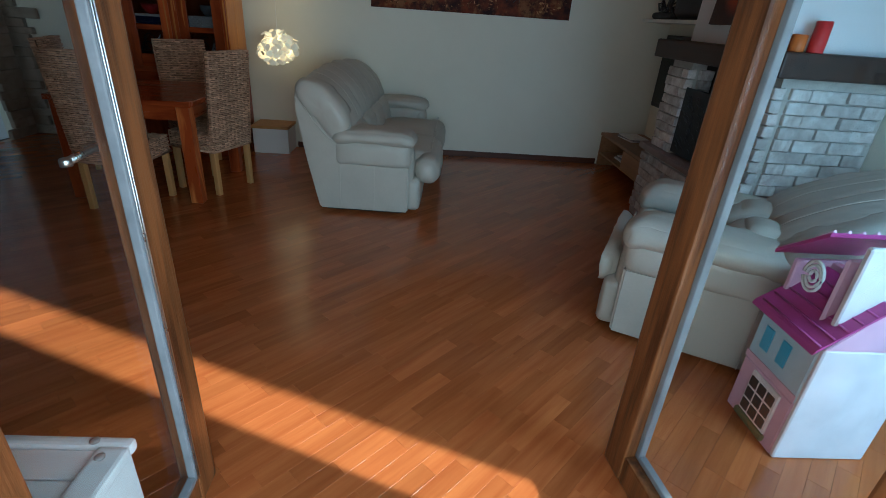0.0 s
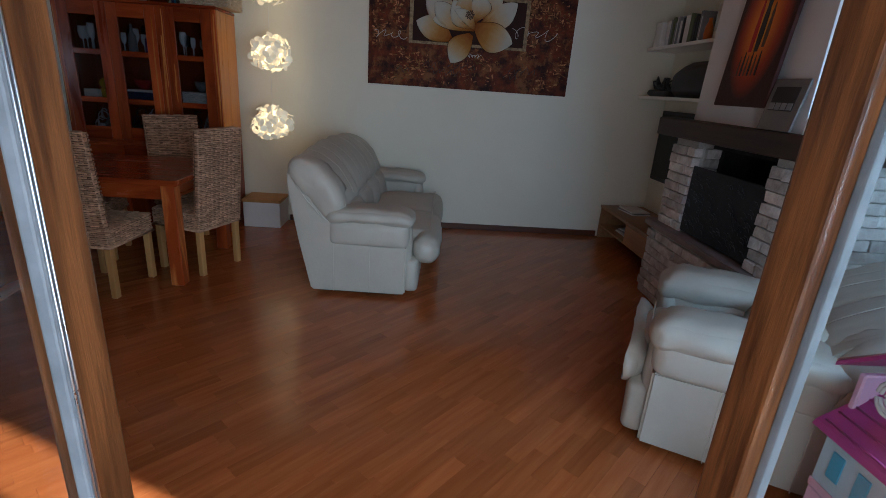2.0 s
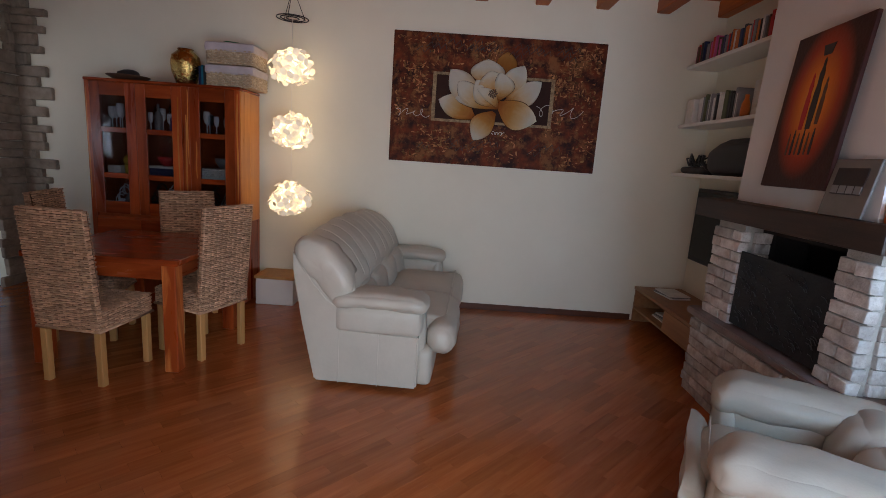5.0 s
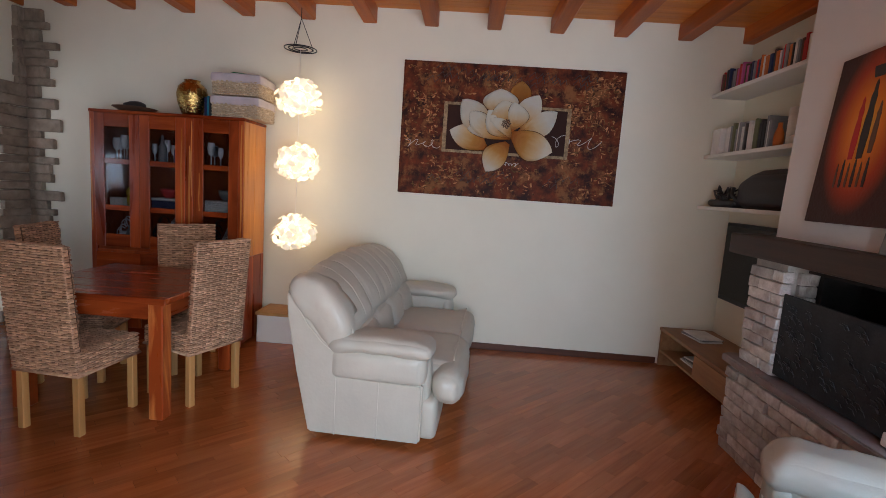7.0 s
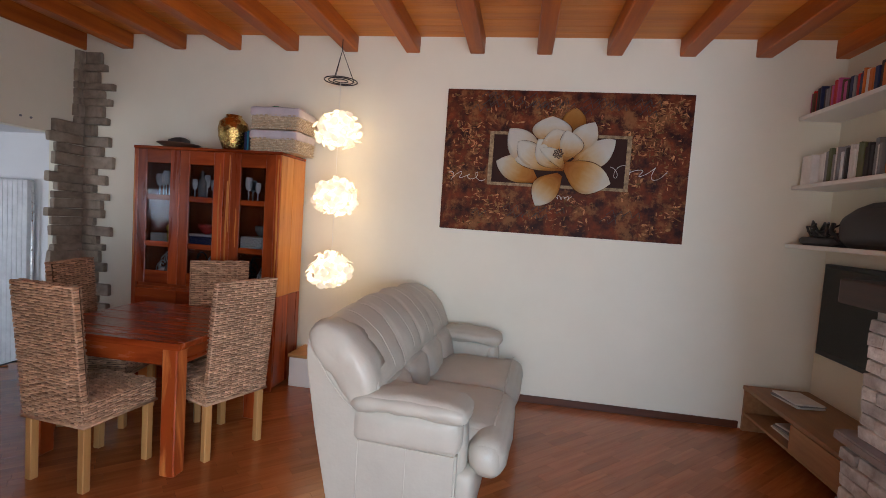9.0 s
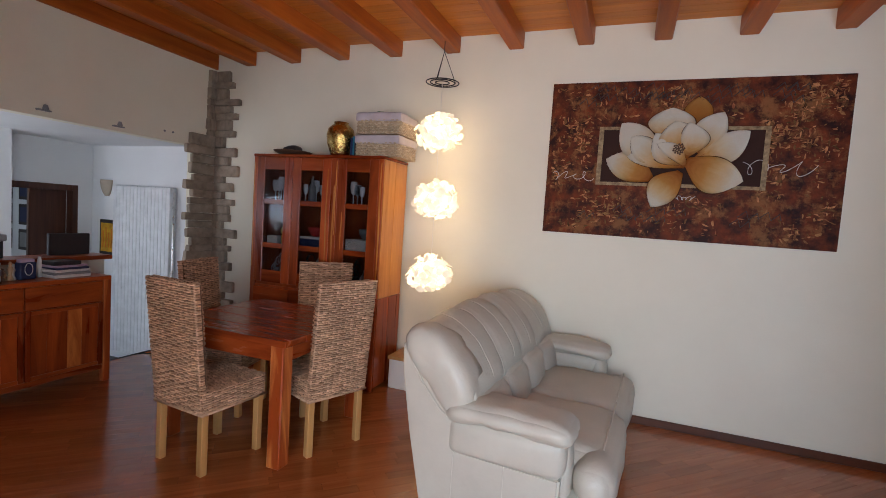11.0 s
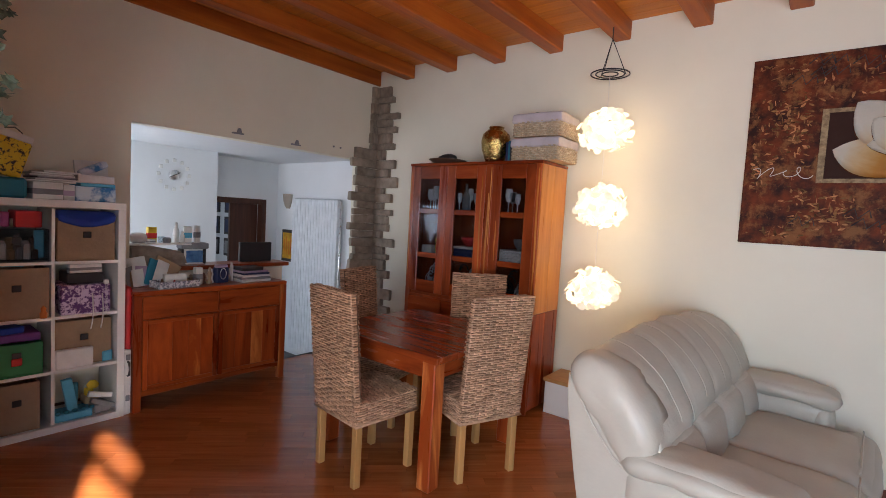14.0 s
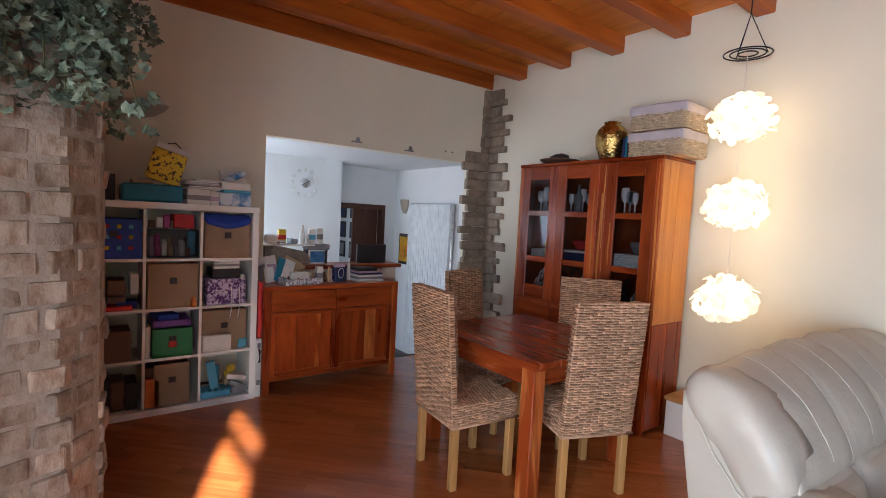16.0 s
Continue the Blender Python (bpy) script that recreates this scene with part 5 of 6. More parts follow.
part("valve_pipe", tube(bmesh.new(), [(n * 0.056 + 0.03, 0.03, -0.05), (n * 0.056 + 0.03, 0.03, 1.95), (n * 0.056, 0.04, 1.96)], 0.014, 8), CHROME, rad)
sc = thing("wall_sconce", (-5.60, 5.56, 1.50), 0, "beige plaster half-cone wall light, unlit", "wall light")
bm = bmesh.new()
rings = []
for z, r0 in ((0, 0.03), (0.04, 0.055), (0.10, 0.075), (0.18, 0.085), (0.19, 0.08)):
    rings.append([(r0 * math.cos(a * math.pi / 10), -r0 * 0.9 * math.sin(a * math.pi / 10), z) for a in range(11)])
loft(bm, rings)
part("shade", bm, paint("beige_plaster", (0.40, 0.33, 0.26), 0.9), sc)
pic = thing("small_picture", (-5.70, 5.54, 0.80), 0, "small golden picture in a dark frame", "picture")
part("frame", block((0, 0, 0), (0.28, 0.018, 0.42), 0.004), COL["dark"], pic)
part("print", block((0.03, -0.004, 0.04), (0.25, 0.0, 0.38)), material("golden_print", (0.35, 0.15, 0.01), (0.75, 0.42, 0.03), 9, 0.5, 0.1), pic)
for x, h in ((0.07, 0.20), (0.12, 0.24), (0.17, 0.18), (0.21, 0.22)):
    part("painted_trunk", tube(bmesh.new(), [(x, -0.006, 0.09), (x + 0.006, -0.006, 0.09 + h * 0.5), (x, -0.006, 0.09 + h)], 0.006, 5), COL["orange"], pic)
kd = thing("door_3", (KW - 0.10, 4.63, SUNK), 0, "dark brown wooden door half open to the hall", "door")
kd["kind"] = "structure"
BROWN_DOOR = wood("dark_door", (0.06, 0.02, 0.012), (0.13, 0.045, 0.025), "Z", 3, 0.4)
for a, b in (((0, 0, 0), (0.115, 0.06, 2.02)), ((0, 0.70, 0), (0.115, 0.76, 2.02)), ((0, 0.06, 1.95), (0.115, 0.70, 2.02))):
    part("door_jamb", block(a, b, 0.004), BROWN_DOOR, kd)
part("leaf", block((-0.04, 0.32, 0.01), (0.0, 0.70, 1.95), 0.004), BROWN_DOOR, kd)
for x in (-7.56, -7.16):
    for z in (0.72, 1.05, 1.38):
        hp = thing("hall_picture", (x, 5.556, z), 0, "dark framed picture on the grey hall wall", "picture", "pictures in the hall")
        part("frame", block((-0.12, -0.016, 0), (0.12, 0.0, 0.27), 0.003), COL["dark"], hp)
        part("print", block((-0.085, -0.020, 0.04), (0.085, -0.016, 0.23)), COL["navy"] if z > 1 else COL["grey"], hp)
bar = part("bar_top", block((LEFT - 0.20, 3.20, 0.955), (LEFT + 0.05, 4.54, 0.99), 0.006), SHEESHAM_Y)
tagged(bar, "reddish wooden top of the half wall to the kitchen", "bar top")
bar["kind"] = "structure"
tagged(part("laptop", block((-4.19, 4.12, 0.99), (-4.16, 4.44, 1.17), 0.004), COL["dark"]), "dark open laptop seen from behind", "laptop")
stone_lump = bmesh.new()
prism(stone_lump, [(3.205, 0.99), (3.205, 1.155), (3.30, 1.165), (3.45, 1.13), (3.60, 1.10), (3.64, 0.99)], -4.24, -4.09, "x", 0.015)
tagged(part("stone_ledge", stone_lump, STONE), "rough brown stone ledge above the sideboard", "ledge")["kind"] = "structure"


def jug(name, at, profile, c, label, category, group="", n=16):
    bm = turned(bmesh.new(), profile, at, n)
    for f in bm.faces:
        f.smooth = True
    return tagged(part(name, bm, COL[c] if isinstance(c, str) else c), label, category, group)


def leaning(name, at, size, c, label, category, tip=0, turn=0, roll=0):
    """A thin sheet standing on edge and leaning."""
    ob = part(name, block((-size[0] / 2, -size[1] / 2, 0), (size[0] / 2, size[1] / 2, size[2]), 0.0015), COL[c] if isinstance(c, str) else c)
    ob.matrix_basis = pose(*at, roll, tip, turn)
    return tagged(ob, label, category)


def carton(at, size, c, band, label, turn=0, name="carton"):
    t = thing(name, at, turn, label, name.replace("_", " "))
    part("body", block((-size[0] / 2, -size[1] / 2, 0), (size[0] / 2, size[1] / 2, size[2]), 0.003), COL[c], t)
    part("printed_band", block((-size[0] / 2 - 0.001, -size[1] / 2 - 0.001, size[2] * 0.3), (size[0] / 2 + 0.001, size[1] / 2 + 0.001, size[2] * 0.62), 0.001), COL[band], t)
    return t


BOTTLE = [(0.022, 0), (0.024, 0.006), (0.024, 0.10), (0.012, 0.13), (0.010, 0.165), (0.0, 0.168)]
box_thing("ledge_board", (-4.165, 3.43, 1.155), (0.16, 0.46, 0.014), COL["paper"], "white board lying on the stone ledge", "board", 0, 0.003)
ZL = 1.170
tagged(part("bread_maker", cushion(bmesh.new(), (-4.23, 3.22, ZL), (-4.11, 3.345, ZL + 0.078), 0.036, 8), COL["paper"]), "white rounded kitchen appliance on the ledge", "appliance")
carton((-4.17, 3.385, ZL), (0.045, 0.062, 0.125), "yellow", "red", "yellow and red food carton on the ledge")
carton((-4.13, 3.365, ZL), (0.05, 0.05, 0.03), "paper", "grey", "small white packet on the ledge", 20, "packet")
jug("glass_cup", (-4.16, 3.455, ZL), [(0.022, 0), (0.028, 0.05), (0.025, 0.05), (0.02, 0.006)], TINTED, "small clear cup on the ledge", "cup")
jug("jar", (-4.13, 3.485, ZL), [(0.026, 0), (0.03, 0.01), (0.03, 0.035), (0.022, 0.045), (0, 0.046)], "grey", "low grey jar on the ledge", "jar")
jug("white_bottle", (-4.16, 3.565, ZL), BOTTLE, "paper", "slim white bottle on the ledge", "bottle")
jug("tube_bottle", (-4.12, 3.60, ZL), [(0.016, 0), (0.017, 0.06), (0.009, 0.075), (0.009, 0.095), (0, 0.096)], "paper", "small white bottle with black cap", "bottle")
box_thing("equipment_box", (-4.155, 3.70, 1.120), (0.12, 0.22, 0.05), COL["grey"], "grey plastic box carrying cartons", "box", 0, 0.008)
carton((-4.16, 3.655, ZL), (0.05, 0.06, 0.135), "paper", "sky", "white and blue medicine carton on the box", -12)
carton((-4.14, 3.725, ZL), (0.03, 0.045, 0.145), "paper", "grey", "tall white carton on the box", 14)
fr2 = thing("photo_frame", (-4.12, 3.70, 0.99), 4, "white frame with a blue landscape photo", "frame")
part("frame", block((-0.012, -0.085, 0), (0.0, 0.085, 0.13), 0.003), COL["paper"], fr2)
part("photo", block((-0.001, -0.07, 0.015), (0.002, 0.07, 0.115)), material("blue_photo", (0.02, 0.07, 0.22), (0.12, 0.32, 0.62), 9, 0.3, 0), fr2)
box_thing("box_support", (-4.17, 3.70, 0.99), (0.09, 0.20, 0.129), COL["dark"], "dark box standing behind a photo frame", "box", 0, 0.004)

# clutter on the sideboard
T = 0.865
leaning("folder", (-3.93, 3.21, T), (0.012, 0.19, 0.215), "paper", "white folder leaning among papers", "folder", -12, 10, 7)
leaning("folder", (-3.90, 3.30, T), (0.014, 0.14, 0.20), "teal", "dark green folder leaning on papers", "folder", -12, 18, -22)
leaning("paper_sheet", (-3.885, 3.325, T), (0.004, 0.10, 0.20), "paper", "white sheet leaning on a folder", "paper", -12, 18, -26)
leaning("cardboard_sleeve", (-3.96, 3.36, T), (0.01, 0.20, 0.20), "tan", "tan cardboard sleeve behind the folders", "cardboard", -8, 6, -30)
for k in range(7):
    leaning("leaflet", (-3.93 + 0.012 * (k % 3), 3.125 + 0.018 * k, T), (0.003, 0.09, 0.11 + 0.02 * ((k * 5) % 4)), ("paper", "tan", "grey", "paper", "card", "paper", "lilac")[k], "loose leaflet standing on the sideboard", "leaflet", -6, 60 - 9 * k, 5 * (k % 3) - 4)
TRAYP = material("speckled_tray", (0.20, 0.20, 0.25), (0.72, 0.70, 0.72), 60, 0.4, 0.1, spread=(0.44, 0.56))
tray = bmesh.new()
for a, b in (((-0.08, -0.15, 0), (0.08, 0.15, 0.008)), ((-0.08, -0.15, 0.008), (-0.072, 0.15, 0.05)), ((0.072, -0.15, 0.008), (0.08, 0.15, 0.05)), ((-0.072, -0.15, 0.008), (0.072, -0.142, 0.05)), ((-0.072, 0.142, 0.008), (0.072, 0.15, 0.05))):
    box(tray, a, b, 0.002)
tr = tagged(part("tray", tray, TRAYP), "speckled grey and white tray of small things", "tray")
tr.matrix_basis = pose(-3.80, 3.42, T, 0, 0, 5)
carton((-3.81, 3.42, T + 0.009), (0.07, 0.15, 0.085), "paper", "paper", "white tissue box in the tray", -8, "tissue_box")
for k in range(8):
    jug("trinket", (-3.84 + 0.02 * (k % 4), 3.30 + 0.035 * k, T + 0.009), [(0.012, 0), (0.016, 0.015), (0.008, 0.04 + 0.006 * (k % 3)), (0, 0.05 + 0.006 * (k % 3))], ("grey", "brown", "paper", "red", "dark", "lilac", "tan", "grey")[k], "small trinket lying in the tray", "trinket", "trinkets in the tray", 8)
carton((-3.83, 3.60, T), (0.05, 0.055, 0.135), "paper", "grey", "white carton with grey print on the sideboard")
for k, (y, c, h) in enumerate(((3.555, "card", 0.08), (3.645, "brown", 0.09), (3.66, "tan", 0.075), (3.695, "tan", 0.135), (3.715, "paper", 0.12))):
    jug("figurine", (-3.85 + 0.015 * (k % 2), y, T), [(0.020, 0), (0.022, 0.008), (0.010, h * 0.3), (0.018, h * 0.6), (0.008, h * 0.78), (0.013, h * 0.9), (0, h)], c, "small ornament standing on the sideboard", "ornament", "ornaments on the sideboard", 12)
gb = thing("navy_bag", (-3.84, 3.79, T), 8, "small navy gift bag with a pale cord", "bag")
part("body", block((-0.03, -0.055, 0), (0.03, 0.055, 0.125), 0.006), COL["navy"], gb)
part("cord", tube(bmesh.new(), [(0.032, 0.028 * math.cos(a * 0.7), 0.075 + 0.045 * math.sin(a * 0.7)) for a in range(10)], 0.003, 5), COL["paper"], gb)
part("tissue", cushion(bmesh.new(), (-0.025, -0.05, 0.12), (0.025, 0.05, 0.15), 0.012, 5), COL["lilac"], gb)
jug("aerosol_can", (-3.88, 3.90, T), [(0.014, 0), (0.014, 0.13), (0.010, 0.14), (0.010, 0.155), (0, 0.156)], "paper", "slim white spray can on the sideboard", "can")
z = T
for dx, y, s, c, tr in ((0.0, 4.05, (0.22, 0.27, 0.022), "paper", 3), (0.01, 4.055, (0.20, 0.26, 0.020), "grey", -4), (0.0, 4.05, (0.21, 0.27, 0.018), "paper", 6), (0.005, 4.06, (0.19, 0.24, 0.016), "navy", -2), (0.0, 4.05, (0.18, 0.25, 0.014), "lilac", 8), (-0.01, 4.04, (0.15, 0.20, 0.03), "dark", 2)):
    box_thing("book", (-3.85 + dx, y, z), s, COL[c], "book lying in a pile on the sideboard", "book", tr, 0.005, "books piled on the sideboard")
    z += s[2]
bm = cushion(bmesh.new(), (-3.98, 3.065, 0.40), (-3.72, 3.105, 0.90), 0.018, 6)
for v in bm.verts:
    v.co += noise.noise_vector(v.co * 9) * 0.008
tagged(part("red_bag", bm, COL["red"]), "red cloth bag hanging beside the sideboard", "bag")
wc = thing("plastic_case", (-3.86, 3.075, 0), 0, "white plastic tool case standing on edge", "case")
part("shell", block((-0.16, -0.022, 0), (0.17, 0.022, 0.46), 0.012, 2), COL["paper"], wc)
part("grip", tube(bmesh.new(), [(0.172, 0, 0.28), (0.196, 0, 0.29), (0.196, 0, 0.37), (0.172, 0, 0.38)], 0.008, 6), COL["dark"], wc)
for z in (0.12, 0.41):
    part("latch", block((0.168, -0.012, z - 0.02), (0.178, 0.012, z + 0.02), 0.002), COL["grey"], wc)

# ---- filling of the cube shelves ----
CARD = paint("cardboard_bin", (0.33, 0.22, 0.135), 0.8, 0.2)
SX = -4.05 + 0.19


def cell(i, j):
    """Middle of a cell's floor: column i from the door side, row j from the floor."""
    return 1.575 + 0.045 + (i + 0.5) * P, 0.045 + j * P + 0.010


def bin_box(i, j, mat, label, h=0.30, w=0.31):
    y, z = cell(i, j)
    b = thing("storage_bin", (SX + 0.01, y, z), 0, label, "storage box", "bins in the cube shelf")
    bm = bmesh.new()
    for a, c in (((-0.17, -w / 2, 0), (0.165, w / 2, 0.012)), ((0.153, -w / 2, 0.012), (0.165, w / 2, h)), ((-0.17, -w / 2, 0.012), (-0.158, w / 2, h)), ((-0.158, -w / 2, 0.012), (0.153, -w / 2 + 0.012, h)), ((-0.158, w / 2 - 0.012, 0.012), (0.153, w / 2, h))):
        box(bm, a, c, 0.003)
    part("tub", bm, mat, b)
    part("pull", block((0.165, -0.022, h * 0.55), (0.170, 0.022, h * 0.55 + 0.04), 0.003), COL["dark"], b)
    return b


def small(i, j, dy, dx, s, c, lab, cat, z=0.0, turn=0):
    y, z0 = cell(i, j)
    return box_thing(cat.replace(" ", "_"), (SX + dx, y + dy, z0 + z), s, COL[c] if isinstance(c, str) else c, lab, cat, turn, 0.006)


bin_box(3, 3, CARD, "brown cardboard storage bin with a small pull", 0.27)
bm = cushion(bmesh.new(), (-0.15, -0.155, 0), (0.18, 0.155, 0.055), 0.022, 8)
for v in bm.verts:
    v.co += noise.noise_vector(v.co * 11) * 0.008
    if v.co.x > 0.15:
        v.co.z -= 0.05 * (1 - (v.co.y / 0.17) ** 2)
yc, zc = cell(3, 3)
tagged(part("cloth", bm, COL["blue"]), "blue cloth draped over a storage bin", "cloth").matrix_basis = pose(SX + 0.012, yc, zc + 0.262)
bin_box(2, 2, CARD, "brown cardboard storage bin with a small pull", 0.31)
bin_box(2, 0, CARD, "brown cardboard storage bin with a small pull", 0.30, 0.22)
deep = bin_box(3, 1, CARD, "brown cardboard storage bin with a small pull", 0.30)
deep.location.x -= 0.022
deep.scale = (0.86, 1, 1)
bin_box(1, 3, COL["blue"], "blue plastic crate with coloured dots", 0.26)
for k in range(12):
    small(1, 3, -0.10 + 0.065 * (k % 4), 0.186, (0.006, 0.025, 0.025), ("red", "yellow", "sky")[k % 3], "coloured dot sticker on a crate", "sticker", 0.06 + 0.07 * (k // 4))
y0, z0 = cell(2, 3)
bin_box(2, 3, PLASTIC_CLEAR, "translucent plastic bin full of toys", 0.20)
small(2, 3, 0.07, 0.0, (0.2, 0.13, 0.10), "red", "red toy box in a plastic bin", "toy", 0.205)
small(2, 3, 0.12, 0.09, (0.03, 0.05, 0.17), "sky", "light blue toy panel", "toy", 0.02)
for k in range(14):
    small(2, 3, -0.13 + 0.037 * (k % 7), 0.13 - 0.05 * (k // 7), (0.03, 0.034, 0.06 + 0.02 * (k % 3)), ("lilac", "paper", "tan", "pink", "brown", "grey", "paper")[(k * 3) % 7], "small toy lying inside a clear plastic bin", "toy", 0.014 + 0.05 * (k // 7), 9 * (k % 5) - 18)
for k in range(6):
    small(2, 3, -0.12 + 0.045 * k, 0.02, (0.06, 0.04, 0.05 + 0.02 * (k % 3)), ("brown", "paper", "pink", "tan", "grey", "red")[k], "small toy in a plastic bin", "toy", 0.205)
small(3, 2, 0, 0.03, (0.28, 0.27, 0.19), material("purple_print", (0.10, 0.03, 0.16), (0.62, 0.50, 0.66), 40, 0.5, 0.1, spread=(0.45, 0.55)), "purple patterned cardboard gift box", "box")
small(3, 2, 0.0, 0.06, (0.18, 0.20, 0.07), "dark", "black shoe box lid on a patterned box", "box", 0.195)
y0, z0 = cell(3, 2)
carton((SX + 0.13, y0, z0 + 0.266), (0.05, 0.18, 0.055), "paper", "grey", "small white box with dark print on a lid", 5, "small_box")
for k in (0.03, 0.085):
    tagged(part("ribbon", tube(bmesh.new(), [(SX + 0.178, y0 + k, z0 + 0.13), (SX + 0.186, y0 + k + 0.004, z0 + 0.02), (SX + 0.195, y0 + k - 0.004, z0 - 0.06), (SX + 0.195, y0 + k - 0.012, z0 - 0.10)], 0.004, 5), COL["paper"]), "white ribbon hanging from a box", "ribbon")
small(3, 2, 0.11, 0.16, (0.02, 0.03, 0.22), "paper", "white book spine beside a box", "book")
for k, (dy, c, s) in enumerate(((-0.10, "dark", (0.24, 0.10, 0.16)), (0.02, "brown", (0.2, 0.10, 0.10)), (0.12, "paper", (0.16, 0.05, 0.14)), (-0.02, "red", (0.25, 0.26, 0.03)), (0.08, "blue", (0.12, 0.12, 0.05)))):
    small(1, 2, dy, 0.05, s, c, "boxes and toys piled in the shelf", "toy", 0.0 if k > 2 else 0.10 + 0.0 * k)
    if k > 2:
        small(1, 2, dy - 0.06, 0.06, (0.2, 0.1, 0.045), ("navy", "brown")[k - 3], "flat box piled in the shelf", "box", 0.032 if k == 3 else 0.05)
bin_box(2, 1, COL["green"], "green plastic toy brick tub", 0.20, 0.25)
small(2, 1, 0.0, 0.18, (0.008, 0.05, 0.045), "red", "red square emblem on a tub", "emblem", 0.07)
small(2, 1, 0.0, 0.02, (0.25, 0.24, 0.05), "purple", "purple toy set on a green tub", "toy", 0.205)
small(2, 1, -0.04, 0.06, (0.16, 0.14, 0.04), "blue", "blue toy lying on a pile", "toy", 0.256, 15)
small(2, 1, -0.145, 0.05, (0.2, 0.03, 0.22), "paper", "pale book standing beside a tub", "book")
y0, z0 = cell(2, 2)
jug("toy", (SX + 0.178, y0 + 0.125, z0), [(0.018, 0), (0.020, 0.03), (0.012, 0.045), (0.016, 0.06), (0, 0.078)], "orange", "small orange toy peg beside a bin", "toy")
small(2, 2, -0.02, 0.05, (0.1, 0.14, 0.02), "sky", "light blue toy lying on a bin", "toy", 0.312)
small(3, 1, -0.06, 0.162, (0.03, 0.20, 0.125), "paper", "white box in front of a bin", "box", 0.0)
small(3, 1, 0.12, 0.165, (0.015, 0.07, 0.07), "sky", "small pale blue card in the shelf", "card", 0.01, 20)
for k, (dy, c, s) in enumerate(((-0.11, "paper", (0.2, 0.10, 0.05)), (0.02, "brown", (0.2, 0.16, 0.21)), (-0.10, "dark", (0.1, 0.08, 0.16)))):
    small(1, 1, dy, 0.05 + 0.02 * k, s, c, "books and boxes in the shelf", "box", 0.0 if k < 2 else 0.05)
small(2, 0, -0.12, 0.10, (0.15, 0.09, 0.20), "orange", "orange printed toy box", "toy box")
small(2, 0, -0.12, 0.06, (0.15, 0.10, 0.07), "brown", "brown toy box on another", "toy box", 0.205)
small(3, 0, -0.06, 0.10, (0.14, 0.20, 0.05), "sky", "light blue plastic toy tray", "toy")
y0, z0 = cell(3, 0)
leaning("toy", (SX + 0.12, y0 - 0.06, z0 + 0.055), (0.04, 0.055, 0.21), "sky", "light blue plastic toy tower", "toy", 0, 0, 9)
for k in range(5):
    jug("toy", (SX + 0.16, y0 - 0.145 + 0.045 * k, z0 + 0.051), [(0.014, 0), (0.016, 0.006), (0.016, 0.014), (0, 0.018)], "teal", "small blue stud on a toy tray", "toy", "studs on the toy tray", 10)
leaning("toy", (SX + 0.15, y0 + 0.10, z0 + 0.05), (0.03, 0.16, 0.03), "grey", "grey studded toy rail", "toy", 0, 0, -26)
leaning("toy", (SX + 0.12, y0 + 0.09, z0 + 0.10), (0.03, 0.14, 0.035), "paper", "white toy arm on a pile", "toy", 0, 0, -14)
jug("toy", (SX + 0.09, y0 + 0.06, z0 + 0.166), [(0.03, 0), (0.036, 0.02), (0.02, 0.045), (0, 0.05)], "yellow", "yellow toy knob on a pile", "toy")
small(3, 0, -0.04, 0.06, (0.04, 0.05, 0.16), "teal", "blue plastic toy piece", "toy", 0.052, -14)
small(3, 0, 0.09, 0.08, (0.15, 0.10, 0.06), "grey", "grey plastic toy machine", "toy", 0.0, 12)
small(3, 0, 0.05, 0.06, (0.10, 0.08, 0.05), "tan", "tan toy piece on a pile", "toy", 0.062)
small(3, 0, 0.04, 0.08, (0.03, 0.05, 0.05), "yellow", "yellow toy block on a pile", "toy", 0.115)
for k, (dy, c, s) in enumerate(((-0.12, "grey", (0.2, 0.06, 0.24)), (-0.05, "dark", (0.22, 0.07, 0.22)), (0.03, "brown", (0.2, 0.08, 0.2)), (0.11, "dark", (0.22, 0.07, 0.18)))):
    small(1, 0, dy, 0.02, s, c, "dark case standing in the shelf", "case")
# on top of the cube shelves
ZT = 1.475
box_thing("box", (SX + 0.02, 2.36, ZT), (0.26, 0.36, 0.12), COL["teal"], "teal cardboard box on the cube shelf", "box", 0, 0.014)
box_thing("flat_box", (SX + 0.05, 2.30, ZT + 0.121), (0.12, 0.12, 0.028), COL["tan"], "flat tan box lying on a teal box", "box", 4)
box_thing("disc_box", (SX, 2.10, ZT), (0.2, 0.10, 0.17), COL["dark"], "dark box of discs on the cube shelf", "box")
jug("dark_jar", (SX + 0.06, 2.02, ZT), [(0.04, 0), (0.05, 0.02), (0.05, 0.11), (0.03, 0.14), (0.03, 0.16), (0, 0.16)], "olive", "dark green jar on the cube shelf", "jar")
carton((SX + 0.03, 2.635, ZT), (0.22, 0.15, 0.105), "paper", "grey", "grey and white carton on the cube shelf", 3)
carton((SX + 0.02, 2.755, ZT), (0.2, 0.06, 0.10), "paper", "lilac", "narrow white carton on the cube shelf", -3)
for k in range(6):
    box_thing("paper_pile", (SX + 0.03 + 0.008 * (k % 3), 2.66 + 0.012 * ((k * 7) % 4), ZT + 0.106 + 0.012 * k), (0.2, 0.26 - 0.012 * k, 0.011), COL["paper" if k != 2 else "grey"], "white papers piled on cartons", "papers", 7 * (k % 3) - 5, 0.003, "papers on the cube shelf")
SWIRL = material("blue_swirl_print", (0.05, 0.22, 0.50), (0.66, 0.74, 0.80), 9, 0.35, 0.03, spread=(0.44, 0.56))
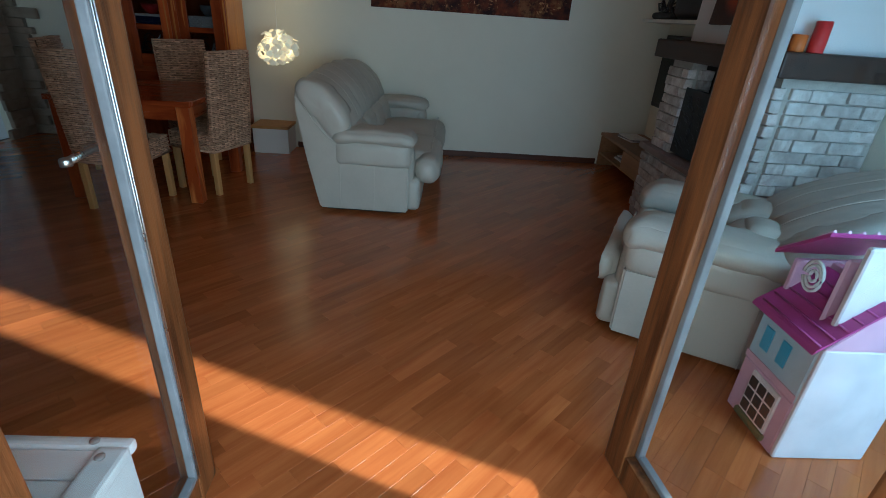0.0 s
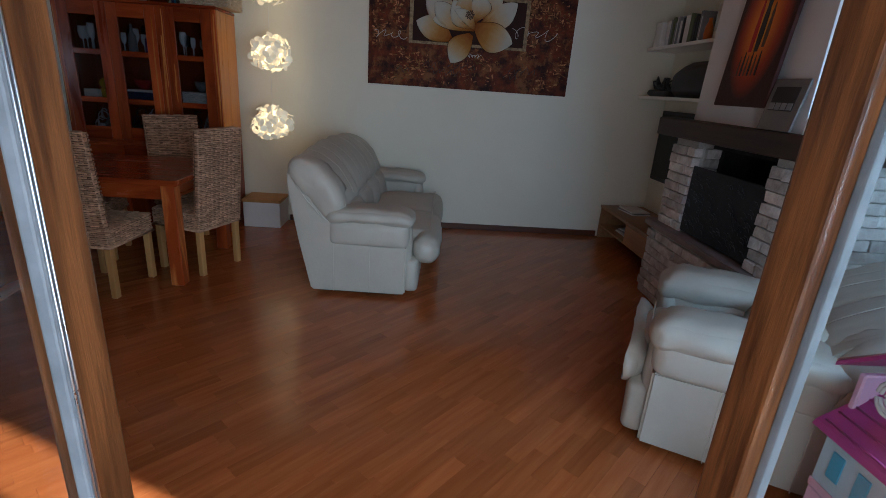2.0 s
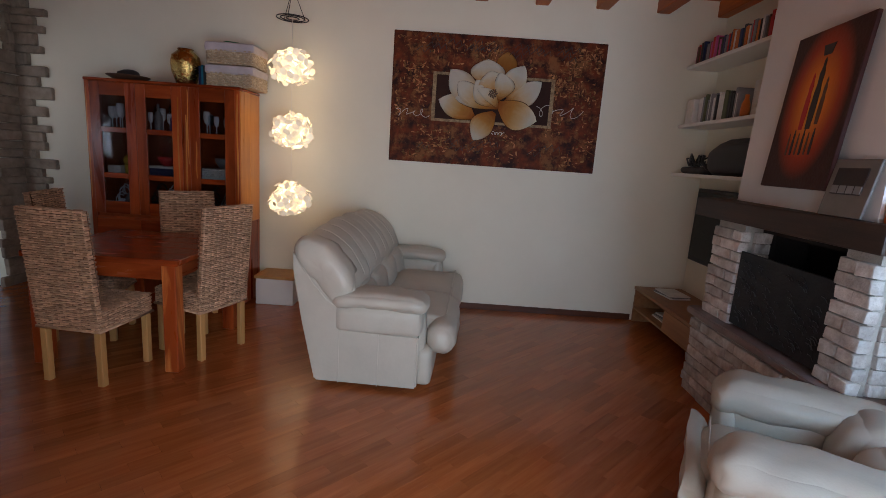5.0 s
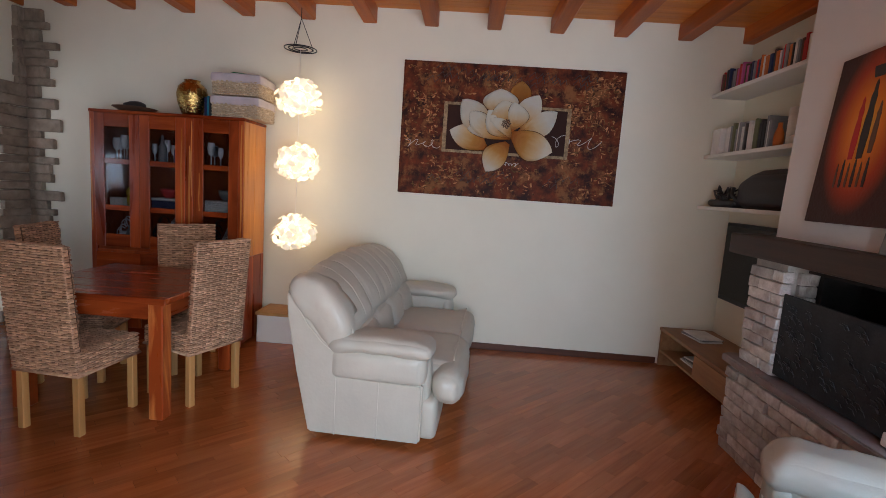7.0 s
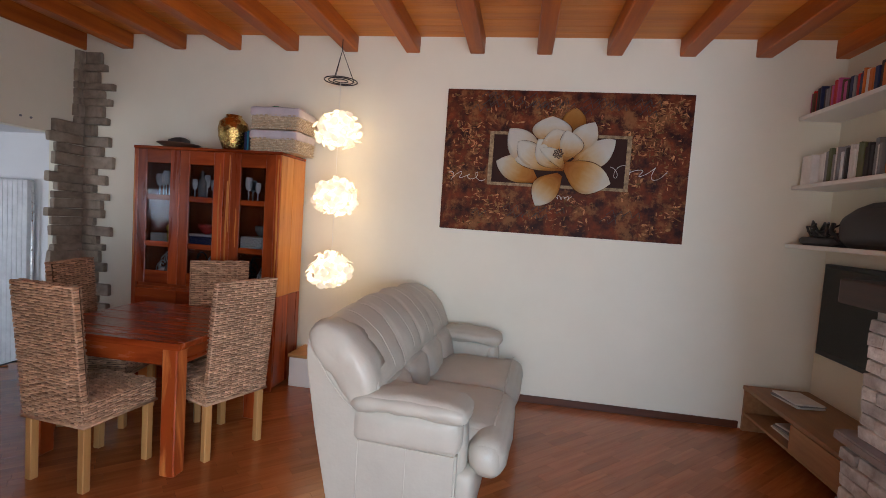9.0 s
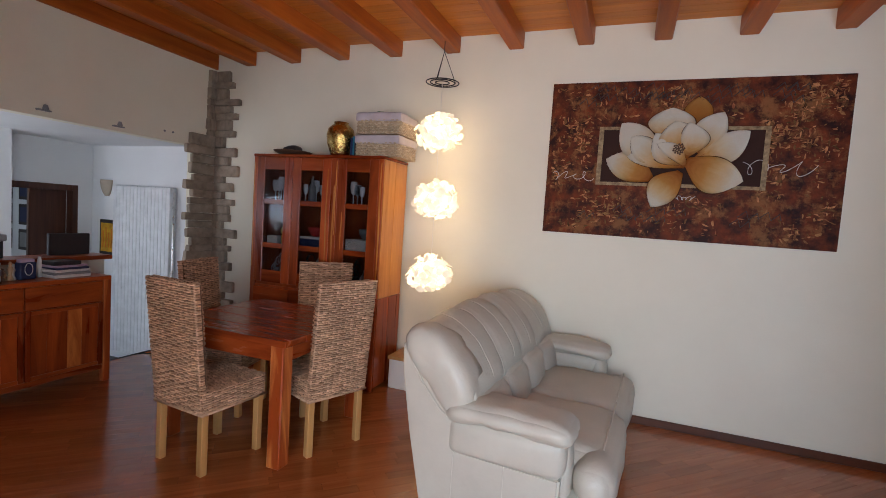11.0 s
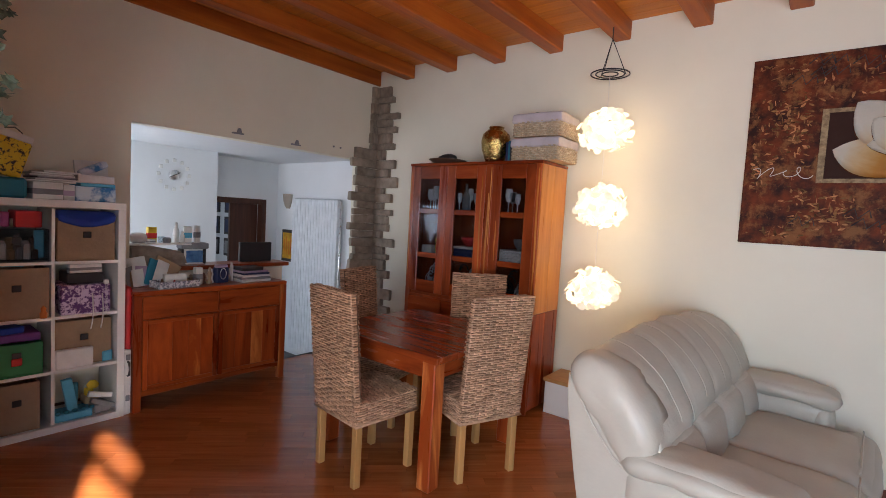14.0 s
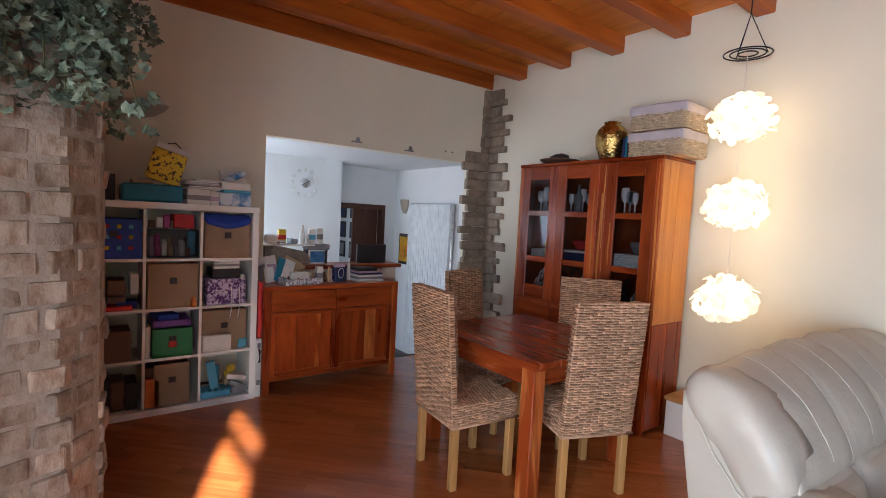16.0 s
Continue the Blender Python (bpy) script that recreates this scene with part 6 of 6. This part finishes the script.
for z, s, m, lab, tr in ((0, (0.2, 0.22, 0.095), SWIRL, "blue and white printed carton on the cube shelf", -5), (0.096, (0.19, 0.20, 0.022), COL["sky"], "flat blue carton in a pile", 4), (0.119, (0.2, 0.20, 0.052), COL["paper"], "white carton in a pile", -3)):
    box_thing("carton", (SX + 0.04, 2.895, ZT + z), s, m, lab, "carton", tr, 0.004)
leaning("clear_sleeve", (SX + 0.0, 2.90, ZT + 0.172), (0.02, 0.19, 0.10), "paper", "pale plastic sleeve standing on cartons", "sleeve", -8, 4, 3)
bm = cushion(bmesh.new(), (-0.03, -0.09, 0), (0.03, 0.09, 0.05), 0.022, 6)
ob = tagged(part("plastic_pouch", bm, SWIRL), "crumpled blue and white plastic pouch on cartons", "pouch")
ob.matrix_basis = pose(SX + 0.05, 2.905, ZT + 0.195, 28, 0, 4)
yb = thing("gift_bag", (SX + 0.06, 2.42, ZT + 0.12), 0, "yellow paper gift bag with dark pattern, leaning", "bag")
bm = prism(bmesh.new(), [(-0.11, 0.0), (0.10, 0.0), (0.10, 0.22), (-0.11, 0.22)], -0.03, 0.03, "x", 0.006)
bag_top = part("bag_lining", block((-0.026, -0.108, 0.221), (0.026, 0.098, 0.262), 0.004), COL["paper"], yb, "white inner rim of the bag")
bag_top.matrix_basis = pose(0, 0, 0.02, -16, 0, 0)
YP = material("yellow_print", (0.05, 0.04, 0.02), (0.75, 0.52, 0.03), 34, 0.5, 0.05, spread=(0.42, 0.47))
body = part("bag_body", bm, YP, yb)
body.matrix_basis = pose(0, 0, 0.02, -16, 0, 0)
hd = part("bag_handle", tube(bmesh.new(), [(0, -0.04, 0.22), (0, -0.04, 0.27), (0, 0.0, 0.29), (0, 0.04, 0.27), (0, 0.04, 0.22)], 0.004, 5), COL["dark"], yb)
hd.matrix_basis = pose(0, 0, 0.02, -16, 0, 0)

bowl = thing("wall_uplight", (LEFT, 2.27, 2.07), 0, "grey plaster half-bowl wall light, unlit", "wall light")
bm = bmesh.new()
rings = []
for z, r0 in ((0, 0.05), (0.03, 0.13), (0.07, 0.19), (0.11, 0.22), (0.115, 0.21)):
    rings.append([(0.45 * r0 * math.sin(a * math.pi / 14), r0 * math.cos(a * math.pi / 14), z) for a in range(15)])
part("bowl", loft(bm, rings), paint("plaster_bowl", (0.30, 0.28, 0.25), 0.9), bowl)

# small fittings on the west wall
for y, z in ((4.02, 2.13), (4.60, 2.12)):
    sp = thing("wall_spot", (LEFT, y, z), 0, "small unlit spot fitting above the opening", "wall light", "spots above the opening")
    part("mount", turned(bmesh.new(), [(0.018, 0), (0.022, 0.01), (0.014, 0.04), (0.0, 0.045)], (0.02, 0, 0), 10), COL["grey"], sp)
    part("base", block((0, -0.06, -0.008), (0.03, 0.04, 0.004), 0.003), COL["grey"], sp)
for y in (5.05, 5.14):
    tagged(part("wall_plug", turned(bmesh.new(), [(0.01, 0), (0.01, 0.012), (0, 0.013)], (0, 0, 0), 8), COL["grey"]), "small plugged screw hole in the wall", "wall plug", "plugs above the opening").matrix_basis = pose(LEFT - 0.003, y, 2.17, 0, 90, 0)
tagged(part("light_switch", block((-3.42, BACK - 0.01, 1.02), (-3.31, BACK, 1.09), 0.003), WHITE), "white wall socket plate", "socket")

# ---- toy house, white chest by the door ----
dh = thing("doll_house", (1.475, 1.835, 0), 0, "pink plastic toy house with a magenta roof and open back", "toy house")
PINK = paint("pale_pink_plastic", (0.72, 0.44, 0.56), 0.4)
MAG = paint("magenta_plastic", (0.42, 0.06, 0.24), 0.35, 0.2)
PALE = paint("white_pink_plastic", (0.80, 0.74, 0.74), 0.4)
LBLUE = paint("pale_blue_plastic", (0.50, 0.66, 0.74), 0.4)
dh.scale = (1, 0.78, 1)
part("front_wall", block((0, -0.36, 0.0), (0.03, 0, 0.25), 0.006), PINK, dh)
part("front_upper", block((0, -0.36, 0.25), (0.03, 0, 0.50), 0.006), LBLUE, dh)
part("pink_band", block((-0.004, -0.362, 0.255), (0.0, 0.0, 0.285), 0.001), PINK, dh)
part("side_wall", block((0.002, -0.385, 0.0), (0.36, -0.36, 0.50), 0.006), PALE, dh)
part("side_gable", prism(bmesh.new(), [(0.002, 0.50), (0.145, 0.655), (0.30, 0.50)], -0.384, -0.364, "y", 0.003), PINK, dh)
part("tall_wall", block((0.03, -0.34, 0.0), (0.32, -0.31, 0.86), 0.006), PALE, dh)
part("back_wall", block((0.03, -0.03, 0.0), (0.32, 0.0, 0.70), 0.006), PINK, dh)
part("inner_wall", block((0.16, -0.31, 0.0), (0.19, -0.03, 0.70), 0.004), PINK, dh)
roof = bmesh.new()
loft(roof, [[(-0.05, -0.40, 0.49), (-0.05, 0.02, 0.49), (-0.04, 0.02, 0.51), (-0.04, -0.40, 0.51)], [(0.14, -0.40, 0.66), (0.14, -0.02, 0.66), (0.15, -0.02, 0.68), (0.15, -0.40, 0.68)]], smooth=False)
part("lower_roof", roof, MAG, dh)
roof = bmesh.new()
loft(roof, [[(-0.02, 0.05, 0.70), (0.36, 0.05, 0.70), (0.36, 0.05, 0.715), (-0.02, 0.05, 0.715)], [(-0.02, -0.20, 0.85), (0.36, -0.20, 0.85), (0.36, -0.20, 0.865), (-0.02, -0.20, 0.865)]], smooth=False)
part("upper_roof", roof, MAG, dh)
for k in range(7):
    part("roof_lattice", tube(bmesh.new(), [(-0.016 + 0.05 * k, 0.045, 0.722), (0.01 + 0.05 * k, -0.07, 0.792), (-0.006 + 0.05 * k, -0.195, 0.868)], 0.006, 6), PINK, dh)
for j in range(5):
    part("tile_course", tube(bmesh.new(), [(-0.03 + 0.035 * j, -0.395, 0.523 + 0.0305 * j), (-0.03 + 0.035 * j, -0.01, 0.523 + 0.0305 * j)], 0.004, 6), MAG, dh)

part("gable", block((0.02, -0.28, 0.55), (0.16, -0.26, 0.80), 0.01), PINK, dh)
part("window_frame", block((-0.012, -0.30, 0.05), (0.0, -0.10, 0.24), 0.004), PALE, dh)
for i in range(3):
    for j in range(3):
        part("window_pane", block((-0.015, -0.285 + i * 0.062, 0.065 + j * 0.055), (-0.011, -0.236 + i * 0.062, 0.108 + j * 0.055)), COL["dark"], dh)
part("flower_box", block((-0.022, -0.31, 0.02), (0.0, -0.09, 0.05), 0.006), COL["olive"], dh)
for y in (-0.24, -0.12):
    part("small_window", block((-0.006, y, 0.33), (0.0, y + 0.06, 0.43), 0.003), COL["sky"], dh)
orn = bmesh.new()
for r in (0.02, 0.04, 0.055):
    tube(orn, [(-0.01, -0.19 + r * math.cos(a * 0.5), 0.70 + r * math.sin(a * 0.5)) for a in range(13)], 0.006, 6)
part("lattice_ornament", orn, COL["paper"], dh)
chest = thing("toy_chest", (-1.02, 1.02, 0), 0, "white-painted wooden chest with metal corners by the door", "chest")
WP = wood("white_painted_wood", (0.68, 0.70, 0.73), (0.78, 0.80, 0.82), "X", 4, 0.5)
part("body", block((-0.20, -0.15, 0), (0.44, 0.15, 0.385), 0.006), WP, chest)
for k in range(3):
    part("lid_plank", block((-0.15, -0.12 + k * 0.085, 0.387), (0.37, -0.12 + (k + 1) * 0.085 - 0.005, 0.408), 0.002), WP, chest)
for a, b in (((-0.21, 0.135, 0.385), (0.45, 0.165, 0.42)), ((-0.21, -0.165, 0.385), (0.45, -0.125, 0.42)), ((0.375, -0.125, 0.385), (0.45, 0.135, 0.42)), ((-0.21, -0.125, 0.385), (-0.155, 0.135, 0.42))):
    part("lid_edge", block(a, b, 0.010, 2), WP, chest)
for x, y in ((0.40, 0.10), (0.36, 0.148), (0.40, -0.10)):
    part("metal_stud", turned(bmesh.new(), [(0.012, 0), (0.013, 0.003), (0.006, 0.006), (0, 0.006)], (x, y, 0.42), 8), COL["grey"], chest)

# ---- bricks of the fireplace ----
rng = random.Random(31)


def brick_meshes(name, size, mat, count, rough=0.006, bev=0.010):
    """A few worn blocks, rounded and dented, to be shared."""
    out = []
    for k in range(count):
        bm = block(tuple(-s / 2 for s in size), tuple(s / 2 for s in size), bev, 2)
        for v in bm.verts:
            v.co += noise.noise_vector(v.co * 14 + Vector((k * 3.1, 0, 0))) * rough
        me = bpy.data.meshes.new(name)
        bm.to_mesh(me)
        bm.free()
        me.materials.append(mat)
        out.append(me)
    return out


def lay(name, meshes, parent, m):
    ob = new(name, meshes[rng.randrange(len(meshes))])
    ob.parent = parent
    ob.matrix_basis = m
    return ob


FULL = brick_meshes("brick", (0.06, 0.197, 0.061), BRICK, 5, 0.006, 0.008)
HALF = brick_meshes("brick", (0.06, 0.097, 0.061), BRICK, 4, 0.006, 0.008)
ENDB = brick_meshes("brick", (0.202, 0.06, 0.061), BRICK, 4, 0.006, 0.008)


def brick_face(y0, y1, z0, z1, x, parent, shift=0.0):
    z, row = z0 + 0.033, 0
    while z < z1 - 0.02:
        y = y0 + (0.0 if row % 2 else -0.10)
        while y < y1 - 0.02:
            a, b = max(y, y0), min(y + 0.205, y1)
            if b - a > 0.05:
                pool = FULL if b - a > 0.15 else HALF
                s = (b - a - 0.010) / (0.195 if pool is FULL else 0.095)
                lay("brick", pool, parent, pose(x + 0.026 + rng.uniform(-0.012, 0.006), (a + b) / 2, z, 0, 0, rng.uniform(-1.5, 1.5)) @ Matrix.Diagonal((1, s, 1, 1)))
            y += 0.205
        z += 0.066
        row += 1


def brick_end(x0, x1, z0, z1, y, parent, side=1):
    z, row = z0 + 0.033, 0
    while z < z1 - 0.02:
        x = x0 + (0.0 if row % 2 else -0.10)
        while x < x1 - 0.03:
            a, b = max(x, x0), min(x + 0.21, x1)
            if b - a > 0.06:
                lay("brick", ENDB, parent, pose((a + b) / 2, y + side * rng.uniform(-0.02, -0.008), z) @ Matrix.Diagonal(((b - a - 0.01) / 0.20, 1, 1, 1)))
            x += 0.21
        z += 0.066
        row += 1


PF = 1.955
brick_face(2.855, 3.065, 0.60, 1.243, PF, fire)
brick_face(3.80, 4.11, 0.60, 1.243, PF, fire)
brick_end(PF + 0.07, RIGHT - 0.02, 0.60, 1.243, 2.865, fire, -1)
brick_end(PF + 0.07, 2.13, 0.60, 1.243, 3.80, fire, -1)
brick_end(PF + 0.07, 2.13, 0.60, 1.243, 3.065, fire, 1)
brick_end(PF + 0.07, RIGHT - 0.02, 0.60, 1.243, 4.11, fire, 1)
brick_face(2.82, 4.17, 0.0, 0.555, FX + 0.03, fire)
brick_end(FX + 0.10, RIGHT - 0.02, 0.0, 0.555, 4.16, fire, 1)
brick_end(FX + 0.10, RIGHT - 0.02, 0.0, 0.555, 2.83, fire, -1)

# ---- tumbled brick pier with ivy ----
pier = thing("brick_pier", (0, 0, 0), 0, "rounded pier of pale tumbled bricks", "pier")
pier["kind"] = "structure"
path = [Vector(p) for p in ((-2.36, 2.03, 0), (-2.20, 2.01, 0), (-2.06, 1.90, 0), (-2.01, 1.72, 0), (-2.00, 1.50, 0), (-2.00, 1.10, 0), (-2.00, FRONT, 0))]
PIER_TOP = 2.07
core = bmesh.new()
inner = [(-2.36, FRONT), (-2.36, 2.052), (-2.19, 2.032), (-2.042, 1.915), (-1.989, 1.725), (-1.978, 1.5), (-1.978, FRONT)]
prism(core, list(reversed(inner)), 0, PIER_TOP, "z")
part("mortar_core", core, DARK_MORTAR, pier)
TUMBLED = brick_meshes("brick", (0.07, 0.205, 0.080), PIER_BRICK, 9, 0.010, 0.016)
lengths = [0]
for a, b in zip(path, path[1:]):
    lengths.append(lengths[-1] + (b - a).length)


def along(s):
    for k in range(len(path) - 1):
        if s <= lengths[k + 1] or k == len(path) - 2:
            d = (path[k + 1] - path[k]).normalized()
            return path[k] + d * (s - lengths[k]), d


z, row = 0.05, 0
while z < PIER_TOP - 0.02:
    s = -0.05 if row % 2 else 0.06
    while s < 1.25:
        w = 0.19 * rng.uniform(0.7, 1.15) if s > 0.50 else 0.115 * rng.uniform(0.85, 1.15)
        p, d = along(max(0.03, s + w / 2))
        n = Vector((d.y, -d.x, 0)) * -1
        ang = math.degrees(math.atan2(d.y, d.x)) - 90
        lay("brick", TUMBLED, pier, Matrix.Translation(p + n * rng.uniform(-0.012, 0.004) + Vector((0, 0, z + rng.uniform(-0.004, 0.004)))) @ pose(0, 0, 0, rng.uniform(-2, 2), 0, ang) @ Matrix.Diagonal((1, (w - 0.014) / 0.205, rng.uniform(0.92, 1.10), 1)))
        s += w
    z += 0.100
    row += 1
pot = thing("ivy_pot", (-2.19, 1.80, PIER_TOP), 0, "terracotta pot of trailing grey-green ivy on the pier", "potted plant")
TERRA = paint("terracotta", (0.42, 0.17, 0.08), 0.85, 0.2)
part("pot", turned(bmesh.new(), [(0.10, 0), (0.14, 0.16), (0.155, 0.165), (0.155, 0.20), (0.14, 0.20), (0.12, 0.12)], (0, 0, 0), 20), TERRA, pot)
LEAF = material("ivy_leaf", (0.030, 0.055, 0.035), (0.24, 0.32, 0.235), 30, 0.5, 0.1, island=0.45)
verts, faces = [], []
stems = bmesh.new()
for k in range(150):
    a = rng.uniform(-1.2, 2.2)
    reach, drop = rng.uniform(0.08, 0.38), rng.uniform(-0.50, 0.55)
    start = Vector((rng.uniform(-0.08, 0.08), rng.uniform(-0.08, 0.08), 0.20))
    pts = []
    for q in range(9):
        s = q / 8
        pts.append(start + Vector((math.cos(a) * reach * s ** 0.7, math.sin(a) * reach * s ** 0.7, 0.22 * math.sin(s * 2.2) * (1 if drop > 0 else 0.5) + (drop - 0.1) * s * s)))
    tube(stems, pts, 0.0025, 4)
    for p in pts[1:]:
        for _ in range(15):
            c = p + Vector((rng.gauss(0, 0.03), rng.gauss(0, 0.03), rng.gauss(0, 0.03)))
            r = rng.uniform(0.012, 0.031)
            m3 = Euler((rng.uniform(-1.2, 1.2), rng.uniform(-1.2, 1.2), rng.uniform(0, 6.3))).to_matrix()
            n0 = len(verts)
            shape = ((0, -1.0, 0), (0.75, -0.7, 0.12), (0.55, -0.1, 0), (1.0, 0.35, 0.15), (0.35, 0.4, 0), (0, 1.15, 0.1), (-0.35, 0.4, 0), (-1.0, 0.35, 0.15), (-0.55, -0.1, 0), (-0.75, -0.7, 0.12))
            verts += [tuple(c + m3 @ Vector(v) * r) for v in shape]
            faces.append(tuple(range(n0, n0 + 10)))
part("stems", stems, COL["olive"], pot)["kind"] = "stuff"
me = bpy.data.meshes.new("foliage")
me.from_pydata(verts, [], faces)
me.materials.append(LEAF)
ob = new("foliage", me)
ob.parent = pot
ob["kind"], ob["label"] = "stuff", "trailing variegated ivy leaves"

# ---- stone quoins at the corner ----
quoin = thing("stone_quoins", (0, 0, 0), 0, "toothed column of flat grey stones in the corner", "stone column")
quoin["kind"] = "structure"
stones = brick_meshes("stone", (0.05, 0.30, 0.096), STONE, 6, 0.008, 0.012)
z, row = 0.002, 0
while z < TOP - 0.12:
    wide = z < 2.10
    left = rng.uniform(0.31, 0.41) if wide else rng.uniform(0.11, 0.13)
    if row % 2:
        left -= rng.uniform(0.0, 0.06) if wide else 0.0
    right = rng.uniform(0.22, 0.33) if row % 2 == 0 else rng.uniform(0.12, 0.21)
    h = rng.choice((0.066, 0.08, 0.095, 0.115))
    lay("stone", stones, quoin, pose(LEFT + 0.022, BACK - left / 2, z + h / 2, rng.uniform(-2, 2), 0, 0) @ Matrix.Diagonal((rng.uniform(0.8, 1.3), left / 0.30, h / 0.098, 1)))
    lay("stone", stones, quoin, pose(LEFT + 0.04 + right / 2, BACK - 0.02, z + h / 2, 0, rng.uniform(-2, 2), 90) @ Matrix.Diagonal((rng.uniform(0.8, 1.4), right / 0.30, h / 0.098, 1)))
    z += h
    row += 1

# ---- parquet strips ----
rng = random.Random(2)
strip_len, strip_w = 0.37, 0.072
near, far = [], bmesh.new()
u, v = Vector((1, 1, 0)).normalized(), Vector((-1, 1, 0)).normalized()
meshes = []
for k in range(6):
    bm = block((-strip_len / 2 + 0.0002, -strip_w / 2 + 0.0002, -0.012), (strip_len / 2 - 0.0002, strip_w / 2 - 0.0002, 0.0), 0.0004)
    me = bpy.data.meshes.new("parquet_strip")
    bm.to_mesh(me)
    bm.free()
    me.materials.append(PARQUET)
    meshes.append(me)
floor = bpy.data.objects["floor"]


def inside(p, pad=0.0):
    return LEFT - pad < p.x < RIGHT + pad and OUT - pad < p.y < BACK + pad


def trimmed(points):
    """The part of a strip that lies within the room and the thickness of its walls."""
    for axis, sign, limit in ((0, 1, LEFT - 0.05), (0, -1, RIGHT + 0.03), (1, 1, OUT), (1, -1, BACK + 0.03)):
        kept = []
        for p, q in zip(points, points[1:] + points[:1]):
            dp, dq = sign * p[axis] - (limit if sign > 0 else -limit), sign * q[axis] - (limit if sign > 0 else -limit)
            if dp >= 0:
                kept.append(p)
            if dp * dq < 0:
                kept.append(p.lerp(q, dp / (dp - dq)))
        points = kept
    return points


far_verts, far_faces = [], []
rows = int(12 / strip_w)
for j in range(-rows // 2, rows // 2 + 1):
    shift = rng.uniform(0, strip_len)
    for i in range(-18, 28):
        c = u * (i * strip_len + shift) + v * (j * strip_w) + Vector((0, 3, 0))
        ends = [c + u * sx * strip_len / 2 + v * sy * strip_w / 2 for sx in (-1, 1) for sy in (-1, 1)]
        if not any(inside(e, 0.02) for e in ends) or c.x < LEFT - 0.1:
            continue
        if all(inside(e) for e in ends) and -0.9 < c.x < 1.05 and 0.95 < c.y < 4.3 and len(near) < 300:
            near.append(c)
        else:
            a, b = u * (strip_len / 2 - 0.0004), v * (strip_w / 2 - 0.0004)
            outline = trimmed([c - a - b, c + a - b, c + a + b, c - a + b])
            if len(outline) < 3:
                continue
            n, e = len(far_verts), len(outline)
            q = Matrix.Rotation(radians(-45), 3, "Z")
            far_verts += [tuple(q @ p) for p in outline]
            far_verts += [tuple(q @ p - Vector((0, 0, 0.012))) for p in outline]
            far_faces.append(tuple(range(n, n + e)))
            far_faces += [(n + e + k, n + e + (k + 1) % e, n + (k + 1) % e, n + k) for k in range(e)]
for c in near:
    ob = new("parquet_strip", meshes[rng.randrange(6)])
    ob.parent = floor
    ob.matrix_basis = Matrix.Translation(c) @ pose(0, 0, 0, 0, 0, 45)
me = bpy.data.meshes.new("parquet_field")
me.from_pydata(far_verts, [], far_faces)
me.materials.append(PARQUET_FAR)
ob = new("parquet_field", me)
ob.matrix_basis = pose(0, 0, 0, 0, 0, 45)
ob.parent = floor
ob["kind"] = "stuff"
